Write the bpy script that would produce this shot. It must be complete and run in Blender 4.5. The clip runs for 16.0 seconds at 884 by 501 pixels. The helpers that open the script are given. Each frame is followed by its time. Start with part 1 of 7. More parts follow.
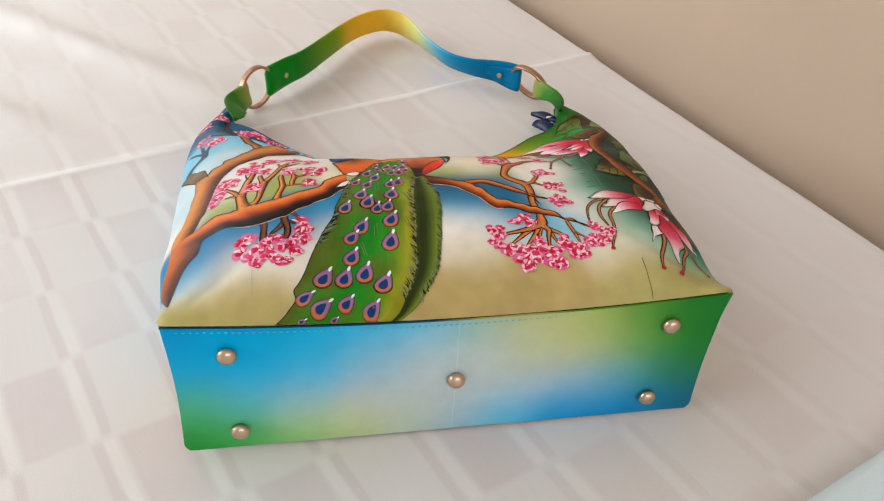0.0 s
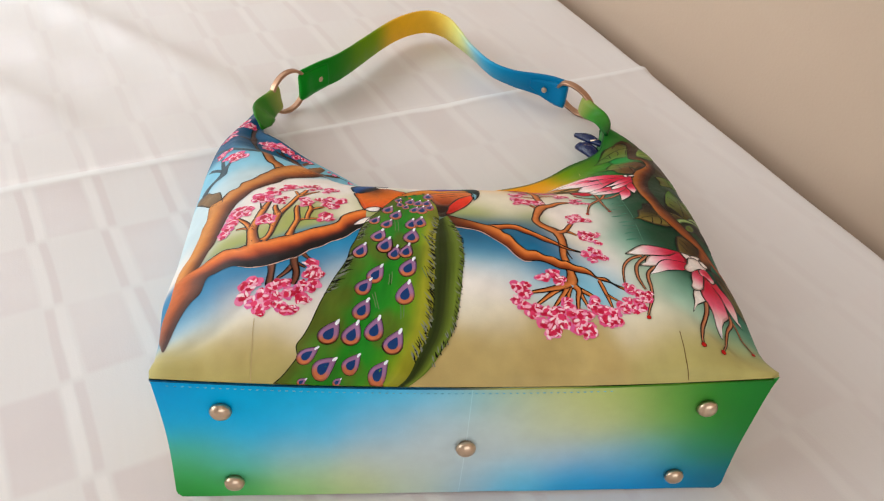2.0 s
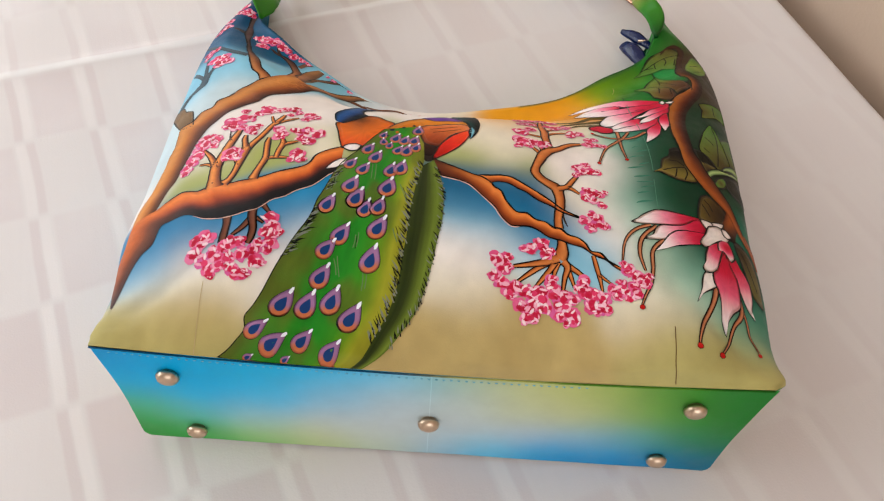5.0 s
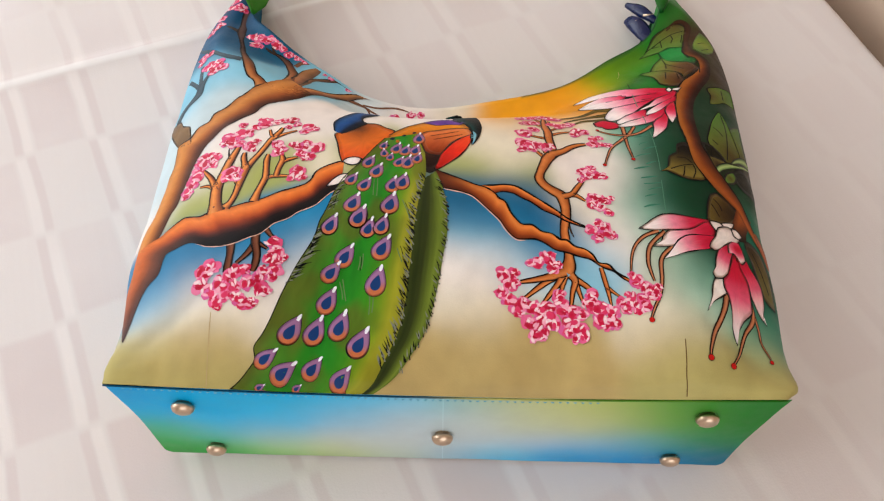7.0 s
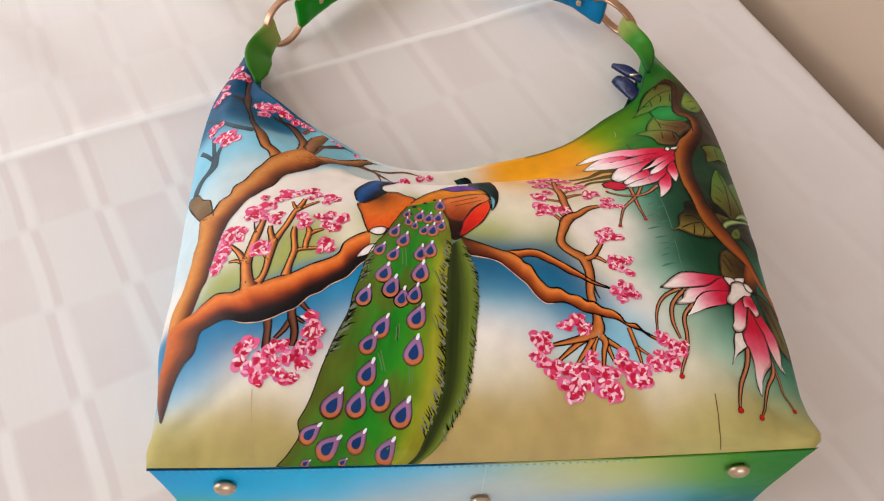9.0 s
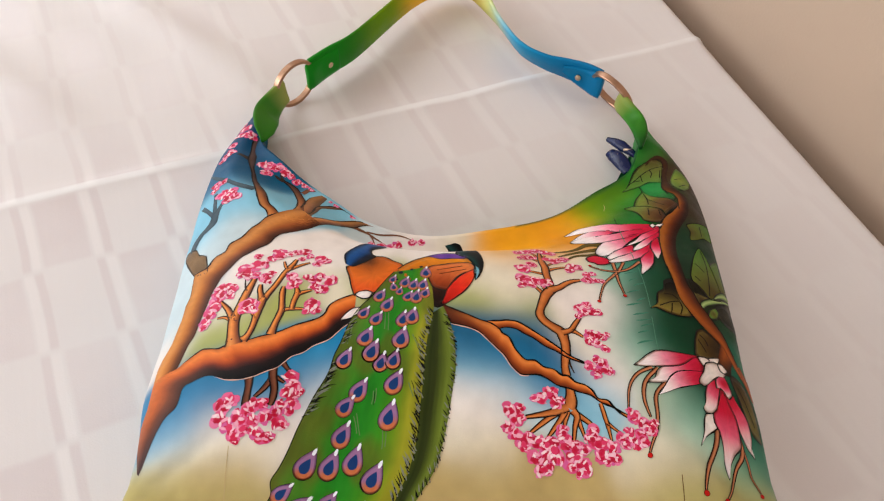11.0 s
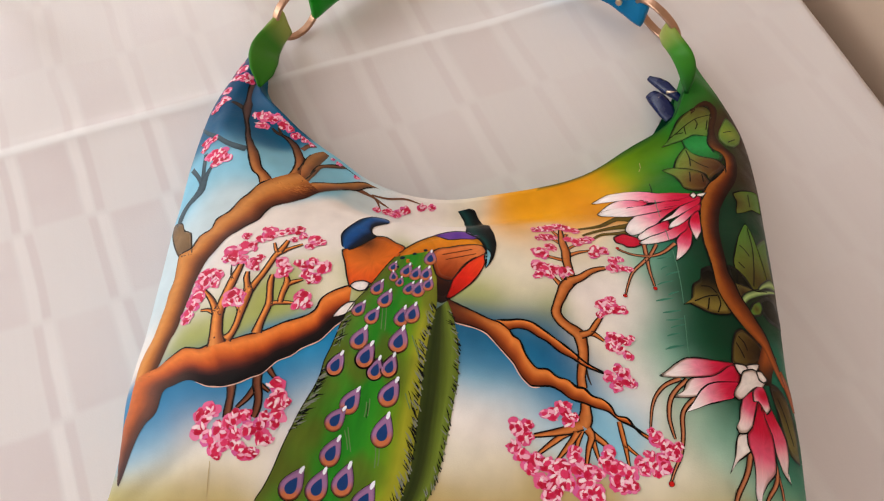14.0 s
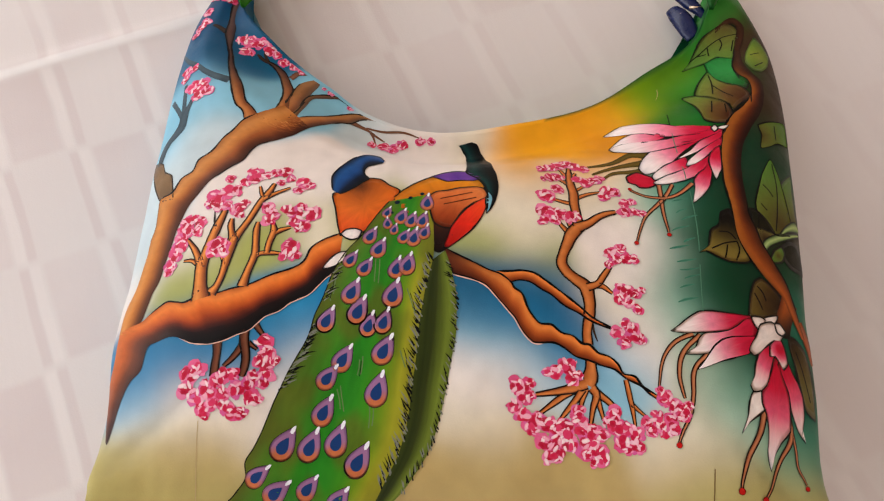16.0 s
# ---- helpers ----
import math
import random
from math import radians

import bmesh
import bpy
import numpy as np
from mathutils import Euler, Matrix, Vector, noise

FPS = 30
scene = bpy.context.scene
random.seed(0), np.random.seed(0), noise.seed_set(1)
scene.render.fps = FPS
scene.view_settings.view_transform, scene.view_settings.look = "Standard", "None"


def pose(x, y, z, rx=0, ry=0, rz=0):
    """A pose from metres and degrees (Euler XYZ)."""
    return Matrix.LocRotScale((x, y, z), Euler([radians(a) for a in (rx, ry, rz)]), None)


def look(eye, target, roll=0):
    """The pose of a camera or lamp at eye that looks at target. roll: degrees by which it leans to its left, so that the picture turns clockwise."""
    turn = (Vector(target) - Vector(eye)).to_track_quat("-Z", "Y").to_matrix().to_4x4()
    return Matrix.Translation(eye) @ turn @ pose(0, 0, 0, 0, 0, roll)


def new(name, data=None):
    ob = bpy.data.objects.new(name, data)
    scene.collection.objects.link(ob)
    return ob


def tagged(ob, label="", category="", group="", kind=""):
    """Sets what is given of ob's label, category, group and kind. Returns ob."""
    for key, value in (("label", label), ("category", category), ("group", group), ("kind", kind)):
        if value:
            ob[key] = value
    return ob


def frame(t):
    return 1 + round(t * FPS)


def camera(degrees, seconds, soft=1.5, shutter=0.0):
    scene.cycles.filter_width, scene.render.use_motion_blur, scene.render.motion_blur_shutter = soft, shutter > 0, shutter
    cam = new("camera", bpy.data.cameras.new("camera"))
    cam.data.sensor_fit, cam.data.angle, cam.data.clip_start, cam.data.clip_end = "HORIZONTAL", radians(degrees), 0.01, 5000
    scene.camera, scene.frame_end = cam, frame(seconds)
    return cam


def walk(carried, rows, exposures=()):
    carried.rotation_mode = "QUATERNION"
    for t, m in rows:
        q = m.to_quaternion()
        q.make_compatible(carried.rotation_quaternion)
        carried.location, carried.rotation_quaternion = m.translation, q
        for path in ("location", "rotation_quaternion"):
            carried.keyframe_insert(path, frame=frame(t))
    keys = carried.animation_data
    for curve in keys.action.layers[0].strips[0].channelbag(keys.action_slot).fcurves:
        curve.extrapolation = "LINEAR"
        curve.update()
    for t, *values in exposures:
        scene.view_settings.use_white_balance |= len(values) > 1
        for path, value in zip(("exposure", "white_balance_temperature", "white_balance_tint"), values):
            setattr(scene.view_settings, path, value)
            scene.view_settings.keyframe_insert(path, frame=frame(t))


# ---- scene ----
cam = camera(65.7, 16.0, soft=1.2)
METRES = 0.4756
ROWS = [
    (0.0, 0.0, 0.0, 0.0, -0.0, 0.0, 0.0),
    (0.5, -0.0159, 0.0085, 0.0159, 0.28, 0.0, -0.34),
    (1.0, -0.0026, 0.0237, 0.0428, 1.0, 0.03, -1.48),
    (1.5, 0.0054, 0.0586, 0.0704, 2.22, -0.97, -2.61),
    (2.0, 0.0233, 0.0817, 0.1052, 3.39, -1.85, -3.81),
    (2.5, 0.0376, 0.1028, 0.1273, 4.21, -3.16, -4.76),
    (3.0, 0.0454, 0.1263, 0.1605, 5.11, -4.96, -5.65),
    (3.5, 0.0609, 0.1762, 0.1943, 6.12, -7.49, -6.32),
    (4.0, 0.0805, 0.2027, 0.2179, 7.89, -10.23, -7.13),
    (4.5, 0.1164, 0.2153, 0.2418, 8.88, -13.25, -6.79),
    (7.0, 0.1152, 0.2578, 0.3433, 9.82, -20.24, -3.56),
    (7.5, 0.0827, 0.2497, 0.3633, 7.24, -18.53, -2.41),
    (8.0, 0.0452, 0.24, 0.353, 5.26, -18.7, -1.95),
    (8.5, 0.019, 0.2363, 0.3528, 4.23, -18.3, -0.98),
    (9.0, 0.0224, 0.2322, 0.3837, 5.85, -16.92, -2.58),
    (9.5, 0.0318, 0.2007, 0.3928, 5.78, -14.4, -3.05),
    (10.0, 0.0409, 0.1902, 0.4043, 6.02, -12.48, -3.9),
    (12.5, 0.0793, 0.2818, 0.4806, 10.01, -16.27, -4.96),
    (13.0, 0.0795, 0.3075, 0.4931, 10.49, -18.05, -4.84),
    (13.5, 0.0813, 0.3382, 0.505, 10.24, -20.29, -4.68),
    (14.0, 0.0754, 0.3665, 0.5165, 10.71, -22.39, -4.56),
    (14.5, 0.0735, 0.3912, 0.5291, 10.79, -24.08, -4.43),
    (15.0, 0.0709, 0.4073, 0.5378, 11.2, -26.18, -4.28),
    (15.5, 0.0706, 0.4202, 0.536, 11.53, -27.82, -4.18),
    (16.0, 0.0771, 0.4445, 0.5324, 11.42, -29.98, -3.8),
]
walk(cam, [(t, pose(-0.0783, -0.2877, 0.4385, -41.38, -3.82, -8.34) @ pose(METRES * x, METRES * y, METRES * z, 90 + pitch, roll, yaw)) for t, x, y, z, yaw, pitch, roll in ROWS],
     exposures=[(0, -0.02, 6430, 6.5), (4.5, -0.03, 6490, 10), (7.5, 0.04, 6550, 11.8), (9.5, -0.02, 6590, 12), (12.5, -0.04, 6620, 12.6), (14, -0.1, 6730, 13.8), (16, -0.14, 6790, 15.8)])

# ---- light ----
TURN_ROOM = 21.2                       # the table and the room stand turned to the bag by this


def room(x, y, z=0.0):
    """A place given along the table's sides, in the bag's axes."""
    c, s = math.cos(radians(TURN_ROOM)), math.sin(radians(TURN_ROOM))
    return Vector((c * x - s * y, s * x + c * y, z))


world = bpy.data.worlds.new("sky")
scene.world = world
world.use_nodes = True
sky = world.node_tree.nodes.new("ShaderNodeTexSky")
sky.sky_type, sky.sun_disc, sky.sun_elevation, sky.sun_rotation = "NISHITA", False, radians(38), radians(200)
world.node_tree.nodes["Background"].inputs["Strength"].default_value = 0.1
world.node_tree.links.new(sky.outputs[0], world.node_tree.nodes["Background"].inputs["Color"])

lamp = bpy.data.lights.new("window_daylight", "AREA")
lamp.shape, lamp.size, lamp.size_y, lamp.energy, lamp.color = "RECTANGLE", 2.3, 1.2, 47.0, (0.93, 0.97, 1.0)
lamp_ob = new("window_daylight", lamp)
lamp_ob.matrix_world = look(room(-2.66, 1.15, 1.15), room(0.0, 0.25, 0.1))
# unseen source behind the camera, added to fill the base and right-hand cloth
lamp = bpy.data.lights.new("south_fill_daylight", "AREA")
lamp.shape, lamp.size, lamp.size_y, lamp.energy, lamp.color = "RECTANGLE", 1.65, 1.1, 16.0, (0.93, 0.97, 1.0)
lamp_ob = new("south_fill_daylight", lamp)
lamp_ob.matrix_world = look(room(-0.35, -2.0, 1.15), room(0.1, 0.2, 0.0))
lamp = bpy.data.lights.new("third_window_daylight", "AREA")
lamp.shape, lamp.size, lamp.size_y, lamp.energy, lamp.color = "RECTANGLE", 1.75, 1.15, 29.0, (0.93, 0.97, 1.0)
lamp_ob = new("third_window_daylight", lamp)
lamp_ob.matrix_world = look(room(-0.85, 2.42, 1.12), room(0.0, 0.2, 0.0))
scene.view_settings.exposure = 0.0

# ---- materials ----


def lin(r, g, b):
    """Linear colour from the values 0 to 255 of a paint chart."""
    return tuple(((c / 255) / 12.92 if c / 255 <= 0.04045 else ((c / 255 + 0.055) / 1.055) ** 2.4) for c in (r, g, b))


def dye(r, g, b, deep=1.32):
    """Leather dye: as lin, a little deeper, for pigment that has sunk into the skin."""
    return tuple(v ** deep for v in lin(r, g, b))


def material(name, rough=0.6, metal=0.0, spec=0.5):
    m = bpy.data.materials.new(name)
    m.use_nodes = True
    n = m.node_tree.nodes
    p = n["Principled BSDF"]
    p.inputs["Roughness"].default_value, p.inputs["Metallic"].default_value = rough, metal
    p.inputs["Specular IOR Level"].default_value = spec
    return m, n, m.node_tree.links, p


def node(n, kind, **inputs):
    k = n.new(kind)
    for key, v in inputs.items():
        k.inputs[key.replace("_", " ")].default_value = v
    return k


def mix(n, l, fac, a, b, how="MIX"):
    k = n.new("ShaderNodeMix")
    k.data_type, k.blend_type = "RGBA", how
    for i, v in ((0, fac), (6, a), (7, b)):
        if hasattr(v, "is_output"):
            l.new(v, k.inputs[i])
        else:
            k.inputs[i].default_value = v if i == 0 else (*v, 1)
    return k.outputs[2]


def bump(n, l, p, height, strength, distance):
    k = node(n, "ShaderNodeBump", Strength=strength, Distance=distance)
    l.new(height, k.inputs["Height"])
    l.new(k.outputs[0], p.inputs["Normal"])


def leather(name, rough, grain=0.13):
    """Hand-painted leather: the pigment comes from the brushed colour attribute, grain and wear from noise."""
    m, n, l, p = material(name, rough, 0.0, 0.12)
    at = n.new("ShaderNodeAttribute")
    at.attribute_name = "paint"
    co = n.new("ShaderNodeTexCoord")
    fine = node(n, "ShaderNodeTexNoise", Scale=900.0, Detail=3.0)
    mid = node(n, "ShaderNodeTexNoise", Scale=70.0, Detail=4.0, Roughness=0.6)
    cell = node(n, "ShaderNodeTexVoronoi", Scale=1100.0)
    for k in (fine, mid, cell):
        l.new(co.outputs["Object"], k.inputs["Vector"])
    r = node(n, "ShaderNodeMapRange", From_Min=0.3, From_Max=0.7, To_Min=0.95, To_Max=1.03)
    l.new(mid.outputs[0], r.inputs[0])
    toned = mix(n, l, 1.0, at.outputs[0], (1, 1, 1), "MULTIPLY")
    l.new(r.outputs[0], toned.node.inputs[7])
    l.new(toned, p.inputs["Base Color"])
    rr = node(n, "ShaderNodeMapRange", From_Min=0.3, From_Max=0.7, To_Min=rough - 0.08, To_Max=rough + 0.1)
    l.new(mid.outputs[0], rr.inputs[0])
    l.new(rr.outputs[0], p.inputs["Roughness"])
    h = n.new("ShaderNodeMath")
    h.operation = "ADD"
    l.new(fine.outputs[0], h.inputs[0])
    l.new(cell.outputs["Distance"], h.inputs[1])
    bump(n, l, p, h.outputs[0], grain, 0.0003)
    return m


def metal_mat(name, colour, rough):
    m, n, l, p = material(name, rough, 1.0)
    co = n.new("ShaderNodeTexCoord")
    k = node(n, "ShaderNodeTexNoise", Scale=260.0, Detail=4.0)
    l.new(co.outputs["Object"], k.inputs["Vector"])
    l.new(mix(n, l, k.outputs[0], tuple(c * 0.78 for c in colour), tuple(min(1, c * 1.1) for c in colour)), p.inputs["Base Color"])
    r = node(n, "ShaderNodeMapRange", To_Min=rough - 0.08, To_Max=rough + 0.12)
    l.new(k.outputs[0], r.inputs[0])
    l.new(r.outputs[0], p.inputs["Roughness"])
    return m


def plaster(name, colour, rough=0.85, scale=6.0):
    m, n, l, p = material(name, rough, 0.0, 0.25)
    co = n.new("ShaderNodeTexCoord")
    big = node(n, "ShaderNodeTexNoise", Scale=scale, Detail=4.0)
    fine = node(n, "ShaderNodeTexNoise", Scale=scale * 45, Detail=3.0)
    for k in (big, fine):
        l.new(co.outputs["Object"], k.inputs["Vector"])
    l.new(mix(n, l, big.outputs[0], tuple(c * 0.94 for c in colour), tuple(c * 1.05 for c in colour)), p.inputs["Base Color"])
    bump(n, l, p, fine.outputs[0], 0.25, 0.001)
    return m


def damask(name, light, dark):
    """White cloth woven in tonal checks: satin squares, paler double lines between them, streaks along the threads."""
    m, n, l, p = material(name, 0.62, 0.0, 0.35)
    at = n.new("ShaderNodeAttribute")
    at.attribute_name = "weave"               # metres along the threads, two ways
    warp = node(n, "ShaderNodeTexNoise", Scale=7.0, Detail=3.0)
    l.new(at.outputs["Vector"], warp.inputs["Vector"])
    shift = n.new("ShaderNodeVectorMath")
    shift.operation = "MULTIPLY_ADD"
    l.new(warp.outputs["Color"], shift.inputs[0])
    shift.inputs[1].default_value = (0.012, 0.012, 0.0)
    l.new(at.outputs["Vector"], shift.inputs[2])
    sep = n.new("ShaderNodeSeparateXYZ")
    l.new(shift.outputs[0], sep.inputs[0])

    def math_node(op, a, b=None, c=None):
        k = n.new("ShaderNodeMath")
        k.operation = op
        for i, v in enumerate((a, b, c)):
            if v is None:
                continue
            if hasattr(v, "is_output"):
                l.new(v, k.inputs[i])
            else:
                k.inputs[i].default_value = v
        return k.outputs[0]

    def band(v, lo, hi, soft):
        up = node(n, "ShaderNodeMapRange", From_Min=lo - soft, From_Max=lo + soft)
        up.interpolation_type = "SMOOTHSTEP"
        dn = node(n, "ShaderNodeMapRange", From_Min=hi + soft, From_Max=hi - soft)
        dn.interpolation_type = "SMOOTHSTEP"
        l.new(v, up.inputs[0])
        l.new(v, dn.inputs[0])
        return math_node("MULTIPLY", up.outputs[0], dn.outputs[0])

    skew = math_node("MULTIPLY_ADD", sep.outputs[1], 0.11, sep.outputs[0])
    strip = math_node("MULTIPLY_ADD", math_node("MULTIPLY_ADD", skew, -3.14, 14.93), skew, 3.216)       # strips grow a little wider to one side
    row = math_node("DIVIDE", math_node("SUBTRACT", math_node("MULTIPLY_ADD", sep.outputs[0], -0.03, sep.outputs[1]), 0.463), 0.086)
    fx, fy = math_node("FRACT", math_node("MULTIPLY", strip, 0.5)), math_node("FRACT", math_node("MULTIPLY", row, 0.5))
    wide = band(fx, 0.085, 0.415, 0.02)
    pale_wide = band(fx, 0.585, 0.915, 0.02)
    thin_a = math_node("MAXIMUM", band(fx, 0.435, 0.492, 0.012), band(fx, 0.004, 0.062, 0.012))
    thin_b = math_node("MAXIMUM", band(fx, 0.506, 0.565, 0.012), band(fx, 0.935, 0.994, 0.012))
    odd = band(fy, 0.515, 0.985, 0.02)
    even = band(fy, 0.015, 0.485, 0.02)
    squares = math_node("MAXIMUM", math_node("MULTIPLY", wide, odd), math_node("MULTIPLY", pale_wide, even))          # weft face, greyer
    dark_lines = math_node("MAXIMUM", math_node("MULTIPLY", thin_b, odd), math_node("MULTIPLY", thin_a, even))
    lines = math_node("MAXIMUM", math_node("MULTIPLY", thin_a, odd), math_node("MULTIPLY", thin_b, even))              # warp face, whiter
    streak = node(n, "ShaderNodeTexNoise", Scale=1.0, Detail=3.0)
    stretch = n.new("ShaderNodeVectorMath")
    stretch.operation = "MULTIPLY"
    l.new(at.outputs["Vector"], stretch.inputs[0])
    stretch.inputs[1].default_value = (160.0, 9.0, 1.0)
    l.new(stretch.outputs[0], streak.inputs["Vector"])
    patchy = node(n, "ShaderNodeTexNoise", Scale=5.0, Detail=3.0, Roughness=0.65)
    l.new(at.outputs["Vector"], patchy.inputs["Vector"])
    plain = node(n, "ShaderNodeMapRange", From_Min=-0.1, From_Max=0.36, To_Min=0.85, To_Max=0.2)     # checks fade towards the side, putting the satin's sheen by angle into the colour
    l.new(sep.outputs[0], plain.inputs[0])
    far_x = node(n, "ShaderNodeMapRange", From_Min=0.12, From_Max=-0.06)
    far_y = node(n, "ShaderNodeMapRange", From_Min=0.44, From_Max=0.52, To_Max=0.6)
    l.new(sep.outputs[0], far_x.inputs[0])
    l.new(sep.outputs[1], far_y.inputs[0])
    beyond = math_node("SUBTRACT", 1.0, math_node("MULTIPLY", far_x.outputs[0], far_y.outputs[0]))       # and are fainter past the pressed fold
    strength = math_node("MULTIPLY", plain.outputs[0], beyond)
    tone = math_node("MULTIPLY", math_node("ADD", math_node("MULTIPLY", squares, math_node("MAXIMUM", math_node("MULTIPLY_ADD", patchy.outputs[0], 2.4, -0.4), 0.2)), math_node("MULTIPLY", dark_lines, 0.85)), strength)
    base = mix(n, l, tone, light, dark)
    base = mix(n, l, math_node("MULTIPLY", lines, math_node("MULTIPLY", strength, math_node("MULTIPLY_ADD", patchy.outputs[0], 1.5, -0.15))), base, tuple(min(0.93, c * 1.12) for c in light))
    base = mix(n, l, math_node("MULTIPLY", streak.outputs[0], 0.12), base, tuple(c * 0.86 for c in dark))
    fold_gleam = band(math_node("MULTIPLY_ADD", sep.outputs[0], -0.02, sep.outputs[1]), 0.4605, 0.4675, 0.0025)       # the lit crest of the pressed fold, put into the colour as a whiter line
    base = mix(n, l, math_node("MULTIPLY", fold_gleam, math_node("MULTIPLY_ADD", patchy.outputs[0], 1.2, -0.1)), base, (0.93, 0.92, 0.91))
    l.new(base, p.inputs["Base Color"])
    r = node(n, "ShaderNodeMapRange", To_Min=0.68, To_Max=0.46)
    l.new(squares, r.inputs[0])
    l.new(r.outputs[0], p.inputs["Roughness"])
    fine = node(n, "ShaderNodeTexNoise", Scale=700.0, Detail=2.0)
    l.new(at.outputs["Vector"], fine.inputs["Vector"])
    bump(n, l, p, math_node("ADD", math_node("MULTIPLY", squares, 0.6), math_node("ADD", fine.outputs[0], streak.outputs[0])), 0.3, 0.0004)
    return m


LEATHER = leather("painted_leather", 0.46)
STRAP = leather("painted_strap_leather", 0.42, 0.12)
GOLD = metal_mat("pale_gold_metal", lin(208, 180, 154), 0.34)
ROSE_GOLD = metal_mat("rose_gold_metal", lin(182, 142, 116), 0.3)
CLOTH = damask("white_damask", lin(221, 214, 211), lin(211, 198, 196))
WALL = plaster("beige_wall_paint", lin(192, 168, 147))
WALL_PALE = plaster("cream_wall_paint", lin(232, 228, 222))
FLOOR = plaster("pale_floor", lin(170, 162, 152), 0.6, 3.0)
WOOD = plaster("table_wood", lin(150, 108, 72), 0.55, 12.0)
PALE_BLUE = plaster("pale_blue_cotton", lin(214, 228, 234), 0.8, 20.0)
NAVY = leather("navy_leather", 0.26)
NAVY.node_tree.nodes["Principled BSDF"].inputs["Specular IOR Level"].default_value = 0.3
FRAME_WHITE = plaster("white_window_paint", lin(240, 240, 238), 0.5, 10.0)

# ---- building blocks ----


def link(name, verts, faces, mat, parent=None, label="", colours=None, smooth=True, attribute="paint"):
    me = bpy.data.meshes.new(name)
    me.from_pydata([tuple(v) for v in verts], [], faces)
    if smooth:
        me.shade_smooth()
    if colours is not None:
        a = me.attributes.new(attribute, "FLOAT_COLOR" if attribute == "paint" else "FLOAT_VECTOR", "POINT")
        flat = np.array([(*c, 1.0) if attribute == "paint" else c for c in colours], dtype=np.float32).ravel()
        a.data.foreach_set("color" if attribute == "paint" else "vector", flat)
    if mat:
        me.materials.append(mat)
    ob = new(name, me)
    if parent is not None:
        ob.parent = parent
    if label:
        tagged(ob, label)
    return ob


def grid_faces(nu, nv, closed=False):
    """Quads of a grid with nu columns and nv rows of points, rows after one another."""
    out = []
    for j in range(nv - 1):
        for i in range(nu - (0 if closed else 1)):
            k = (i + 1) % nu
            out.append((j * nu + i, j * nu + k, (j + 1) * nu + k, (j + 1) * nu + i))
    return out


def box(name, size, at, mat, parent=None, bevel=0.0, turn=0.0):
    bm = bmesh.new()
    bmesh.ops.create_cube(bm, size=1.0)
    bmesh.ops.scale(bm, vec=size, verts=bm.verts)
    if bevel:
        bmesh.ops.bevel(bm, geom=bm.edges[:], offset=bevel, segments=2, affect="EDGES")
    bmesh.ops.transform(bm, matrix=Matrix.Translation(at) @ Matrix.Rotation(radians(turn), 4, "Z"), verts=bm.verts)
    me = bpy.data.meshes.new(name)
    bm.to_mesh(me)
    bm.free()
    me.materials.append(mat)
    ob = new(name, me)
    if parent is not None:
        ob.parent = parent
    return ob


def curve_through(points, n):
    """n points evenly spaced along a smooth line through the given ones."""
    p = [Vector(q) for q in points]
    p = [2 * p[0] - p[1], *p, 2 * p[-1] - p[-2]]
    fine = []
    for a, b, c, d in zip(p, p[1:], p[2:], p[3:]):
        for k in range(16):
            t = k / 16
            fine.append(0.5 * ((2 * b) + (c - a) * t + (2 * a - 5 * b + 4 * c - d) * t * t + (3 * b - a - 3 * c + d) * t ** 3))
    fine.append(p[-2])
    run = [0.0]
    for a, b in zip(fine, fine[1:]):
        run.append(run[-1] + (b - a).length)
    return [Vector([np.interp(run[-1] * k / (n - 1), run, [f[i] for f in fine]) for i in range(len(fine[0]))]) for k in range(n)]


def tube(points, radius, sides=8, flat=1.0):
    """A tube along points: (verts, faces)."""
    verts, n = [], len(points)
    for i, q in enumerate(points):
        d = (points[min(i + 1, n - 1)] - points[max(i - 1, 0)]).normalized()
        side = d.cross(Vector((0, 0, 1)))
        side = side.normalized() if side.length > 1e-6 else Vector((1, 0, 0))
        up = side.cross(d)
        r = radius if not callable(radius) else radius(i / (n - 1))
        for k in range(sides):
            a = 2 * math.pi * k / sides
            verts.append(q + side * math.cos(a) * r + up * math.sin(a) * r * flat)
    faces = grid_faces(sides, n, True)
    faces += [tuple(range(sides))[::-1], tuple(range((n - 1) * sides, n * sides))]
    return verts, faces


# ---- room ----
TOP, EDGE, WALL_AT = 0.0, 0.5145, 0.575     # cloth level, the table's side, the wall beside it
FLOOR_Z, CEIL_Z = -0.76, 1.75


def plate(name, x0, x1, y0, y1, z0, z1, mat):
    ob = box(name, (x1 - x0, y1 - y0, z1 - z0), room((x0 + x1) / 2, (y0 + y1) / 2, (z0 + z1) / 2), mat, None, 0.0, TURN_ROOM)
    return tagged(ob, kind="structure")


tagged(plate("floor", -2.9, 0.7, -2.2, 2.6, FLOOR_Z - 0.1, FLOOR_Z, FLOOR), "pale plain floor under the table", "floor")
tagged(plate("ceiling", -2.9, 0.7, -2.2, 2.6, CEIL_Z, CEIL_Z + 0.1, WALL_PALE), "cream painted ceiling", "ceiling")
tagged(plate("wall_east", WALL_AT, 0.7, -2.2, 2.6, FLOOR_Z, CEIL_Z, WALL), "plain beige painted wall beside the table", "wall")
# three walls with a window each: four pieces round one opening
WZ0, WZ1 = 0.5, 1.7


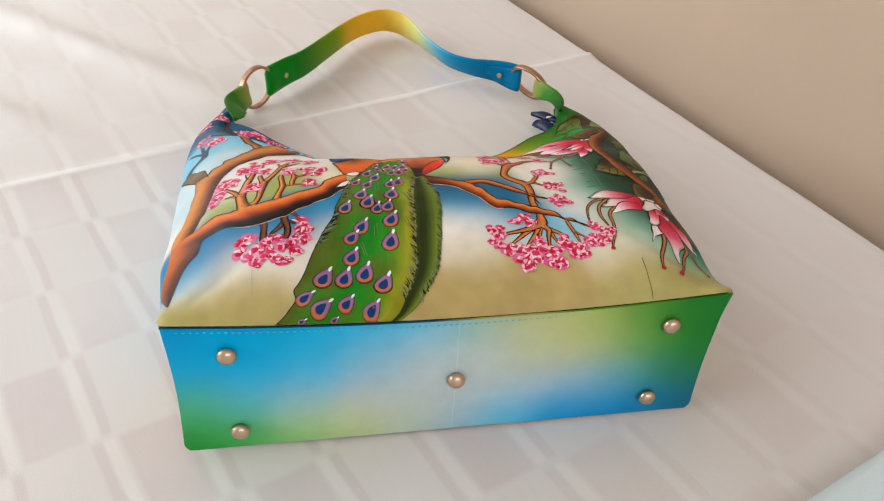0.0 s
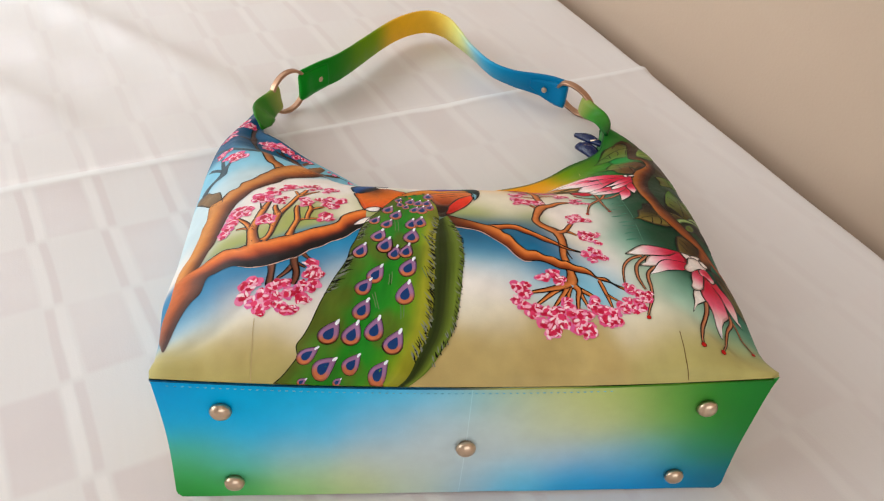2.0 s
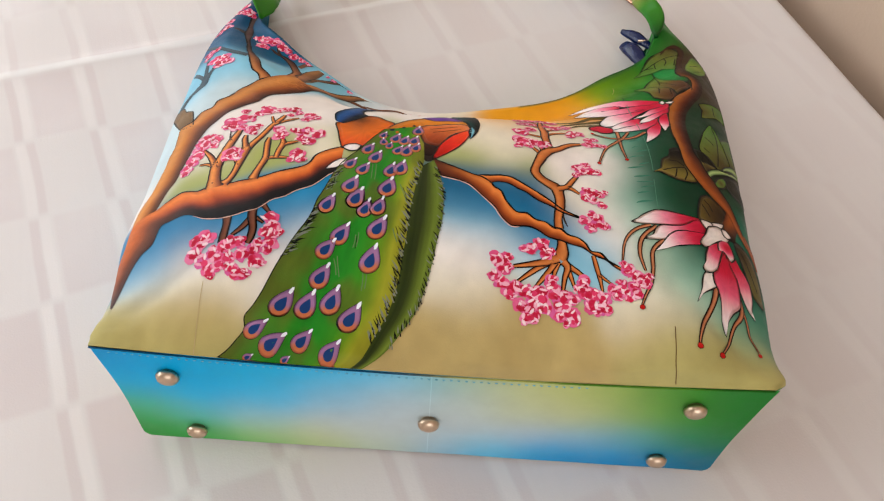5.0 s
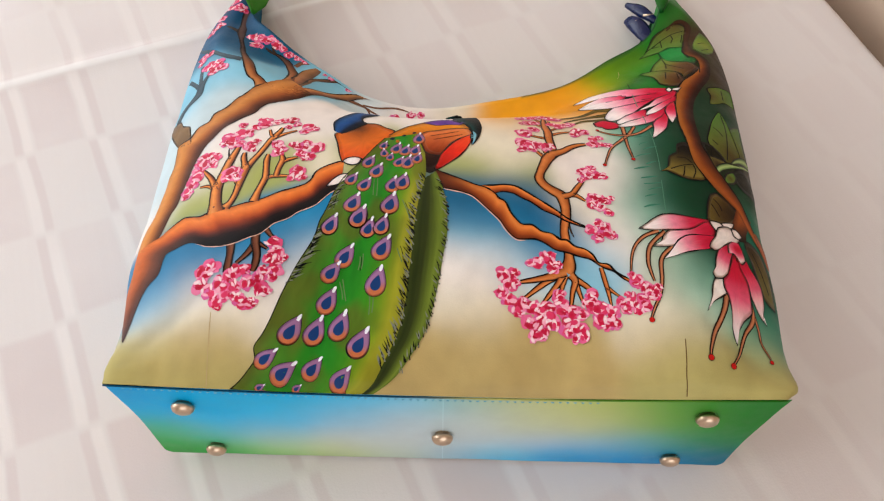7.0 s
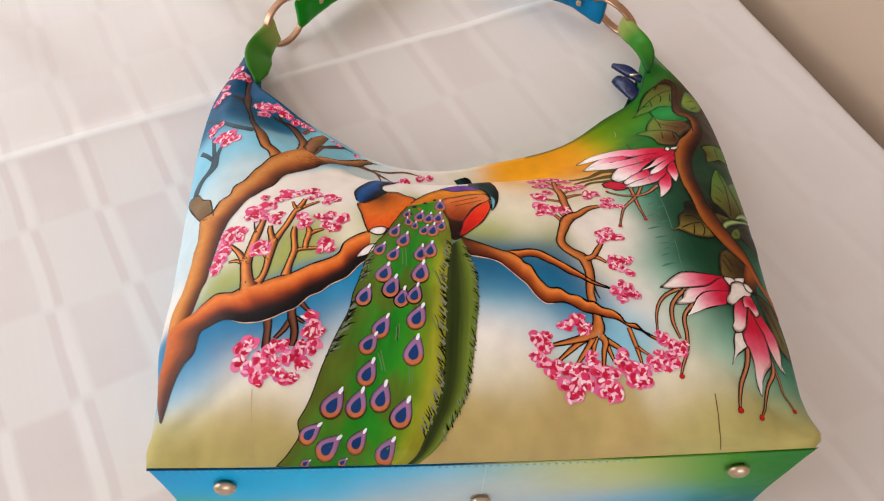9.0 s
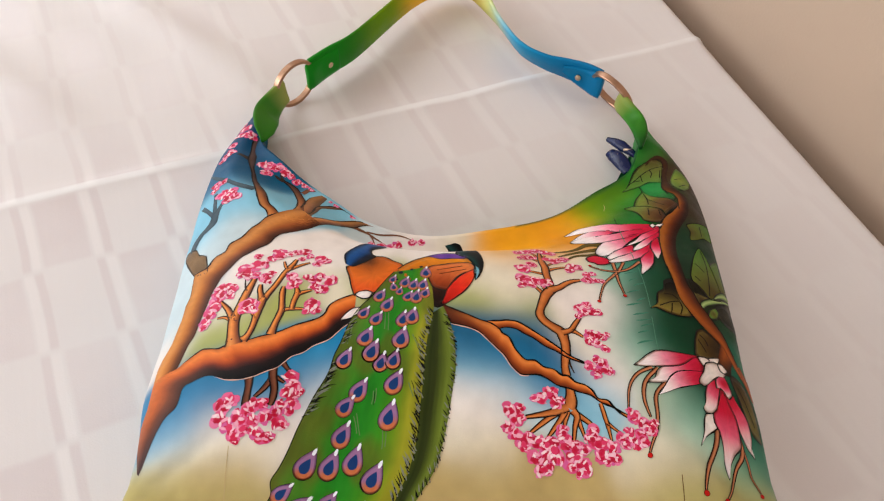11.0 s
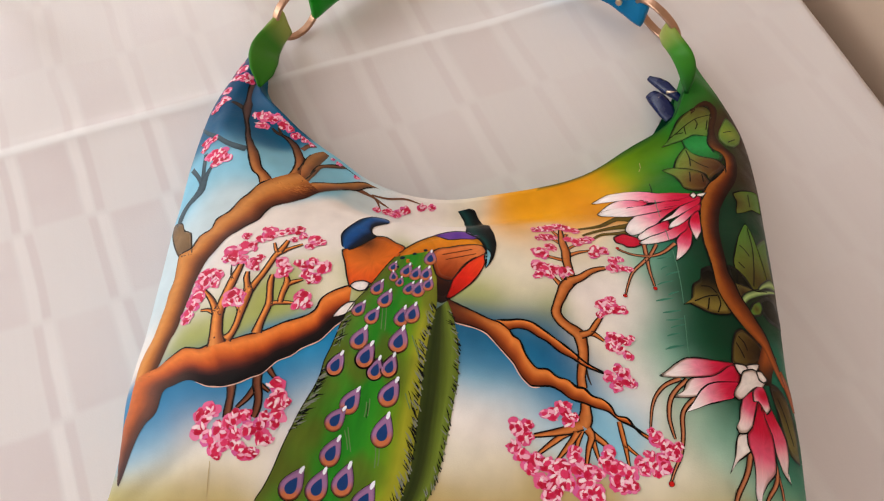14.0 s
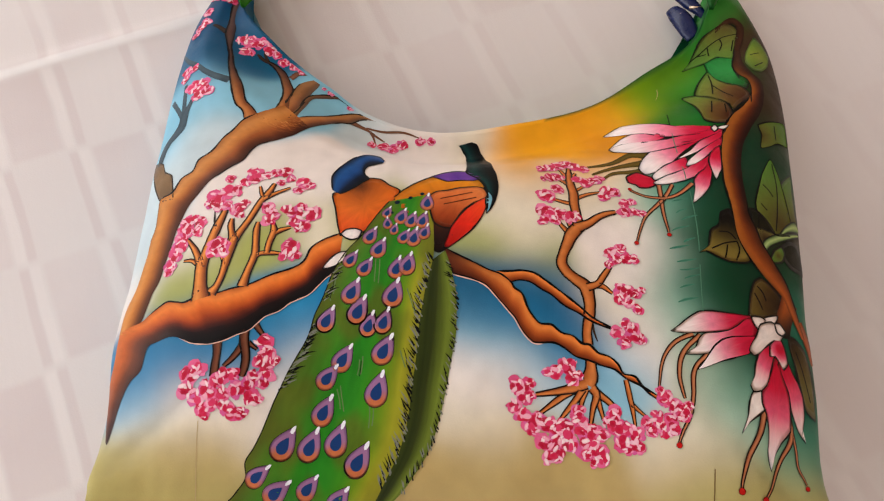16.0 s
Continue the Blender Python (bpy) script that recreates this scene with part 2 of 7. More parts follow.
def wall_with_window(wall, number, along, a0, a1, w0, w1, c0, c1):
    """A wall from a0 to a1 along 'x' or 'y' of the room, c0 to c1 thick, open from w0 to w1."""
    def piece(name, p, q, z0, z1, mat, parent, d0, d1, bevel=0.0):
        size, mid = (q - p, d1 - d0), ((p + q) / 2, (d0 + d1) / 2)
        if along == "y":
            size, mid = size[::-1], mid[::-1]
        box(name, (*size, z1 - z0), room(*mid, (z0 + z1) / 2), mat, parent, bevel, TURN_ROOM)
    ob = tagged(new(wall), "cream painted wall with a window", "wall", kind="structure")
    for p, q, z0, z1 in ((a0, w0, FLOOR_Z, CEIL_Z), (w1, a1, FLOOR_Z, CEIL_Z), (w0, w1, FLOOR_Z, WZ0), (w0, w1, WZ1, CEIL_Z)):
        piece("wall_piece", p, q, z0, z1, WALL_PALE, ob, c0, c1)
    win = tagged(new("window_%d" % number), "white painted window out of view, letting daylight in", "window", kind="structure")
    mid = (c0 + c1) / 2
    for p, q, z0, z1 in ((w0, w0 + 0.05, WZ0, WZ1), (w1 - 0.05, w1, WZ0, WZ1), (w0 + 0.05, w1 - 0.05, WZ0, WZ0 + 0.05), (w0 + 0.05, w1 - 0.05, WZ1 - 0.05, WZ1)):
        piece("window_frame", p, q, z0, z1, FRAME_WHITE, win, mid - 0.05, mid + 0.01, 0.004)


wall_with_window("wall_west", 1, "y", -2.05, 2.45, -0.1, 2.35, -2.9, -2.7)
wall_with_window("wall_north", 3, "x", -2.9, WALL_AT, -1.75, 0.05, 2.45, 2.6)
# this unseen window is added to go with the south fill lamp
wall_with_window("wall_south", 2, "x", -2.9, WALL_AT, -1.22, 0.5, -2.2, -2.05)

# ---- table and cloth ----
table = tagged(new("table"), "wooden table hidden under a white tablecloth", "table")
table.location = room(-0.4, 0.3, FLOOR_Z)
table.rotation_euler.z = radians(TURN_ROOM)
box("tabletop", (1.8, 2.3, 0.03), (0, 0, 0.735), WOOD, table, 0.004)
for sx in (-0.82, 0.82):
    for sy in (-1.07, 1.07):
        box("leg", (0.06, 0.06, 0.72), (sx, sy, 0.36), WOOD, table, 0.005)


def ridge(d, width, height):
    return height * math.exp(-(d / width) ** 2)


def cloth_height(x, y):
    """Lie of the cloth above the tabletop, x and y along the table's sides."""
    z = 0.0016 * noise.noise((x * 5, y * 5, 0.3)) + 0.0007 * noise.noise((x * 17, y * 17, 2.0))
    z += ridge(y - 0.458 - 0.02 * x, 0.005, 0.0032) + ridge(y - 0.452 - 0.02 * x, 0.022, 0.0012)     # pressed fold
    z += 0.0012 * noise.noise((x * 11 + y * 3, y * 4, 7.0))
    z += ridge((x + 0.36) * 0.82 + (y - 0.75) * 0.56, 0.03, 0.009) * max(0.0, min(1.0, (y - 0.47) / 0.12))
    z += ridge((x + 0.12) * 0.86 + (y - 0.72) * 0.5, 0.026, 0.007) * max(0.0, min(1.0, (y - 0.5) / 0.12))
    z += ridge((x + 0.52) * 0.95 + (y - 0.2) * 0.3, 0.03, 0.0025)
    z += ridge((x - 0.1) * 0.5 + (y + 0.16) * 0.86, 0.02, 0.0016)
    return z


def build_cloth():
    xs = np.concatenate([np.linspace(-1.33, -0.62, 24), np.linspace(-0.61, 0.49, 176), np.linspace(0.494, EDGE - 0.006, 4)])
    ys = np.concatenate([np.linspace(-0.86, -0.42, 24), np.linspace(-0.41, 0.98, 200), np.linspace(1.0, 1.48, 18)])
    hang = [(EDGE - 0.002, -0.001), (EDGE + 0.003, -0.0045), (EDGE + 0.0055, -0.011), (EDGE + 0.0065, -0.03), (EDGE + 0.0075, -0.09), (EDGE + 0.009, -0.2), (EDGE + 0.01, -0.27)]
    verts, weave = [], []
    for y in ys:
        for x in xs:
            verts.append(room(x, y, TOP + cloth_height(x, y)))
            weave.append((x, y, 0.0))
        for k, (x, z) in enumerate(hang):
            w = 0.0035 * math.sin(y * 17 + 1.3 * math.sin(y * 5)) * min(1.0, -z / 0.12) + 0.0015 * noise.noise((y * 6, 0.5, 0.1))
            verts.append(room(x + w, y, TOP + z + cloth_height(x, y) * (1.0 if k < 2 else 0.0)))
            weave.append((EDGE - z, y, 0.0))
    nx = len(xs) + len(hang)
    ob = link("tablecloth", verts, grid_faces(nx, len(ys)), CLOTH, None, "", weave, True, "weave")
    return tagged(ob, "white tablecloth woven in tonal checks, creased, hanging over the table edge", "tablecloth")


build_cloth()

# ---- handbag ----
bag = tagged(new("handbag"), "hand-painted leather hobo handbag lying on its back on a white cloth", "handbag")
W = 0.187                                   # half the width of the base


def height_mid(y):
    return float(np.interp(y, (-0.05, 0.012, 0.03, 0.055, 0.08, 0.1, 0.12, 0.145, 0.165, 0.19, 0.2, 0.22, 0.25, 0.29, 0.34, 0.39, 0.43, 0.5),
                           (0.108, 0.110, 0.117, 0.1225, 0.1262, 0.1280, 0.1278, 0.1245, 0.1205, 0.1130, 0.1095, 0.102, 0.090, 0.078, 0.0625, 0.048, 0.036, 0.028)))


def base_top(x):
    return 0.1085 + 0.009 * (x / W) ** 2


NU, NV = 150, 110
LIP = curve_through([(-0.197, 0.462), (-0.1885, 0.425), (-0.183, 0.386), (-0.172, 0.364), (-0.1435, 0.334), (-0.1225, 0.3165), (-0.1, 0.301), (-0.08, 0.286), (-0.06, 0.2765), (-0.04, 0.2705), (-0.02, 0.2685),
                     (0.0, 0.270), (0.02, 0.274), (0.04, 0.2785), (0.06, 0.2835), (0.08, 0.290), (0.1, 0.299), (0.12, 0.311), (0.14, 0.325), (0.16, 0.343), (0.177, 0.364), (0.189, 0.394), (0.198, 0.425), (0.207, 0.458)], NU)
SIDE_L = curve_through([(-W, 0.012), (-0.192, 0.026), (-0.198, 0.045), (-0.202, 0.068), (-0.207, 0.1), (-0.211, 0.15), (-0.2185, 0.24), (-0.2225, 0.3), (-0.2215, 0.36), (-0.213, 0.405), (-0.2045, 0.438), (-0.197, 0.462)], NV)
SIDE_R = curve_through([(W, 0.012), (0.2005, 0.022), (0.2045, 0.038), (0.2075, 0.055), (0.212, 0.1), (0.218, 0.15), (0.2245, 0.2), (0.2345, 0.29), (0.2355, 0.35), (0.227, 0.395), (0.2165, 0.43), (0.207, 0.458)], NV)


def smooth(a, b, x):
    t = max(0.0, min(1.0, (x - a) / (b - a)))
    return t * t * (3 - 2 * t)


# where the filling bulges or sinks: x, y, rise, reach
SWELL = ((0.145, 0.034, 0.009, 0.028), (0.115, 0.07, 0.002, 0.03), (-0.13, 0.072, 0.004, 0.028), (-0.092, 0.019, 0.003, 0.013), (-0.052, 0.017, 0.003, 0.012), (0.03, 0.018, 0.003, 0.014), (0.08, 0.018, 0.003, 0.014),
         (0.182, 0.13, -0.007, 0.03), (-0.178, 0.145, -0.007, 0.03), (0.125, 0.225, -0.004, 0.035), (-0.06, 0.075, -0.002, 0.02), (-0.16, 0.335, 0.008, 0.03),
         (-0.165, 0.284, 0.004, 0.018), (-0.15, 0.312, -0.006, 0.015))


def front_point(i, j):
    """A point of the front: column i of NU from side to side, row j of NV from the base to the lip."""
    u, v = i / (NU - 1), j / (NV - 1)
    bx, by = -W + 2 * W * u, 0.012
    lx, ly = LIP[i]
    (ax, ay), (cx, cy) = SIDE_L[j], SIDE_R[j]
    x = (1 - v) * bx + v * lx + (1 - u) * ax + u * cx
    x -= (1 - u) * (1 - v) * -W + u * (1 - v) * W + (1 - u) * v * LIP[0][0] + u * v * LIP[-1][0]
    y = (1 - v) * by + v * ly + (1 - u) * ay + u * cy
    y -= (1 - v) * 0.012 + (1 - u) * v * LIP[0][1] + u * v * LIP[-1][1]
    z = height_mid(y)
    k = abs(2 * u - 1)
    full = max(0.0, 1 - k ** 5) ** 0.5
    edge = float(np.interp(v, (0.0, 0.05, 0.1, 0.18, 0.28, 0.4), (1.0, 0.74, 0.65, 0.60, 0.465, 0.40)))
    z *= edge + (1 - edge) * full
    z += (base_top(x) - 0.1085) * (1 - smooth(0.0, 0.13, v))
    lip = 0.045 - 0.009 * smooth(0.13, 0.2, abs(x))                  # the mouth's edge sinks below the bulge
    z += (min(z, lip) - z) * smooth(0.79, 1.0, v) * (1 - 0.75 * smooth(0.94, 1.0, k))
    z += 0.0055 * math.exp(-((v - 0.035) / 0.028) ** 2) * smooth(0.82, 1.0, k) * smooth(0.0, 0.02, v)        # the corners stand up like a cushion's
    soft = smooth(0.03, 0.15, v) * (1 - 0.6 * smooth(0.85, 1, v)) * full
    z += soft * (0.0016 * noise.noise((x * 16, y * 16, 5.0)) + 0.0006 * noise.noise((x * 45, y * 40, 9.0)))
    for sx, sy, rise, reach in SWELL:
        z += rise * math.exp(-((x - sx) ** 2 + (y - sy) ** 2) / (2 * reach ** 2)) * smooth(0.0, 0.04, v) * full
    z -= 0.016 * math.exp(-((y - 0.247) / 0.03) ** 2 - (x / 0.115) ** 4) * (1 - smooth(0.9, 1.0, v))          # the top slopes away towards the mouth
    # a slack fold runs in from each corner of the base, and the neck is gathered
    for s in (-1, 1):
        d = (y - 0.012) - (W + 0.012 - abs(x)) * 0.9
        if x * s > 0.1:
            z -= 0.0045 * math.exp(-(d / 0.009) ** 2) * smooth(0.07, 0.0, W - abs(x)) * smooth(0.0, 0.1, v)
    z += 0.0005 * noise.noise((x * 190, y * 30, 6.0)) * smooth(0.0, 0.02, v) * (1 - smooth(0.03, 0.1, v))      # puckers along the base seam
    gather = smooth(0.3, 0.42, y)
    z += gather * 0.0022 * math.sin(k * 19 + y * 40) * full
    return Vector((x, y, z))


def airbrush(sites, spread):
    """Soft colour field: sites are (x, y, colour name, weight)."""
    pos = np.array([(a, b) for a, b, *_ in sites])
    col = np.array([PIGMENT[c] if isinstance(c, str) else c for _, _, c, *_ in sites])
    wgt = np.array([w[0] if w else 1.0 for _, _, _, *w in sites])

    def at(x, y):
        d = ((pos - (x, y)) ** 2).sum(1) / (2 * spread ** 2)
        w = wgt * np.exp(-(d - d.min()))
        return tuple((w[:, None] * col).sum(0) / w.sum())
    return at


PIGMENT = {k: dye(*v) for k, v in dict(
    white=(238, 230, 224), cream=(232, 224, 206), blue=(0, 144, 186), azure=(8, 172, 208), sky=(150, 202, 220), pale=(208, 222, 226), teal_blue=(6, 118, 152), deep_blue=(2, 104, 140),
    base_leaf=(20, 138, 34), base_olive=(200, 200, 126), base_moss=(108, 158, 60), umber=(84, 60, 40), olive=(193, 183, 127), straw=(197, 177, 127), sage=(180, 184, 112), gold=(238, 179, 48), amber=(225, 158, 40), lime=(128, 164, 28), green=(50, 152, 66), leaf=(58, 132, 40), tab_green=(84, 146, 58), dusk=(4, 84, 122),
    forest=(12, 88, 60), deep_forest=(8, 56, 44), sea=(52, 146, 124), mint=(150, 196, 178), dark_green=(12, 92, 38), navy=(4, 38, 92), ink=(22, 14, 12),
    strap_green=(28, 150, 44), strap_yellow=(236, 190, 62), strap_blue=(0, 136, 178), strap_pale=(226, 226, 150)).items()}
# airbrushed ground of the front, in centimetres from the middle of the base
GROUND_SITES = []
GROUND_SITES += [(x / 100, y / 100, c) for x, y, c in (
    (-5, 26.03, "white"), (-9.3, 21.98, "white"), (-11.74, 20.01, "white"), (-13.5, 18.62, "white"), (-6.83, 19.77, "white"), (-14.78, 13.98, "sage"), (-16.05, 12.25, "sage"), (-15.79, 15.41, "white"), (-10.92, 15.94, "sage"), (-8.44, 16.83, "cream"), (-5.94, 18.12, "sage"), (-5.05, 16.19, "sage"), (-7.72, 21.08, "white"), (-19.25, 36.96, "teal_blue"), (-17.18, 35.32, "teal_blue"), (-18.92, 33.03, "teal_blue"), (-17.01, 31.62, "teal_blue"), (-20.7, 31.37, "teal_blue"), (-14.95, 32.58, "teal_blue"), (-18.28, 26.42, "sky"), (-20.06, 26.28, "sky"), (-16.63, 24.8, "pale"), (-16.53, 27.45, "sky"), (-19.57, 23.59, "sky"), (-17.93, 22.73, "pale"), (-13.06, 28.4, "sky"), (-11.15, 29.67, "sky"), (-19.08, 19.75, "pale"), (-11.94, 27.11, "sky"), (-19.05, 16.9, "pale"))]
GROUND_SITES += [(x / 100, y / 100, c) for x, y, c in (
    (-19.1, 14.29, "pale"), (-19.35, 12.6, "white"), (-17.94, 7.32, "blue"), (-17.25, 8.05, "teal_blue"), (-16.16, 8.96, "teal_blue"), (-14.89, 9.42, "teal_blue"), (-13.58, 9.16, "teal_blue"), (-11.74, 9.52, "blue"), (-10.29, 10.19, "blue"), (-8.87, 11.04, "azure"), (-7.71, 11.73, "blue"), (-7.19, 12.57, "blue"), (-17.18, 6.12, "pale"), (-15.28, 7.33, "white"), (-13.72, 7.39, "white"), (-9.76, 8.11, "white"), (-8.64, 9.05, "pale"), (-8.06, 9.38, "white"), (-12.11, 7.15, "white"), (-16.75, 4.97, "cream"), (-14.06, 5.05, "cream"), (-11.01, 5.18, "cream"), (-9.56, 5.81, "white"), (-16.8, 2.93, "olive"), (-17.5, 2.34, "olive"), (-15.27, 3, "straw"), (-13.47, 3.09, "straw"), (-11.69, 3.17, "straw"), (-14.49, 1.65, "olive"), (-12.18, 1.76, "olive"))]
GROUND_SITES += [(x / 100, y / 100, c) for x, y, c in (
    (0.55, 13.59, "deep_blue"), (1.2, 12.61, "deep_blue"), (2.14, 12.16, "teal_blue"), (3.36, 13.03, "teal_blue"), (4.29, 12.75, "teal_blue"), (5.19, 11.82, "teal_blue"), (2.76, 11.08, "azure"), (4.58, 10.25, "azure"), (6.09, 10.63, "blue"), (6.97, 9.46, "azure"), (8.45, 8.94, "sky"), (9.32, 8.1, "sky"), (1.56, 10.71, "sky"), (2.79, 9.86, "pale"), (4.59, 9.06, "pale"), (0.92, 11.63, "sky"), (0.71, 9.17, "white"), (1.34, 8.02, "white"), (2.81, 8.68, "white"), (5.79, 7.94, "pale"), (10.25, 9.61, "white"), (8.8, 10.75, "white"), (10.68, 12.08, "white"), (8.98, 13.98, "white"), (10.64, 15.1, "white"), (7.39, 13.23, "cream"), (8.24, 11.97, "cream"), (4.62, 14.78, "sage"), (2.09, 15.74, "sage"), (0.79, 16.43, "sage"))]
GROUND_SITES += [(x / 100, y / 100, c) for x, y, c in (
    (1.41, 18.02, "cream"), (2.75, 20.2, "cream"), (3.39, 17.7, "cream"), (3.69, 16.18, "cream"), (8.52, 16.1, "white"), (9.97, 17.7, "white"), (10.48, 16.56, "white"), (0.52, 6.27, "cream"), (2.31, 5.79, "cream"), (1.76, 4.64, "straw"), (4.67, 5.06, "straw"), (7.6, 4.08, "straw"), (5.88, 3.45, "straw"), (0.65, 3.2, "straw"), (3, 2.76, "straw"), (11.05, 5.08, "cream"), (11.61, 3.72, "straw"), (13.95, 4.39, "olive"), (13.02, 3.24, "olive"), (15.92, 3.38, "olive"), (18.2, 3.49, "olive"), (12.8, 5.72, "cream"), (1.4, 23.77, "cream"), (2.77, 22.05, "gold"), (3.04, 25.76, "gold"), (5.49, 26.91, "gold"), (6.78, 25.43, "gold"), (7.18, 27.88, "gold"), (8.64, 27.23, "amber"), (9.63, 28.64, "gold"))]
GROUND_SITES += [(x / 100, y / 100, c) for x, y, c in (
    (8.2, 23.43, "gold"), (9.48, 24.7, "amber"), (11.23, 29.04, "gold"), (12.17, 30.2, "lime"), (13.1, 29.2, "lime"), (13.93, 31.78, "lime"), (14.95, 33.29, "leaf"), (15.73, 32.97, "lime"), (16.33, 34.64, "leaf"), (17.53, 35.8, "green"), (18.94, 38.23, "green"), (15.1, 30.08, "leaf"), (16.51, 31.3, "green"), (13.83, 26.9, "leaf"), (5.57, 21.74, "cream"), (9.05, 21.51, "cream"), (9.54, 19.75, "cream"), (-0.15, 26.52, "cream"), (20.22, 39.11, "green"), (15.86, 27.97, "forest"), (19.05, 31.76, "forest"), (20.69, 30.14, "forest"), (20.85, 27.08, "forest"), (15.98, 24.81, "forest"), (18.38, 22.58, "forest"), (18.32, 19.47, "forest"), (20.27, 21.72, "forest"), (14.33, 18.66, "forest"), (13.03, 20.73, "sea"), (13.22, 17.82, "forest"))]
GROUND_SITES += [(x / 100, y / 100, c) for x, y, c in (
    (13.24, 15.92, "forest"), (14.86, 17.9, "forest"), (12.03, 18.58, "mint"), (11.54, 19.81, "mint"), (11.95, 15.52, "mint"), (12.36, 13.79, "sea"), (13.55, 13.51, "forest"), (15.31, 14.96, "forest"), (16.84, 14.39, "forest"), (19.2, 16.56, "forest"), (18.78, 12.7, "sea"), (11.35, 12.76, "mint"), (12.76, 11.85, "mint"), (14.69, 12.9, "forest"), (13.5, 9.46, "mint"), (14.67, 8.94, "sea"), (14.03, 7.75, "mint"), (14.91, 6.95, "mint"), (13.75, 8.31, "mint"), (12.9, 9.14, "cream"), (12.55, 7.4, "cream"), (14.36, 5.81, "cream"), (15.49, 6.42, "mint"), (17.73, 5.99, "sea"), (18.55, 7.77, "forest"), (17.98, 4.87, "mint"), (19.3, 5.82, "sea"), (13.25, 10.34, "mint"), (0.67, 25.89, "cream"), (1.01, 22.26, "white"))]
GROUND_SITES += [(x / 100, y / 100, c) for x, y, c in (
    (2.32, 23.82, "gold"), (3.84, 22.51, "gold"), (4.51, 21.66, "gold"), (2.75, 21.01, "cream"), (4.8, 20.31, "cream"), (7.7, 21.92, "gold"), (6.22, 20.89, "cream"), (8.6, 20.58, "cream"), (-1.77, 26.16, "white"), (-3.44, 26.63, "white"), (-6.26, 26.46, "pale"), (-0.73, 21.45, "white"), (-16.1, 2.19, "olive"), (-14.68, 1.92, "olive"), (-17.62, 2.75, "olive"), (-12.83, 1.9, "olive"), (-16.34, 3.46, "straw"), (-13.87, 3.29, "straw"), (0.47, 1.77, "straw"), (4.24, 1.65, "straw"), (8.03, 1.74, "straw"), (11.83, 1.83, "olive"), (15.73, 2.17, "olive"), (17.64, 1.82, "olive"), (-0.48, 3.39, "straw"), (3.07, 3.29, "straw"), (21.39, 29.91, "umber"), (20.47, 27.92, "umber"), (21.71, 29.05, "umber"), (19.91, 27.02, "forest"))]
GROUND_SITES += [(x / 100, y / 100, c) for x, y, c in (
    (19.6, 19.59, "umber"), (19.02, 18.24, "umber"), (18.39, 31.24, "green"), (18.32, 32.69, "green"), (15.59, 26.79, "green"), (19.4, 25.7, "forest"), (18.32, 23.05, "forest"), (15.98, 20.91, "forest"), (14.9, 19.1, "forest"), (15.19, 14.26, "forest"), (15.84, 13.3, "forest"), (16.73, 11.17, "forest"), (15.12, 11.04, "forest"), (14.7, 9.81, "forest"), (18.35, 12.62, "forest"), (0.87, 13.43, "deep_blue"), (1.51, 12.79, "deep_blue"), (2.29, 12.33, "deep_blue"), (3.52, 13.54, "deep_blue"), (4.29, 13.08, "deep_blue"), (5.05, 12.29, "deep_blue"), (5.8, 11.39, "deep_blue"), (6.4, 10.64, "deep_blue"), (0.87, 13.43, "deep_blue"), (1.51, 12.79, "deep_blue"), (2.29, 12.33, "deep_blue"), (3.52, 13.54, "deep_blue"), (4.29, 13.08, "deep_blue"), (5.05, 12.29, "deep_blue"), (5.8, 11.39, "deep_blue"))]
GROUND_SITES += [(x / 100, y / 100, c) for x, y, c in (
    (6.4, 10.64, "deep_blue"), (-15.52, 9.26, "blue"), (-14.27, 9.59, "blue"), (-12.97, 9.41, "blue"), (-11.47, 9.83, "blue"), (-10.03, 10.52, "blue"), (-8.91, 11.36, "blue"), (-17.09, 8.2, "blue"), (-17.61, 7.01, "blue"), (-15.52, 9.26, "blue"), (-14.27, 9.59, "blue"), (-12.97, 9.41, "blue"), (-11.47, 9.83, "blue"), (-10.03, 10.52, "blue"), (-8.91, 11.36, "blue"), (-17.09, 8.2, "blue"), (-17.61, 7.01, "blue"), (0.89, 12.97, "blue"), (1.52, 12.33, "blue"), (2.29, 11.87, "blue"), (3.52, 13.07, "blue"), (4.28, 12.62, "blue"), (5.04, 11.84, "blue"), (5.8, 10.95, "blue"), (6.39, 10.21, "blue"), (-15.46, 8.84, "blue"), (-14.21, 9.17, "blue"), (-12.92, 9, "blue"), (-11.42, 9.41, "blue"), (-9.97, 10.08, "blue"))]
GROUND_SITES += [(x / 100, y / 100, c) for x, y, c in (
    (-8.85, 10.92, "blue"), (-17.03, 7.78, "blue"), (-17.55, 6.59, "sky"),
    (21.37, 30.24, "umber"), (21.37, 29.15, "umber"), (21.4, 28.14, "umber"), (20.56, 27.56, "umber"), (20.63, 28.6, "umber"), (-19.91, 31.9, "deep_blue"), (-18.34, 30.65, "deep_blue"), (-17.43, 30.05, "deep_blue"), (-19.17, 31.98, "deep_blue"), (-17.95, 28.84, "sky"), (-16.86, 28.03, "sky"), (-19.2, 29.57, "sky"), (-16.32, 27.18, "sky"),
    (19, 25.28, "deep_forest"), (18.37, 23.22, "deep_forest"), (17.99, 21.3, "deep_forest"), (16.18, 14.55, "deep_forest"), (17.17, 15.04, "deep_forest"), (16.5, 20.26, "deep_forest"))]
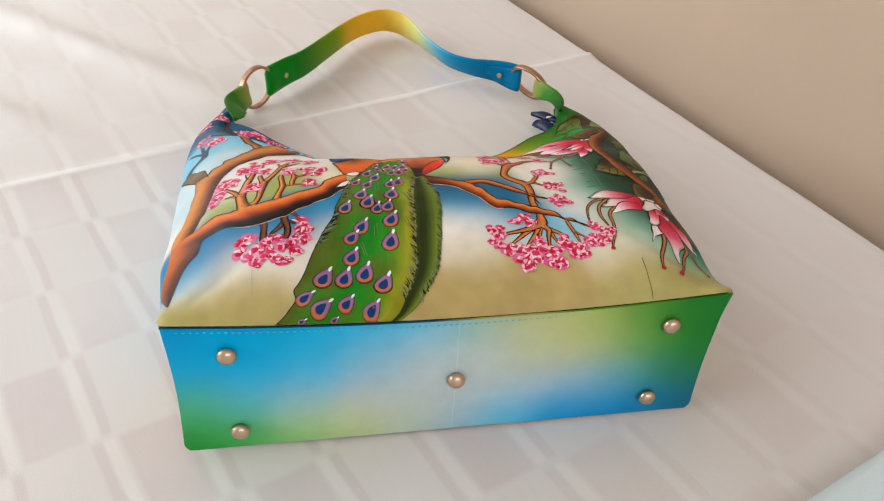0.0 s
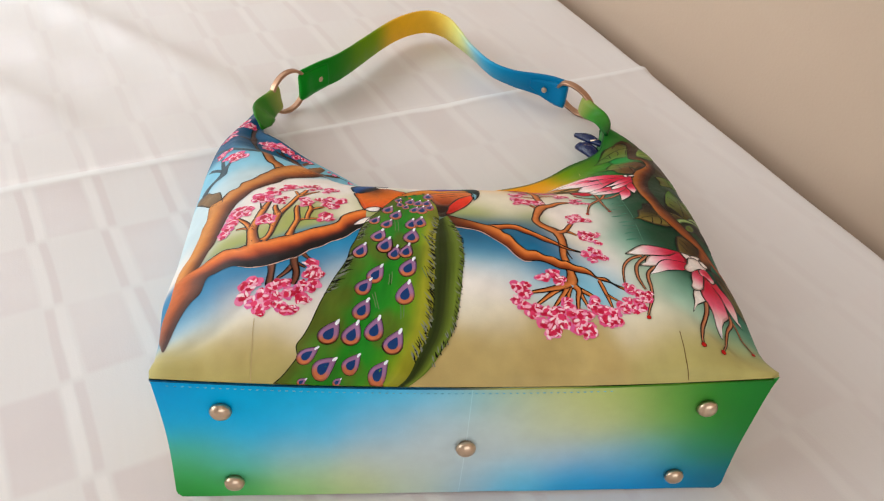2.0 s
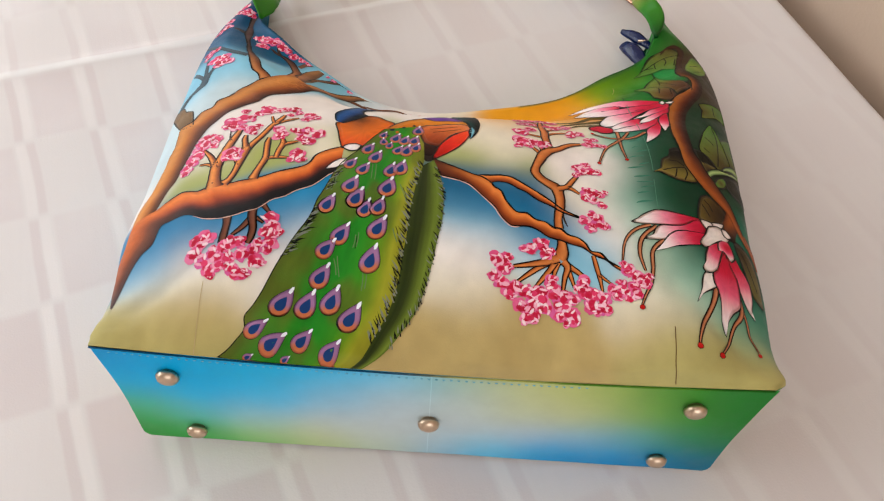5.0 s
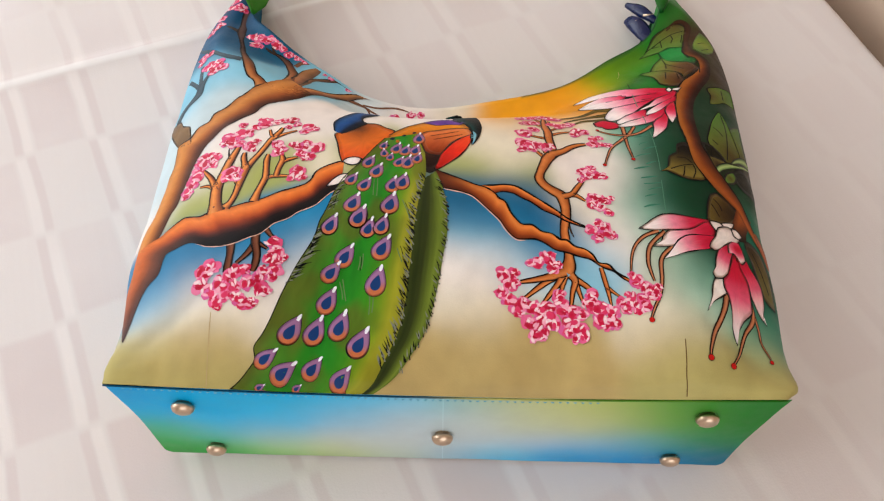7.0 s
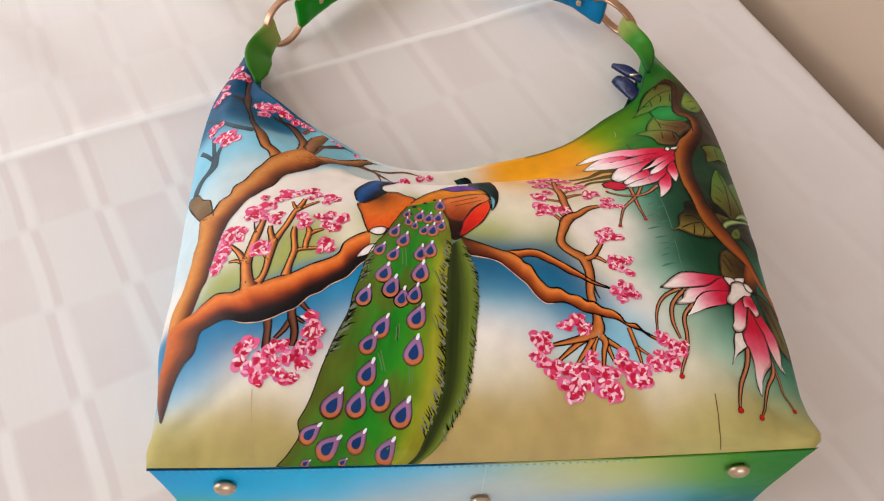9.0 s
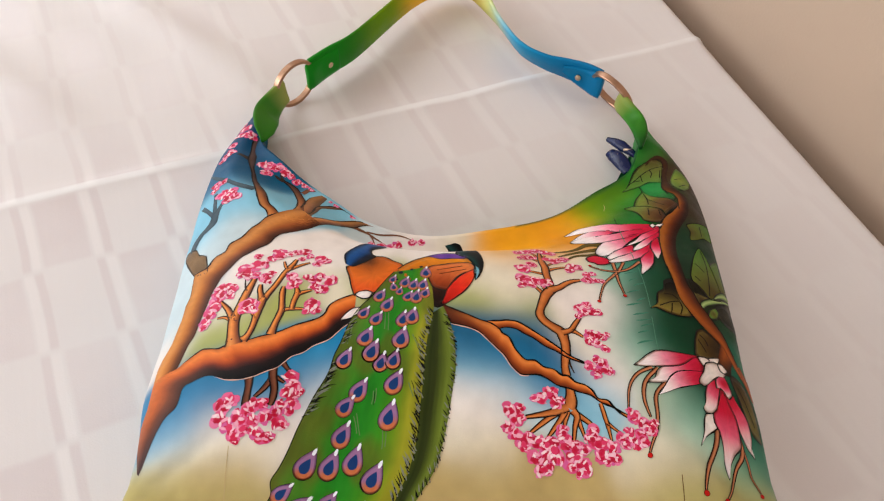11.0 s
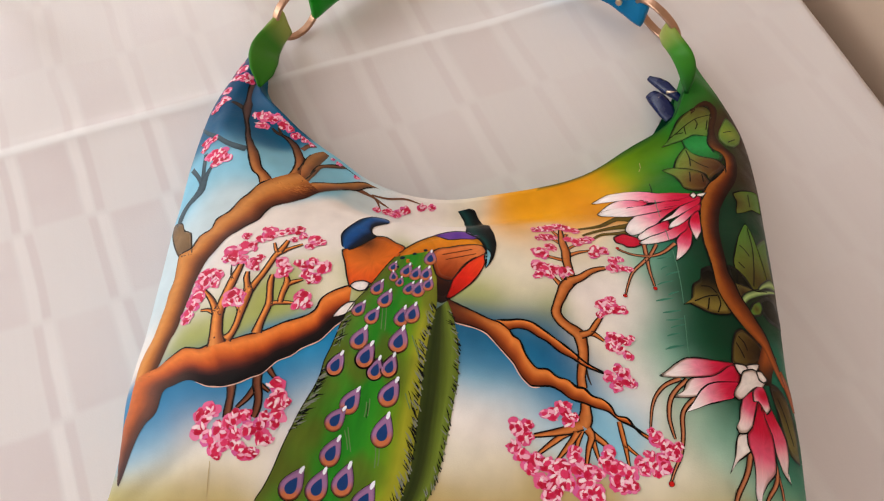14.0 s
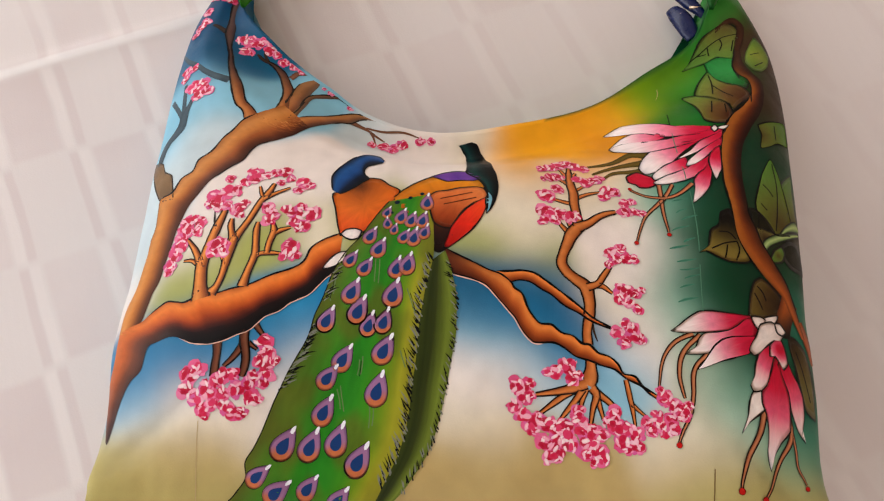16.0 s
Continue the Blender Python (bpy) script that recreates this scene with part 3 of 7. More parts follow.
GROUND_SITES += [(x / 100, y / 100, c) for x, y, c in (
    (-19.16, 36.53, "dusk"), (-18.43, 37.55, "dusk"), (-18.87, 33.97, "dusk"), (-19.29, 38.26, "dusk"), (-17.56, 35.78, "dusk"), (-17.44, 32.93, "dusk"), (20.66, 37.7, "umber"), (21.06, 36.16, "umber"), (20.22, 38.19, "umber"), (21.25, 34.7, "umber"), (20.25, 33.74, "umber"))]
FRONT = [front_point(i, j) for j in range(NV) for i in range(NU)]
ground = airbrush(GROUND_SITES, 0.011)


def brushed(p):
    """The ground colour with the unevenness of a hand at work."""
    k = 1 + 0.07 * noise.noise((p.x * 45, p.y * 30, 1.0)) + 0.06 * noise.noise((p.x * 130, p.y * 90, 2.0))
    return tuple(c * k for c in ground(p.x, p.y))


front_panel = link("front_panel", FRONT, grid_faces(NU, NV), LEATHER, bag, "airbrushed white, olive, blue and green leather", [brushed(p) for p in FRONT])

# base with its airbrushed bands
BASE_SITES = []
for level, stops in ((0.109, ((-0.185, (0, 170, 222)), (-0.149, (0, 183, 229)), (-0.113, (16, 183, 225)), (-0.076, (31, 191, 231)), (-0.040, (79, 198, 233)), (-0.011, (141, 208, 229)), (0.011, (166, 202, 195)), (0.032, (199, 205, 160)), (0.069, (204, 206, 146)), (0.098, (182, 197, 118)), (0.127, (108, 170, 80)), (0.159, (61, 151, 61)), (0.185, (50, 136, 61)))),
                      (0.078, ((-0.182, (31, 186, 229)), (-0.133, (21, 191, 236)), (-0.096, (79, 198, 236)), (-0.058, (153, 202, 224)), (-0.021, (198, 213, 218)), (0.017, (206, 215, 211)), (0.054, (206, 211, 176)), (0.092, (207, 210, 158)), (0.122, (160, 189, 106)), (0.148, (84, 161, 67)), (0.182, (50, 141, 61)))),
                      (0.046, ((-0.182, (111, 196, 151)), (-0.143, (111, 196, 208)), (-0.105, (166, 206, 215)), (-0.058, (202, 211, 211)), (-0.019, (206, 213, 213)), (0.020, (204, 213, 214)), (0.059, (193, 207, 216)), (0.098, (162, 198, 216)), (0.125, (121, 185, 196)), (0.156, (79, 156, 118)), (0.183, (50, 141, 73)))),
                      (0.019, ((-0.184, (73, 175, 84)), (-0.146, (116, 199, 116)), (-0.106, (193, 215, 158)), (-0.070, (211, 215, 176)), (-0.030, (206, 215, 202)), (0.003, (193, 211, 219)), (0.035, (141, 210, 234)), (0.075, (56, 181, 226)), (0.115, (24, 165, 217)), (0.155, (24, 148, 194)), (0.183, (37, 126, 146)))),
                      (0.000, ((-0.185, (50, 158, 71)), (-0.152, (73, 175, 86)), (-0.111, (136, 203, 126)), (-0.070, (184, 206, 148)), (-0.029, (195, 206, 186)), (0.004, (166, 198, 213)), (0.037, (84, 191, 227)), (0.086, (24, 161, 215)), (0.136, (21, 150, 205)), (0.185, (31, 129, 161))))):
    BASE_SITES += [(x, level, dye(*c, 1.28)) for x, c in stops]
band = airbrush(BASE_SITES, 0.0165)


def base_point(i, j, n=90, m=36):
    a, h = 2 * i / (n - 1) - 1, j / (m - 1)
    top = base_top(a * W)
    z = 0.0025 + (top - 0.0025) * h
    corner = 0.007 * max(0.0, 1 - z / 0.009) ** 2                     # rounded lower corners
    x = a * (W + 0.003 * (1 - h) - corner) - math.copysign((0.0022 if a < 0 else 0.002) * math.sin(math.pi * h) * abs(a) ** 5, a) + (0.003 * h * a ** 4 if a > 0 else 0.0)
    y = 0.0125 * h - 0.0025 * math.sin(math.pi * h) * (1 - a ** 4) + 0.0007 * noise.noise((x * 22, z * 22, 3.0))
    return Vector((x, y, z))


BASE = [base_point(i, j) for j in range(36) for i in range(90)]
base_panel = link("base_panel", BASE, grid_faces(90, 36), LEATHER, bag, "leather base airbrushed in blue, green, yellow and white", [band(p.x, p.z) for p in BASE])

# back and sides, resting on the cloth
BACK, back_colour = [], []
NB = 61
for j in range(NV):
    l, r = FRONT[j * NU], FRONT[j * NU + NU - 1]
    tuck = 0.026 * smooth(0.0, 0.06, j / NV) * (1 - 0.93 * smooth(0.30, 0.42, l.y))     # how far the side rolls in under the front
    for i in range(NB):
        a = 2 * i / (NB - 1) - 1
        e = l if a < 0 else r
        s = min(1.0, (1 - abs(a)) / 0.28)
        if s < 1:
            x = e.x - math.copysign(tuck * (1 - math.cos(s * math.pi / 2)) - 0.009 * math.sin(math.pi * min(1.0, s * 1.1)) * smooth(0.26, 0.12, l.y) * smooth(0.015, 0.1, l.y) - 0.0035 * math.sin(math.pi * s) * smooth(0.08, 0.02, l.y), e.x)
            z = e.z + (0.004 - e.z) * math.sin(s * math.pi / 2) ** 0.8
            y = e.y
        else:
            x, z = (e.x - math.copysign(tuck, e.x)) * abs(a) / 0.72, 0.004
            y = min(e.y, 0.235 + 0.14 * (abs(x) / 0.17) ** 2.2)
        BACK.append(Vector((x, y, max(z, 0.004))))
        back_colour.append(PIGMENT["base_leaf"] if y < 0.03 and a > 0 else PIGMENT["straw"] if y < 0.08 else PIGMENT["sky"] if a < 0 else PIGMENT["forest"])
link("back_panel", BACK, grid_faces(NB, NV), LEATHER, bag, "olive and green painted back and sides", back_colour)

# lining strip behind the lip closes the mouth
MOUTH, mouth_colour = [], []
for k, (dy, f) in enumerate(((0.0, 1.0), (0.0035, 0.985), (0.005, 0.9), (0.0065, 0.55), (0.008, 0.12))):
    for i in range(NU):
        p = FRONT[(NV - 1) * NU + i]
        d = min(i, NU - 1 - i) / NU
        m = smooth(0.0, 0.06, d)
        peep = (0.0045 * math.exp(-((p.x - 0.138) / 0.026) ** 2) if k else 0.0)          # the back edge shows past the lip here
        MOUTH.append(Vector((p.x, p.y + dy * m + peep, p.z * (1 - (1 - f) * m))))
        mouth_colour.append(ground(p.x, p.y) if k < 1 or (k < 2 and p.x < 0.06) else PIGMENT["dark_green"] if k < 3 and p.x > 0.06 else PIGMENT["green"] if p.x > 0 else PIGMENT["teal_blue"])
link("mouth_lining", MOUTH, grid_faces(NU, 5), LEATHER, bag, "dark leather strip inside the mouth", mouth_colour)

# piping along the seam between front and base, on the right standing for a crease
line = [Vector((-W + 2 * W * k / 80, 0.0115, base_top(-W + 2 * W * k / 80) + 0.0003)) for k in range(81)]
v, f = tube(line, 0.0006, 8)
pipe_mix = airbrush([(-0.2, 0, "deep_blue"), (-0.1, 0, "deep_blue"), (-0.02, 0, "deep_blue"), (0.03, 0, "base_olive"), (0.1, 0, "base_moss"), (0.2, 0, "leaf")], 0.02)
# colour deepened; on the right it draws the dark of the crease
link("piping", v, f, LEATHER, bag, "dark edge along the base seam, standing for a crease on the right", [tuple(c * 0.85 for c in pipe_mix(p.x, 0)) for p in v])

# handle, a strap standing on its edge, behind the mouth
HANDLE = curve_through([(-0.150, 0.497), (-0.131, 0.5195), (-0.106, 0.547), (-0.055, 0.630), (-0.025, 0.665), (0.004, 0.680), (0.028, 0.669), (0.0465, 0.637), (0.0645, 0.5935), (0.0825, 0.5575), (0.1065, 0.537), (0.13, 0.5265), (0.15, 0.516), (0.166, 0.5035)], 90)
strap_mix = airbrush([(-0.15, 0.5, "strap_green"), (-0.12, 0.53, "strap_green"), (-0.104, 0.55, "leaf"), (-0.088, 0.578, "lime"), (-0.068, 0.61, "lime"), (-0.042, 0.647, "strap_yellow"), (0.0, 0.68, "strap_yellow"), (0.02, 0.672, "strap_yellow"),
                      (0.036, 0.652, "strap_pale"), (0.05, 0.62, "strap_pale"), (0.059, 0.592, "sky"), (0.073, 0.56, "azure"), (0.1, 0.54, "strap_blue"), (0.16, 0.51, "strap_blue")], 0.021)


def ribbon(points, width, thick, lift=0.002, lean=0.0):
    """A strap on its edge along points of the plan; width and lean may change along it."""
    verts, n = [], len(points)
    for i, q in enumerate(points):
        d = (points[min(i + 1, n - 1)] - points[max(i - 1, 0)]).normalized()
        side = Vector((-d.y, d.x, 0))
        s = i / (n - 1)
        w = width(s) if callable(width) else width
        t = lean(s) if callable(lean) else lean
        up = (Vector((0, 0, 1)) * math.cos(t) + side * math.sin(t))
        out = side * math.cos(t) - Vector((0, 0, 1)) * math.sin(t)
        c = Vector((q.x, q.y, lift + w / 2))
        r = thick / 2
        for a, b in ((-0.5, -0.6), (-0.5, 0.6), (-0.46, 1), (0, 1.05), (0.46, 1), (0.5, 0.6), (0.5, -0.6), (0.46, -1), (0, -1.05), (-0.46, -1)):
            verts.append(c + up * a * w + out * b * r)
    return verts, grid_faces(10, n, True) + [tuple(range(10))[::-1], tuple(range((n - 1) * 10, n * 10))]


v, f = ribbon(HANDLE, lambda s: (0.0318 + 0.0035 * (1 - smooth(0.0, 0.35, s))) * (1 - 0.1 * smooth(0.5, 0.68, s) * (1 - smooth(0.86, 1.0, s))), 0.0045, 0.0105, lambda s: -0.45 * smooth(0.55, 0.72, s) * (1 - smooth(0.82, 1.0, s)))
handle = link("handle", v, f, STRAP, bag, "green, yellow and blue leather strap", [strap_mix(p.x, p.y) for p in v])


def ring(name, at, way, up):
    """A flat-sided metal ring through at, in the plane of way and up."""
    way = Vector(way).normalized()
    across = way.cross(Vector(up)).normalized()
    up = across.cross(way).normalized()
    verts, n, prof = [], 56, ((-1, -0.75), (-0.75, -1), (0.75, -1), (1, -0.75), (1, 0.75), (0.75, 1), (-0.75, 1), (-1, 0.75))
    for k in range(n):
        a = 2 * math.pi * k / n
        rad = way * math.cos(a) + up * math.sin(a)
        for p, q in prof:
            rad = way * math.cos(a) * 1.1 + up * math.sin(a) * 1.02                # slightly oval
            verts.append(Vector(at) + rad * (0.0238 + p * 0.0017) + across * q * 0.0033)
    faces = []
    for k in range(n):
        for i in range(8):
            faces.append((k * 8 + i, k * 8 + (i + 1) % 8, (k + 1) % n * 8 + (i + 1) % 8, (k + 1) % n * 8 + i))
    return link(name, verts, faces, ROSE_GOLD, bag, "rose gold metal ring", None, False)


ring("ring", (-0.1638, 0.4785, 0.0285), (0.63, 0.78, 0.0), (0, 0, 1))
ring("ring", (0.1772, 0.4890, 0.0262), (0.64, -0.77, 0.0), (-0.2, -0.39, 0.89))


def disc(name, at, normal, profile, mat, parent, n=24, label=""):
    """A turned piece: profile is (radius, height) from the rim to the middle."""
    q = Vector(normal).to_track_quat("Z", "Y")
    verts = []
    for r, h in profile:
        for k in range(n):
            a = 2 * math.pi * k / n
            verts.append(Vector(at) + q @ Vector((r * math.cos(a), r * math.sin(a), h)))
    faces = grid_faces(n, len(profile), True) + [tuple(range((len(profile) - 1) * n, len(profile) * n))]
    return link(name, verts, faces, mat, parent, label)


# five feet on the base
for x, z in ((-0.150, 0.093), (-0.1495, 0.0225), (0.151, 0.0935), (0.149, 0.0228), (-0.0002, 0.0578)):
    h = z / 0.11
    y = 0.0125 * h - 0.0025 * math.sin(math.pi * h) * (1 - (x / W) ** 4)
    disc("foot", (x, y, z), (0, -1, 0.08), ((0.0045, -0.001), (0.0045, 0.002), (0.0064, 0.0022), (0.0067, 0.003), (0.0063, 0.0044), (0.0052, 0.0059), (0.0035, 0.0068), (0.0016, 0.0072), (0.0005, 0.0073)), GOLD, bag, 26, "domed pale gold metal foot")

# ---- brushwork on the front ----
from mathutils.bvhtree import BVHTree

SKIN = BVHTree.FromPolygons(FRONT, grid_faces(NU, NV))
BRUSH = random.Random(7)
MIX = {k: [dye(*c) for c in v] for k, v in dict(
    bark=[(190, 125, 66), (240, 170, 98), (223, 146, 76), (171, 101, 49), (111, 62, 32)],
    twig_d=[(44, 38, 38), (92, 72, 58), (48, 42, 42)],
    pucker=[(92, 152, 132), (74, 136, 116), (96, 156, 136)],
    leaf_o=[(155, 167, 80), (128, 155, 71), (96, 135, 64)], leaf_b=[(96, 56, 41), (125, 97, 57), (135, 144, 75), (119, 155, 78)], leaf_m=[(26, 20, 14), (30, 24, 16), (92, 80, 43), (142, 128, 68), (160, 142, 78)],
    limb_b2=[(188, 106, 49), (240, 156, 81), (231, 139, 66), (216, 120, 51), (175, 86, 39), (111, 50, 27), (48, 18, 12), (26, 11, 9), (22, 10, 8)],
    limb_t=[(210, 154, 98), (220, 163, 100), (208, 144, 81), (175, 115, 63), (120, 77, 46), (94, 60, 39)],
    limb_h=[(178, 118, 63), (220, 161, 98), (210, 146, 83), (178, 110, 59), (124, 70, 39), (70, 34, 20)],
    limb_s=[(160, 108, 61), (210, 151, 93), (199, 134, 78), (160, 101, 56), (133, 84, 51)], limb_k=[(70, 54, 54), (111, 84, 76), (98, 72, 68), (58, 46, 50)],
    limb_g=[(160, 125, 88), (171, 130, 93), (141, 108, 81), (120, 106, 95)], limb_d=[(70, 32, 20), (120, 65, 37), (111, 58, 32), (70, 30, 18)],
    limb_r=[(210, 130, 68), (231, 154, 85), (212, 130, 68), (184, 103, 51), (148, 77, 39), (118, 62, 34)],
    limb_v=[(176, 118, 54), (178, 114, 51), (142, 80, 35), (106, 50, 25), (64, 27, 16), (50, 23, 15)], limb_v2=[(124, 66, 34), (194, 116, 56), (172, 100, 49), (116, 66, 37)], vine_k=[(58, 36, 22), (84, 52, 30), (64, 38, 24)],
    bark_u=[(90, 53, 41), (150, 101, 76), (133, 84, 63), (90, 53, 39)], bark_o=[(192, 120, 68), (220, 150, 92), (202, 128, 72), (162, 94, 52)], twig_t=[(70, 92, 104), (92, 110, 118), (84, 104, 114)], twig_s=[(116, 84, 70), (150, 108, 84), (128, 96, 80)],
    knob=[(156, 130, 98), (143, 118, 90), (120, 103, 85)], body_a=[(96, 58, 26), (190, 110, 40), (226, 130, 50), (230, 116, 46), (224, 96, 40)], body_b=[(40, 18, 12), (70, 32, 16), (150, 84, 32), (226, 148, 44), (230, 164, 48)],
    wing=[(110, 48, 24), (176, 88, 42), (222, 134, 78), (228, 148, 92)], ice=[(150, 198, 210), (110, 170, 190)], indigo_n=[(10, 40, 46), (20, 84, 82), (12, 56, 58), (8, 20, 24), (8, 12, 16)], indigo_m=[(10, 30, 50), (30, 104, 160), (24, 92, 150), (10, 40, 70), (8, 12, 18)],
    leaf_e=[(60, 158, 90), (46, 140, 74), (30, 112, 58)], leaf_n=[(102, 83, 47), (120, 130, 64), (110, 145, 71), (102, 142, 69)], leaf_m2=[(44, 30, 20), (98, 77, 43), (137, 121, 66)], leaf_w=[(68, 51, 34), (109, 93, 55), (132, 125, 75), (119, 111, 66)],
    ink=[(24, 18, 16), (24, 18, 16)], stem=[(158, 100, 70), (212, 154, 118), (194, 134, 98), (138, 88, 62)], moss=[(104, 92, 40), (128, 108, 50), (96, 84, 38)],
    curl=[(70, 110, 60), (190, 210, 150), (90, 130, 70)],
    violet=[(112, 70, 160), (140, 96, 176), (96, 60, 140)],
    scarlet=[(238, 96, 50), (226, 62, 40), (176, 30, 24)], chalk=[(246, 240, 236), (240, 230, 226), (222, 206, 204)],
    petal_l=[(206, 28, 74), (222, 62, 100), (242, 160, 180), (246, 232, 230), (246, 240, 238)], petal_d=[(200, 22, 66), (216, 44, 86), (236, 120, 150), (244, 216, 218), (246, 240, 236)],
    crimson=[(216, 50, 84), (204, 34, 70)],
    leaf_k=[(50, 46, 22), (34, 40, 20), (22, 30, 18)],
    olive_d=[(114, 124, 50)], sweep=[(112, 118, 54), (104, 136, 54), (90, 144, 52), (74, 148, 50), (54, 144, 44), (52, 150, 50), (62, 152, 48), (84, 154, 44), (128, 160, 46), (174, 174, 62), (160, 156, 58)],
    sweep_dark=[(78, 90, 38), (64, 74, 32), (72, 82, 36), (106, 120, 52), (132, 148, 66), (116, 130, 58)],
    limb_l=[(214, 134, 84), (206, 122, 72), (142, 88, 62), (86, 64, 58)], limb_l2=[(128, 104, 96), (104, 82, 78), (82, 62, 62), (104, 88, 88)], limb_v3=[(74, 44, 28), (52, 32, 22), (40, 28, 20)]).items()}
INK = dye(14, 10, 9)
RIM = dye(232, 196, 180)


def skin(x, y, layer):
    """The place on the painted front above a point of the plan in centimetres; each layer of paint lies a trifle higher."""
    hit, n, _, _ = SKIN.ray_cast(Vector((x / 100, y / 100, 0.4)), Vector((0, 0, -1)))
    if hit is None:
        hit, n, _, _ = SKIN.find_nearest(Vector((x / 100, y / 100, 0.03)))
    if n.z < 0:
        n = -n
    return hit + n * (0.00012 + 0.00004 * layer)


def blend(stops, t):
    t = max(0.0, min(0.9999, t)) * (len(stops) - 1)
    i = int(t)
    return tuple(a + (b - a) * (t - i) for a, b in zip(stops[i], stops[i + 1])) if len(stops) > 1 else stops[0]


def worked(c, x, y, depth=0.16):
    """Brush marks: the pigment varies a little along the stroke."""
    k = 1 + depth * noise.noise((x * 3.1, y * 3.1, 4.0)) + depth * 0.6 * noise.noise((x * 11, y * 11, 8.0))
    return tuple(min(0.95, v * k) for v in c)


def painted(name, verts, faces, colours, label=""):
    return link(name, verts, faces, LEATHER, front_panel, label, colours)


def stroke(name, points, palette, line, layer):
    """A brush stroke along points (x, y, width), shaded across, with an ink line on both sides."""
    line = 0.0 if not line or palette in ("twig_t", "twig_s", "twig_d", "moss") else min(0.085, 0.035 + 0.09 * max(p[2] for p in points))
    length = sum(math.dist(a[:2], b[:2]) for a, b in zip(points, points[1:]))
    n = max(6, int(length / 0.16))
    path = curve_through(points, n)
    stops = MIX[palette]
    verts, cols = [], []
    inner = (-1, -0.72, -0.4, 0.0, 0.4, 0.72, 1)
    m = len(inner) + (4 if line else 0)
    for i, q in enumerate(path):
        d = path[min(i + 1, n - 1)] - path[max(i - 1, 0)]
        d = Vector((d.x, d.y)).normalized() if Vector((d.x, d.y)).length > 1e-9 else Vector((1, 0))
        side = Vector((-d.y, d.x))
        half = max(0.012, q.z / 2) * (1 + 0.07 * noise.noise((q.x * 1.3, q.y * 1.3, len(points))) + 0.09 * noise.noise((q.x * 3.2, q.y * 3.2, 2.0)))
        row = [(-half - line, INK), (-half, INK)] if line else []
        row += [(a * half, worked(blend(stops, (1 - a) / 2), q.x + a * 0.2, q.y)) for a in inner]
        row += [(half, INK), (half + line, INK)] if line else []
        for off, c in row:
            verts.append(skin(q.x + side.x * off, q.y + side.y * off, layer))
            cols.append(c)
    painted(name, verts, grid_faces(m, n), cols)


def contour(path, width, colour, layer, name="painted_line"):
    """A brushed line along a path, swelling and thinning a little, pointed at its ends."""
    verts, n = [], len(path)
    for i, q in enumerate(path):
        d = (path[min(i + 1, n - 1)] - path[max(i - 1, 0)])
        d = d.normalized() if d.length > 1e-9 else Vector((1, 0))
        w = width * (0.85 + 0.5 * noise.noise((q.x * 1.7, q.y * 1.7, 5.0))) * smooth(-0.02, 0.06, i / n) * smooth(1.02, 0.94, i / n)
        for k in (-0.5, 0.5):
            verts.append(skin(q.x - d.y * k * w, q.y + d.x * k * w, layer))
    painted(name, verts, grid_faces(2, n), [colour] * len(verts))


def limb(name, upper, lower, palettes, layer, ink=None, ink_low=None, rim=None):
    """A bough between two edges, shaded across, its colours changing along it; ink, ink_low and rim are the stretches of its edges that are lined."""
    m = 13
    n = max(10, int(sum(math.dist(a, b) for a, b in zip(upper, upper[1:])) / 0.13))
    up, low = curve_through(upper, n), curve_through(lower, n)
    verts, cols = [], []
    for i in range(n):
        along = i / (n - 1) * (len(palettes) - 1)
        j = min(int(along), len(palettes) - 2)
        for k in range(m):
            q = up[i].lerp(low[i], k / (m - 1))
            t = k / (m - 1) + 0.05 * noise.noise((q.x * 1.1, q.y * 1.1, 3.0))
            a, b = blend(MIX[palettes[j]], t), blend(MIX[palettes[j + 1]], t)
            verts.append(skin(q.x, q.y, layer))
            cols.append(worked(tuple(u + (v - u) * smooth(0, 1, along - j) for u, v in zip(a, b)), q.x, q.y, 0.11))
    bough = painted(name, verts, grid_faces(m, n), cols)
    for edge, span, width, colour, lift in ((up, ink, 0.13, INK, 0.5), (low, ink_low, 0.12, INK, 0.5), ([q + (q - p).normalized() * 0.07 for p, q in zip(up, low)], rim, 0.07, RIM, 0.7)):
        if span:
            contour(edge[int(span[0] * (n - 1)):int(span[1] * (n - 1)) + 1], width, colour, layer + lift)
    return bough


def closed_curve(points, n):
    p = [Vector(q) for q in points]
    k = len(p)
    fine = []
    for i in range(k):
        a, b, c, d = p[i - 1], p[i], p[(i + 1) % k], p[(i + 2) % k]
        for s in range(8):
            t = s / 8
            m1, m2 = (c - a) * 0.3, (d - b) * 0.3
            fine.append(b * (2 * t ** 3 - 3 * t * t + 1) + m1 * (t ** 3 - 2 * t * t + t) + c * (3 * t * t - 2 * t ** 3) + m2 * (t ** 3 - t * t))
    step = len(fine) / n
    return [fine[int(i * step)] for i in range(n)]


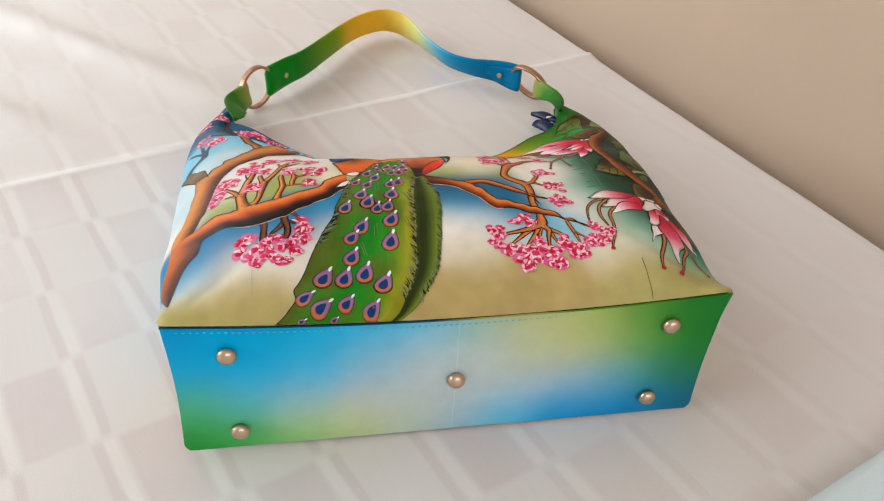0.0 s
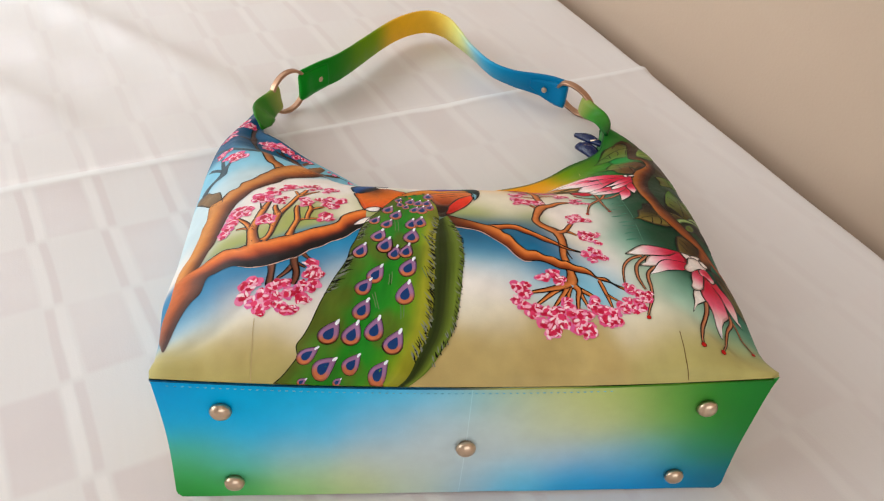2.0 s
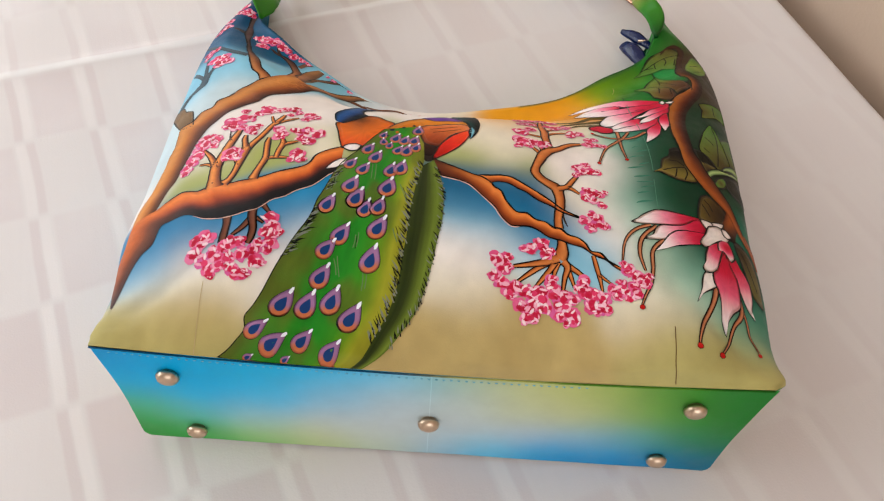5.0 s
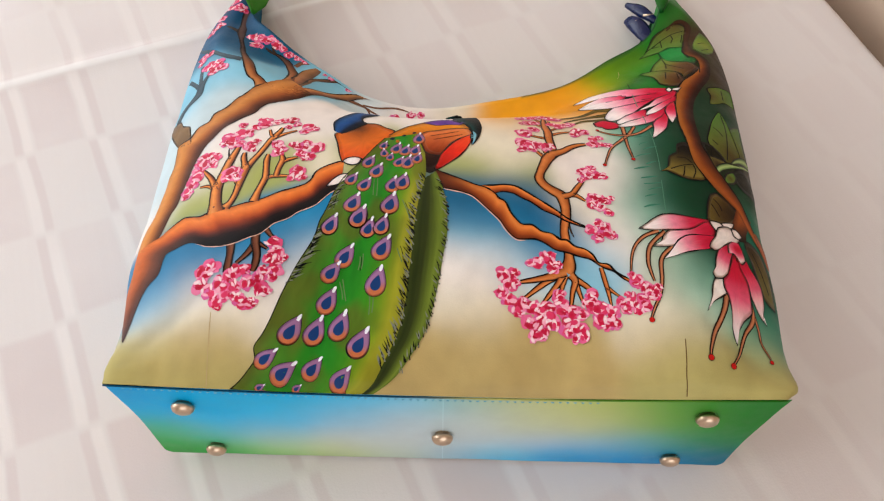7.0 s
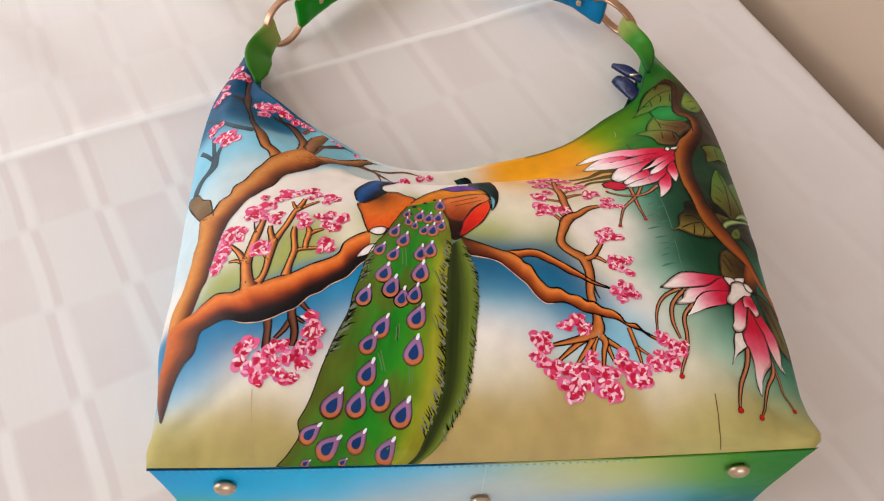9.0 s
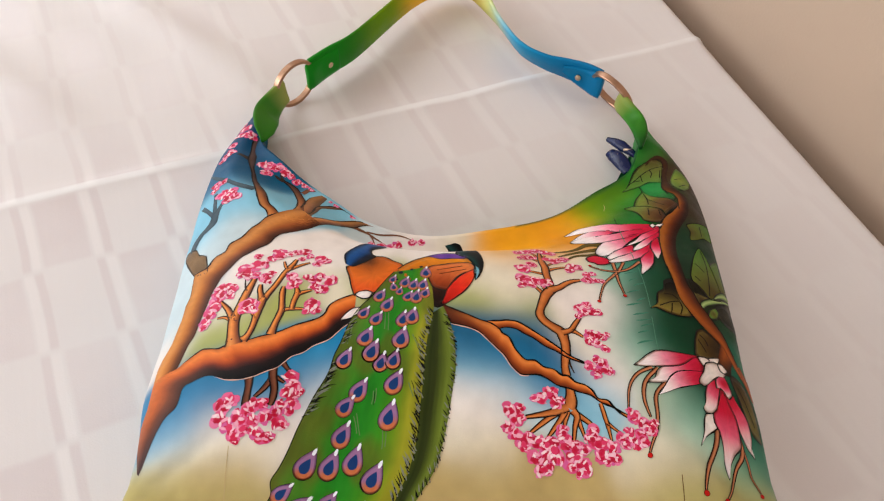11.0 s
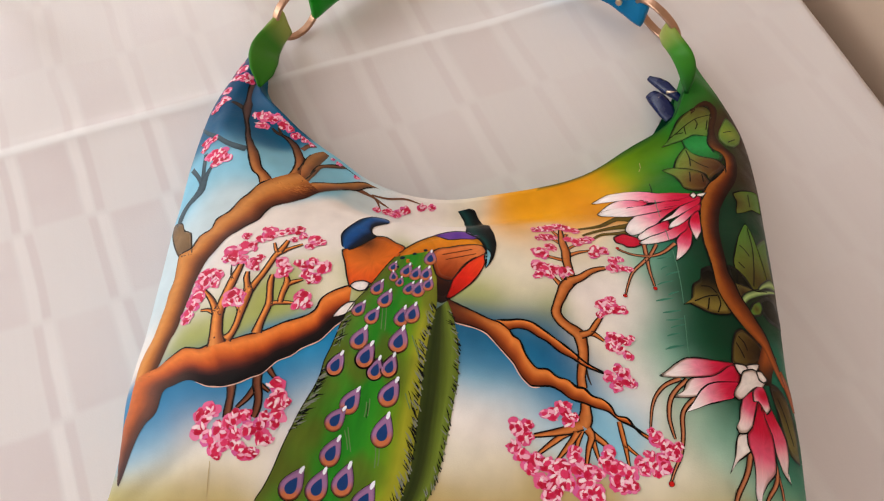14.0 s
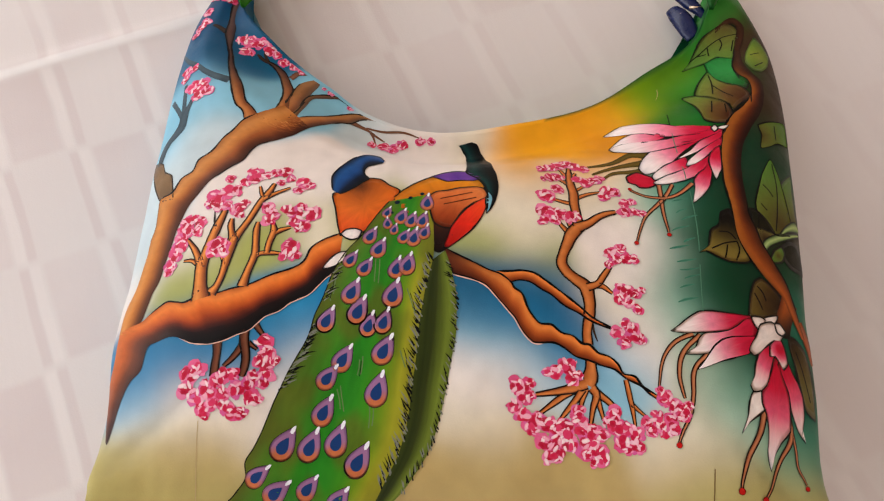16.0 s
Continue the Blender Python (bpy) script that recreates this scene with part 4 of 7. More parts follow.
def petal(name, outline, palette, layer, core=None, line=0.105):
    """A filled shape with an ink outline, its colour running from the core to the far tip."""
    n = 8 * len(outline) if len(outline) < 8 else 6 * len(outline)
    ring0 = closed_curve(outline, n)
    mid = sum(ring0, Vector((0, 0))) / n
    core = Vector(core) if core else mid
    far = max((q - core).length for q in ring0)
    stops = MIX[palette]
    verts, cols = [], []
    for f, ink in ((None, True), (1.0, True), (1.0, False), (0.82, False), (0.6, False), (0.35, False), (0.12, False)):
        for q in ring0:
            p = mid + (q - mid) * (f if f else 1 + line / max(0.1, (q - mid).length))
            verts.append(skin(p.x, p.y, layer))
            cols.append(INK if ink else worked(blend(stops, (p - core).length / far), p.x, p.y))
    faces = grid_faces(n, 7, True) + [tuple(range(6 * n, 7 * n))]
    painted(name, verts, faces, cols)


def band_between(name, left, right, palette, layer):
    """A long band between two lines."""
    n, m = 170, 40
    a, b = curve_through(left, n), curve_through(right, n)
    stops = MIX[palette]
    verts, cols = [], []
    for i in range(n):
        for k in range(m):
            t = k / (m - 1)
            q = a[i].lerp(b[i], t)
            verts.append(skin(q.x, q.y, layer))
            c = blend(stops, t)
            if palette == "sweep":
                olive = smooth(-0.08, 0.4, noise.noise((q.x * 0.42, q.y * 0.3, 11.0)) + 0.5 * noise.noise((q.x * 1.0, q.y * 0.6, 2.0)) + 0.16 * smooth(0.5, 0.0, t) - 0.1)
                c = tuple(u + (v - u) * 0.75 * olive for u, v in zip(c, MIX["olive_d"][0]))
            shade = 1.0 + 0.14 * noise.noise((q.x * 0.6, q.y * 0.4, 7.0)) + 0.15 * noise.noise((t * 13 + 0.2 * q.y, q.y * 0.35, 3.0)) + 0.09 * noise.noise((t * 44, q.y * 1.4, 6.0))
            cols.append(tuple(min(0.9, v * max(0.2, shade)) for v in c))
    painted(name, verts, grid_faces(m, n), cols, "long green painted sweep" if palette == "sweep" else "")


def fringe(points, n, size, side):
    """Short ink hairs along a line."""
    path = curve_through(points, n)
    verts, faces, cols = [], [], []
    for i, q in enumerate(path):
        d = (path[min(i + 1, n - 1)] - path[max(i - 1, 0)]).normalized()
        out = Vector((-d.y, d.x)) * -side
        for _ in range(2):
            w = (out * BRUSH.uniform(0.45, 0.9) * -1 - d * BRUSH.uniform(0.5, 1.0)).normalized()
            s = q + out * BRUSH.uniform(-0.18, 0.12) + d * BRUSH.uniform(-0.15, 0.15)
            e = s + w * size * 0.046 * BRUSH.uniform(0.6, 1.25)
            t = Vector((-w.y, w.x)) * 0.04
            k = len(verts)
            verts += [skin(p.x, p.y, 7) for p in (s - t, s + t, (s + e) / 2 + t * 0.8, (s + e) / 2 - t * 0.8, e)]
            faces += [(k, k + 1, k + 2, k + 3), (k + 3, k + 2, k + 4)]
            cols += [INK if BRUSH.random() < 0.55 else dye(146, 148, 136)] * 5
    tagged(painted("painted_fringe", verts, faces, cols), kind="stuff")


def thin(name, points, width, colour, layer):
    path = curve_through([(*p[:2], 0) for p in points], max(8, len(points) * 6))
    verts = []
    for i, q in enumerate(path):
        d = (path[min(i + 1, len(path) - 1)] - path[max(i - 1, 0)]).normalized()
        for s in (-0.5, 0.5):
            verts.append(skin(q.x - d.y * s * width, q.y + d.x * s * width, layer))
    painted(name, verts, grid_faces(2, len(path)), [colour] * len(verts))


def bar(x0, y0, x1, y1):
    """Fine lettering too small to read, as a plain bar."""
    thin("lettering_bar", [(x0, y0), ((x0 + x1) / 2, (y0 + y1) / 2), (x1, y1)], 0.075, dye(120, 66, 30), 9)


def fan(verts, faces, cols, cx, cy, rx, ry, turn, colour, layer, n=10, wobble=0.25, rim=None):
    k = len(verts)
    verts.append(skin(cx, cy, layer))
    c, s = math.cos(turn), math.sin(turn)
    for i in range(n):
        a = 2 * math.pi * i / n
        w = 1 + BRUSH.uniform(-wobble, wobble)
        u, v = rx * w * math.cos(a), ry * w * math.sin(a)
        verts.append(skin(cx + c * u - s * v, cy + s * u + c * v, layer))
    faces += [(k, k + 1 + i, k + 1 + (i + 1) % n) for i in range(n)]
    cols += [colour] + [rim or colour] * n


ROSE = [dye(*c) for c in ((206, 30, 78), (216, 48, 92), (196, 22, 66), (226, 78, 120))]
PINK = [dye(*c) for c in ((232, 122, 162), (238, 150, 182), (226, 104, 148), (222, 120, 170))]
PALE = [dye(*c) for c in ((246, 212, 220), (248, 232, 232), (242, 190, 204))]


def bloom(x, y, r):
    """A dabbed cluster of blossom."""
    r *= 1.2
    verts, faces, cols = [], [], []
    for shades, count, size, reach, layer in ((PINK, 5, 0.68, 0.52, 6), (ROSE, 3, 0.5, 0.55, 7), (PALE, 4, 0.42, 0.75, 8), (ROSE, 1, 0.42, 0.5, 9)):
        for i in range(count):
            a, d = 2 * math.pi * (i + BRUSH.random()) / count, r * reach * math.sqrt(BRUSH.random())
            s = r * size * BRUSH.uniform(0.7, 1.2)
            hue = BRUSH.choice(shades)
            flat = BRUSH.uniform(0.3, 0.55) if shades is PALE else BRUSH.uniform(0.5, 0.95)
            soft = tuple(u + (v - u) * (0.35 if shades is PALE else 0.15) for u, v in zip(hue, PINK[i % 4]))      # wet edges run into the pink
            fan(verts, faces, cols, x + d * math.cos(a), y + 0.9 * d * math.sin(a), s, s * flat, BRUSH.uniform(0, 3.14), hue, layer + 0.3 * BRUSH.random(), 13, 0.12, soft)
    painted("painted_blossom", verts, faces, cols)


DROP = [("ink", 0.99), ("ink", 0.95), ("mauve", 0.95), ("mauve", 0.7), ("orange", 0.66), ("orange", 0.5), ("cobalt", 0.46), ("cobalt", 0.1)]
DROP_MIX = dict(ink=dye(24, 20, 40), mauve=dye(172, 132, 166), orange=dye(206, 132, 92), cobalt=dye(40, 82, 134))


def drop(x, y, size, turn):
    """A teardrop spot, its tip turned clockwise from straight up by turn degrees."""
    size *= 0.98
    n, c, s = 22, math.cos(radians(-turn)), math.sin(radians(-turn))
    verts, faces, cols = [], [], []
    for name, f in DROP:
        for i in range(n):
            a = 2 * math.pi * i / n
            u, v = 0.29 * math.sin(a) * (1 - 0.55 * math.cos(a)) * (0.75 + 0.25 * abs(math.sin(a))), 0.5 * math.cos(a)
            u, v = u * f, -0.12 + (v + 0.12) * f
            p, q = size * (c * u - s * v), size * (s * u + c * v)
            verts.append(skin(x + p, y + q, 8))
            low = smooth(-0.05, -0.9, math.cos(a) - 0.35 * math.sin(a))
            cols.append(tuple(u + (v - u) * low for u, v in zip(DROP_MIX["mauve"], DROP_MIX["orange"])) if name in ("mauve", "orange") else DROP_MIX[name])
    faces = grid_faces(n, len(DROP), True) + [tuple(range((len(DROP) - 1) * n, len(DROP) * n))]
    painted("painted_teardrop", verts, faces, cols)
    verts, faces, cols = [], [], []
    fan(verts, faces, cols, x - s * size * 0.4, y + c * size * 0.4, 0.055 * size, 0.12 * size, radians(-turn), dye(240, 240, 246), 9.5, 8, 0.1)
    painted("highlight_dab", verts, faces, cols)


def dot(x, y, r):
    verts, faces, cols = [], [], []
    fan(verts, faces, cols, x, y, r * 0.9, r * 0.9, 0, dye(120, 24, 22), 9, 14, 0.04)
    fan(verts, faces, cols, x, y, r * 0.75, r * 0.75, 0, dye(206, 48, 42), 9.6, 14, 0.05)
    painted("painted_dot", verts, faces, cols)


def spot(x, y, r):
    verts, faces, cols = [], [], []
    fan(verts, faces, cols, x, y, r, r * 0.8, 0.4, dye(14, 50, 70), 9, 10, 0.1)
    painted("painted_dot", verts, faces, cols)

# the painted design, in centimetres from the middle of the base
# limbs and twigs on the side of the trunk
stroke("painted_twig", [(-20.07, 21.94, 0.55), (-20.11, 22.88, 0.67), (-19.84, 23.7, 0.7), (-19.38, 24.23, 0.76), (-19.11, 24.88, 0.78), (-19.15, 25.89, 0.6), (-19.03, 26.61, 0.39), (-18.83, 27.57, 0.25)], "twig_t", 0.04, 2)
stroke("painted_twig", [(-19.19, 25.55, 0.37), (-20.07, 26.72, 0.35), (-21.03, 27.89, 0.37)], "twig_t", 0.04, 2)
stroke("painted_twig", [(-19.22, 25.81, 0.43), (-19.6, 27.31, 0.35), (-19.97, 28.93, 0.33)], "twig_t", 0.04, 2)
stroke("painted_twig", [(-16.48, 28.82, 0.76), (-17.46, 29.14, 0.59), (-18.34, 29.65, 0.45), (-19.33, 30.47, 0.42), (-20.67, 31.63, 0.33), (-21.92, 33.18, 0.15)], "twig_t", 0.04, 2)
stroke("painted_twig", [(-18.55, 34.91, 0.55), (-19.22, 35.4, 0.44), (-19.76, 35.67, 0.3)], "twig_d", 0.04, 2)
limb("painted_branch", [(-14.78, 25.36), (-15.04, 26.1), (-15.59, 26.63), (-15.99, 27.53), (-16.32, 28.44), (-16.81, 29.69), (-17.35, 31.07), (-17.68, 32.28), (-18.29, 33.86), (-18.66, 34.87), (-18.78, 36.15), (-18.96, 37.56), (-18.98, 38.6)], [(-13.93, 25.81), (-14.5, 26.49), (-14.97, 26.97), (-15.33, 27.91), (-15.67, 28.67), (-16.34, 29.8), (-17.01, 31.11), (-17.39, 32.19), (-17.76, 33.26), (-17.93, 34.45), (-18.12, 35.63), (-18.45, 36.72), (-18.54, 37.88), (-18.4, 38.85)], ('limb_s', 'limb_k', 'limb_k'), 2.5, ink=(0, 1), ink_low=(0, 0.8))
limb("painted_branch", [(-13.37, 26.07), (-12.96, 26.78), (-12.98, 27.96), (-13.21, 29.11), (-13.59, 30.15), (-14, 31.12), (-14.56, 31.93), (-15.11, 32.35)], [(-12.17, 26.73), (-12.5, 28.16), (-12.7, 29.66), (-13.03, 30.4), (-13.39, 31.13), (-13.74, 31.67), (-14.45, 32.23), (-15.05, 32.48)], ('limb_s', 'limb_k'), 2.5, ink=(0.1, 1), ink_low=(0.3, 1))
stroke("painted_twig", [(-15.03, 32.32, 0.26), (-15.51, 32.58, 0.31), (-15.88, 32.92, 0.15)], "twig_d", 0.04, 2.5)
stroke("painted_twig", [(-14.94, 32.29, 0.22), (-15.31, 32.89, 0.21), (-15.42, 33.39, 0.12)], "twig_d", 0.04, 2.5)
stroke("painted_twig", [(-13.17, 31.04, 0.44), (-12.75, 31.54, 0.4), (-12.06, 31.51, 0.14)], "twig_s", 0.04, 2.5)
limb("painted_branch", [(-12.54, 26.53), (-12.65, 28.44), (-12.65, 29.77), (-12.43, 30.58), (-11.96, 30.95), (-11.48, 31.1)], [(-12.1, 25.36), (-11.74, 26.84), (-11.65, 28.47), (-11.44, 29.75), (-10.97, 30.75)], ('limb_s', 'limb_g'), 2.2, ink=(0.2, 0.8), ink_low=(0.1, 0.6))
limb("painted_branch", [(-11.92, 26.18), (-11.77, 27.58), (-11.64, 29.23), (-10.77, 29.82), (-9.67, 29.85), (-9.26, 29.53), (-7.83, 28.5)], [(-11.56, 25.73), (-11.44, 27.68), (-11.29, 29.02), (-10.7, 29.41), (-9.6, 29.6), (-9.16, 29.39), (-7.69, 28.42)], ('limb_g', 'limb_k'), 2.5, ink=(0.2, 0.9))
limb("painted_branch", [(-14.14, 25.75), (-12.88, 25.59), (-11.91, 25.67), (-11.25, 26.32), (-10.55, 27), (-9.64, 27.81), (-8.55, 28.38), (-7.6, 28.37), (-6.78, 27.97), (-5.67, 27.53)], [(-12, 23.92), (-11.3, 24.37), (-10.63, 25.16), (-9.97, 26.07), (-9.16, 27.19), (-8.36, 27.47), (-7.68, 27.92), (-7.07, 27.97), (-6.55, 27.87), (-5.63, 27.51)], ('limb_h', 'limb_g'), 2.8, ink=(0.32, 0.8), ink_low=(0.5, 0.8))
stroke("painted_twig", [(-8.55, 27.7, 0.44), (-7.62, 27.3, 0.3), (-6.97, 26.98, 0.19), (-6.45, 26.6, 0.18), (-5.8, 26.19, 0.09)], "twig_s", 0.04, 2.5)
stroke("painted_twig", [(-6.93, 26.99, 0.17), (-6.65, 26.53, 0.17), (-6.43, 25.94, 0.09)], "twig_s", 0.04, 2.5)
stroke("painted_twig", [(-7.21, 27.26, 0.15), (-5.95, 27.02, 0.19), (-4.5, 27.04, 0.19), (-3.24, 26.62, 0.09)], "twig_s", 0.04, 2.4)
petal("painted_branch", [(-19.9, 20.32), (-20.65, 21.52), (-20.78, 22.38), (-19.65, 21.83), (-19.13, 20.95), (-18.46, 20.58), (-18.12, 19.75), (-17.87, 18.82), (-18.92, 18.9)], "knob", 2.6)
limb("painted_branch", [(-19.56, 10.1), (-19.6, 11.43), (-19.21, 12.8), (-19.1, 13.33), (-18.99, 14.21), (-18.89, 15.12), (-18.9, 16.06), (-18.72, 16.96), (-18.8, 17.93), (-18.86, 18.88), (-17.98, 19.24), (-17.57, 20.18), (-16.95, 20.75), (-16.79, 21.65), (-16.14, 22.42), (-15.73, 23.6), (-15.32, 24.3), (-14.87, 25.26), (-14.16, 25.84), (-13.23, 26.42), (-12.54, 27.17)], [(-18.34, 10.15), (-17.92, 10.76), (-17.71, 11.69), (-17.58, 12.56), (-17.35, 13.25), (-17.26, 14.33), (-17.14, 15.35), (-17.02, 16.33), (-16.83, 17.18), (-16.54, 18.2), (-16.11, 18.97), (-15.6, 19.91), (-14.91, 20.66), (-14.46, 21.13), (-13.89, 21.69), (-13.63, 22.6), (-13.22, 23.24), (-12.25, 23.73), (-11.37, 24.35), (-10.78, 25.04), (-10.58, 25.39)], ('limb_t', 'limb_h'), 2.85, ink=(0.45, 0.9), ink_low=(0.6, 0.84))
thin("painted_line", [(-18.86, 18.88), (-18.8, 17.93), (-18.72, 16.96), (-18.9, 16.06)], 0.04, dye(132, 106, 68), 5)
limb("painted_branch", [(-18.92, 4.15), (-19.71, 5.89), (-19.83, 7.2), (-19.48, 8.51), (-19.49, 10.09), (-18.94, 10.49), (-17.92, 10.76), (-17.42, 11.15), (-16.86, 11.59), (-16.36, 11.9), (-15.8, 11.87), (-15.28, 11.82), (-14.84, 12.05), (-14.74, 12.46), (-13.98, 12.45), (-13.42, 12.38), (-12.62, 12.66), (-11.6, 12.95), (-10.5, 13.53), (-9.3, 14.02), (-8.73, 14.51), (-8.47, 15.33), (-7.81, 15.91), (-6.78, 16.4)], [(-18.75, 4.03), (-18.61, 5.5), (-18.29, 6.63), (-17.82, 7.44), (-17.19, 8.03), (-17.02, 9.24), (-16.41, 9.57), (-15.65, 9.83), (-14.99, 9.75), (-14.34, 9.53), (-13.7, 9.48), (-13.15, 9.51), (-12.44, 9.71), (-11.78, 10.04), (-11.21, 10.29), (-10.79, 10.73), (-10.42, 11.13), (-9.7, 11.48), (-9.14, 11.96), (-8.41, 12.35), (-8.05, 12.63), (-7.7, 13.09), (-7.32, 13.56), (-6.74, 14.03)], ('limb_l2', 'limb_l', 'limb_b2', 'limb_b2', 'limb_b2'), 3.4, ink=(0.4, 1), ink_low=(0.44, 1), rim=(0.44, 1))
# twigs on the heavy limb
stroke("painted_twig", [(-14.28, 12.03, 1.02), (-14.48, 12.67, 0.78), (-14.64, 13.38, 0.66), (-14.75, 14.1, 0.66), (-14.64, 14.89, 0.56), (-14.44, 15.97, 0.51), (-14.26, 16.79, 0.45), (-14.11, 17.49, 0.32), (-13.99, 18.22, 0.16)], "bark", 0.04, 4)
stroke("painted_twig", [(-14.79, 13.96, 0.41), (-15.09, 14.62, 0.38), (-15.45, 15.18, 0.3), (-15.84, 15.61, 0.2), (-16.14, 15.92, 0.1)], "bark", 0.04, 4)
stroke("painted_twig", [(-14.99, 14.18, 0.26), (-15.46, 14.46, 0.17), (-16.01, 14.45, 0.08)], "bark", 0.04, 4)
stroke("painted_twig", [(-14.34, 16.52, 0.17), (-14.57, 17.03, 0.14), (-14.73, 17.83, 0.07)], "twig_d", 0.04, 4)
stroke("painted_twig", [(-13.75, 12.38, 0.62), (-13.52, 12.79, 0.34), (-13.37, 13.43, 0.33), (-13.3, 14.21, 0.37), (-13.23, 15.04, 0.51), (-13.17, 15.76, 0.49), (-13.33, 16.24, 0.3), (-13.47, 16.7, 0.28), (-13.5, 17.17, 0.15)], "bark", 0.04, 4)
stroke("painted_twig", [(-13.18, 15.44, 0.46), (-13.04, 15.8, 0.42), (-12.8, 16.32, 0.35), (-12.5, 16.99, 0.32), (-12.25, 17.71, 0.32), (-12.01, 18.41, 0.33), (-11.79, 18.83, 0.33), (-11.58, 19.31, 0.29), (-11.44, 19.81, 0.16)], "bark", 0.04, 4)
stroke("painted_twig", [(-11.88, 18.58, 0.26), (-11.27, 19.02, 0.22), (-10.41, 19.5, 0.09)], "bark", 0.04, 4)
stroke("painted_twig", [(-11.93, 18.66, 0.17), (-12.12, 19.08, 0.17), (-12.29, 19.55, 0.1)], "bark", 0.04, 4)
stroke("painted_twig", [(-12, 12.81, 0.56), (-11.97, 13.16, 0.46), (-11.87, 13.79, 0.36), (-11.72, 14.43, 0.36), (-11.66, 14.94, 0.35), (-11.75, 15.59, 0.31), (-11.85, 16.34, 0.31), (-11.85, 16.96, 0.18)], "bark", 0.04, 4)
stroke("painted_twig", [(-11.63, 14.65, 0.23), (-11.34, 14.87, 0.23), (-10.82, 14.91, 0.22), (-10.09, 14.89, 0.11)], "bark", 0.04, 4)
stroke("painted_twig", [(-10.98, 14.91, 0.28), (-10.94, 15.6, 0.32), (-10.81, 16.35, 0.34), (-11, 16.97, 0.13)], "bark", 0.04, 4)
stroke("painted_twig", [(-10.82, 16.2, 0.31), (-10.36, 16.44, 0.24), (-9.86, 16.62, 0.08)], "bark", 0.04, 4)
stroke("painted_twig", [(-13.35, 14.14, 0.16), (-13.58, 14.57, 0.13), (-13.79, 14.86, 0.06)], "bark", 0.04, 4)
stroke("painted_twig", [(-12.79, 9.67, 0.45), (-12.71, 9, 0.35), (-12.72, 8.4, 0.35), (-12.73, 7.73, 0.38)], "bark_u", 0.04, 3.2)
stroke("painted_twig", [(-11.38, 10.25, 0.43), (-11.32, 9.66, 0.42), (-11.12, 8.91, 0.36), (-11.11, 8.32, 0.33), (-11.23, 7.78, 0.24)], "bark_u", 0.04, 3.2)
stroke("painted_twig", [(-11.38, 9.44, 0.32), (-11.75, 8.82, 0.25), (-12.26, 8.27, 0.13)], "bark_u", 0.04, 3)
stroke("painted_twig", [(-11.09, 9.58, 0.23), (-10.56, 9.24, 0.09)], "bark_u", 0.04, 3)
stroke("painted_twig", [(-10.83, 10.6, 0.29), (-10.45, 10.14, 0.17), (-10.11, 9.9, 0.09)], "bark_u", 0.04, 3)
# the bough beyond the sweep, with its roots and twigs
stroke("painted_branch", [(7.17, 9.69, 0.42), (7.2, 9.16, 0.44), (7.17, 8.63, 0.7), (6.96, 8.22, 0.86)], "bark_o", 0.04, 2.6)
stroke("painted_twig", [(6.96, 8.28, 0.52), (6.22, 7.98, 0.4), (5.35, 7.77, 0.26), (4.32, 7.59, 0.11)], "bark_o", 0.04, 2.8)
stroke("painted_twig", [(6.61, 8.03, 0.34), (6.02, 7.72, 0.26), (5.35, 7.26, 0.23), (4.58, 6.66, 0.11)], "bark_o", 0.04, 2.6)
stroke("painted_twig", [(6.78, 7.98, 0.32), (6.49, 7.51, 0.26), (6.14, 7.04, 0.23), (5.63, 6.39, 0.09)], "bark_o", 0.04, 2.8)
stroke("painted_twig", [(6.96, 7.99, 0.26), (6.76, 7.46, 0.2), (6.64, 6.94, 0.12)], "bark_o", 0.04, 2.6)
stroke("painted_twig", [(7.25, 8.06, 0.42), (7.49, 7.67, 0.32), (7.31, 7.03, 0.2), (7.19, 6.23, 0.12)], "bark_o", 0.04, 2.8)
stroke("painted_twig", [(7.49, 7.67, 0.26), (7.66, 7.1, 0.18), (7.86, 6.43, 0.09)], "bark_o", 0.04, 2.6)
stroke("painted_twig", [(7.37, 7.89, 0.35), (7.78, 7.62, 0.26), (8.27, 7.24, 0.2), (8.69, 6.77, 0.09)], "bark_o", 0.04, 2.7)
stroke("painted_twig", [(9.01, 8.53, 0.18), (9.19, 7.64, 0.2), (9.32, 7.05, 0.17), (9.46, 6.19, 0.06)], "bark_o", 0.04, 2.7)
stroke("painted_twig", [(9.27, 7.33, 0.15), (9.61, 7.01, 0.12), (10, 6.71, 0.06)], "bark_o", 0.04, 2.7)
stroke("painted_branch", [(7.14, 11.73, 0.48), (7.03, 10.98, 0.42), (7.07, 10.3, 0.42)], "bark_o", 0.04, 2.6)
stroke("painted_twig", [(7.35, 11.46, 0.12), (7.42, 10.99, 0.12), (7.58, 10.5, 0.06)], "twig_d", 0.04, 2.6)
limb("painted_branch", [(2.1, 14.29), (2.89, 14.32), (3.52, 14.39), (4.2, 14.28), (4.79, 13.9), (5.41, 13.43), (6.01, 12.96), (6.76, 12.34), (7.21, 11.92), (7.68, 11.63), (8.42, 11.25)], [(2.43, 13.63), (2.92, 13.68), (3.42, 13.81), (4.04, 13.7), (4.6, 13.33), (5.15, 13.02), (5.88, 12.4), (6.63, 12.02), (7.17, 11.67), (7.77, 11.41), (8.39, 11.19)], ('limb_r', 'limb_r'), 2.9, ink=(0, 1), ink_low=(0.06, 1))
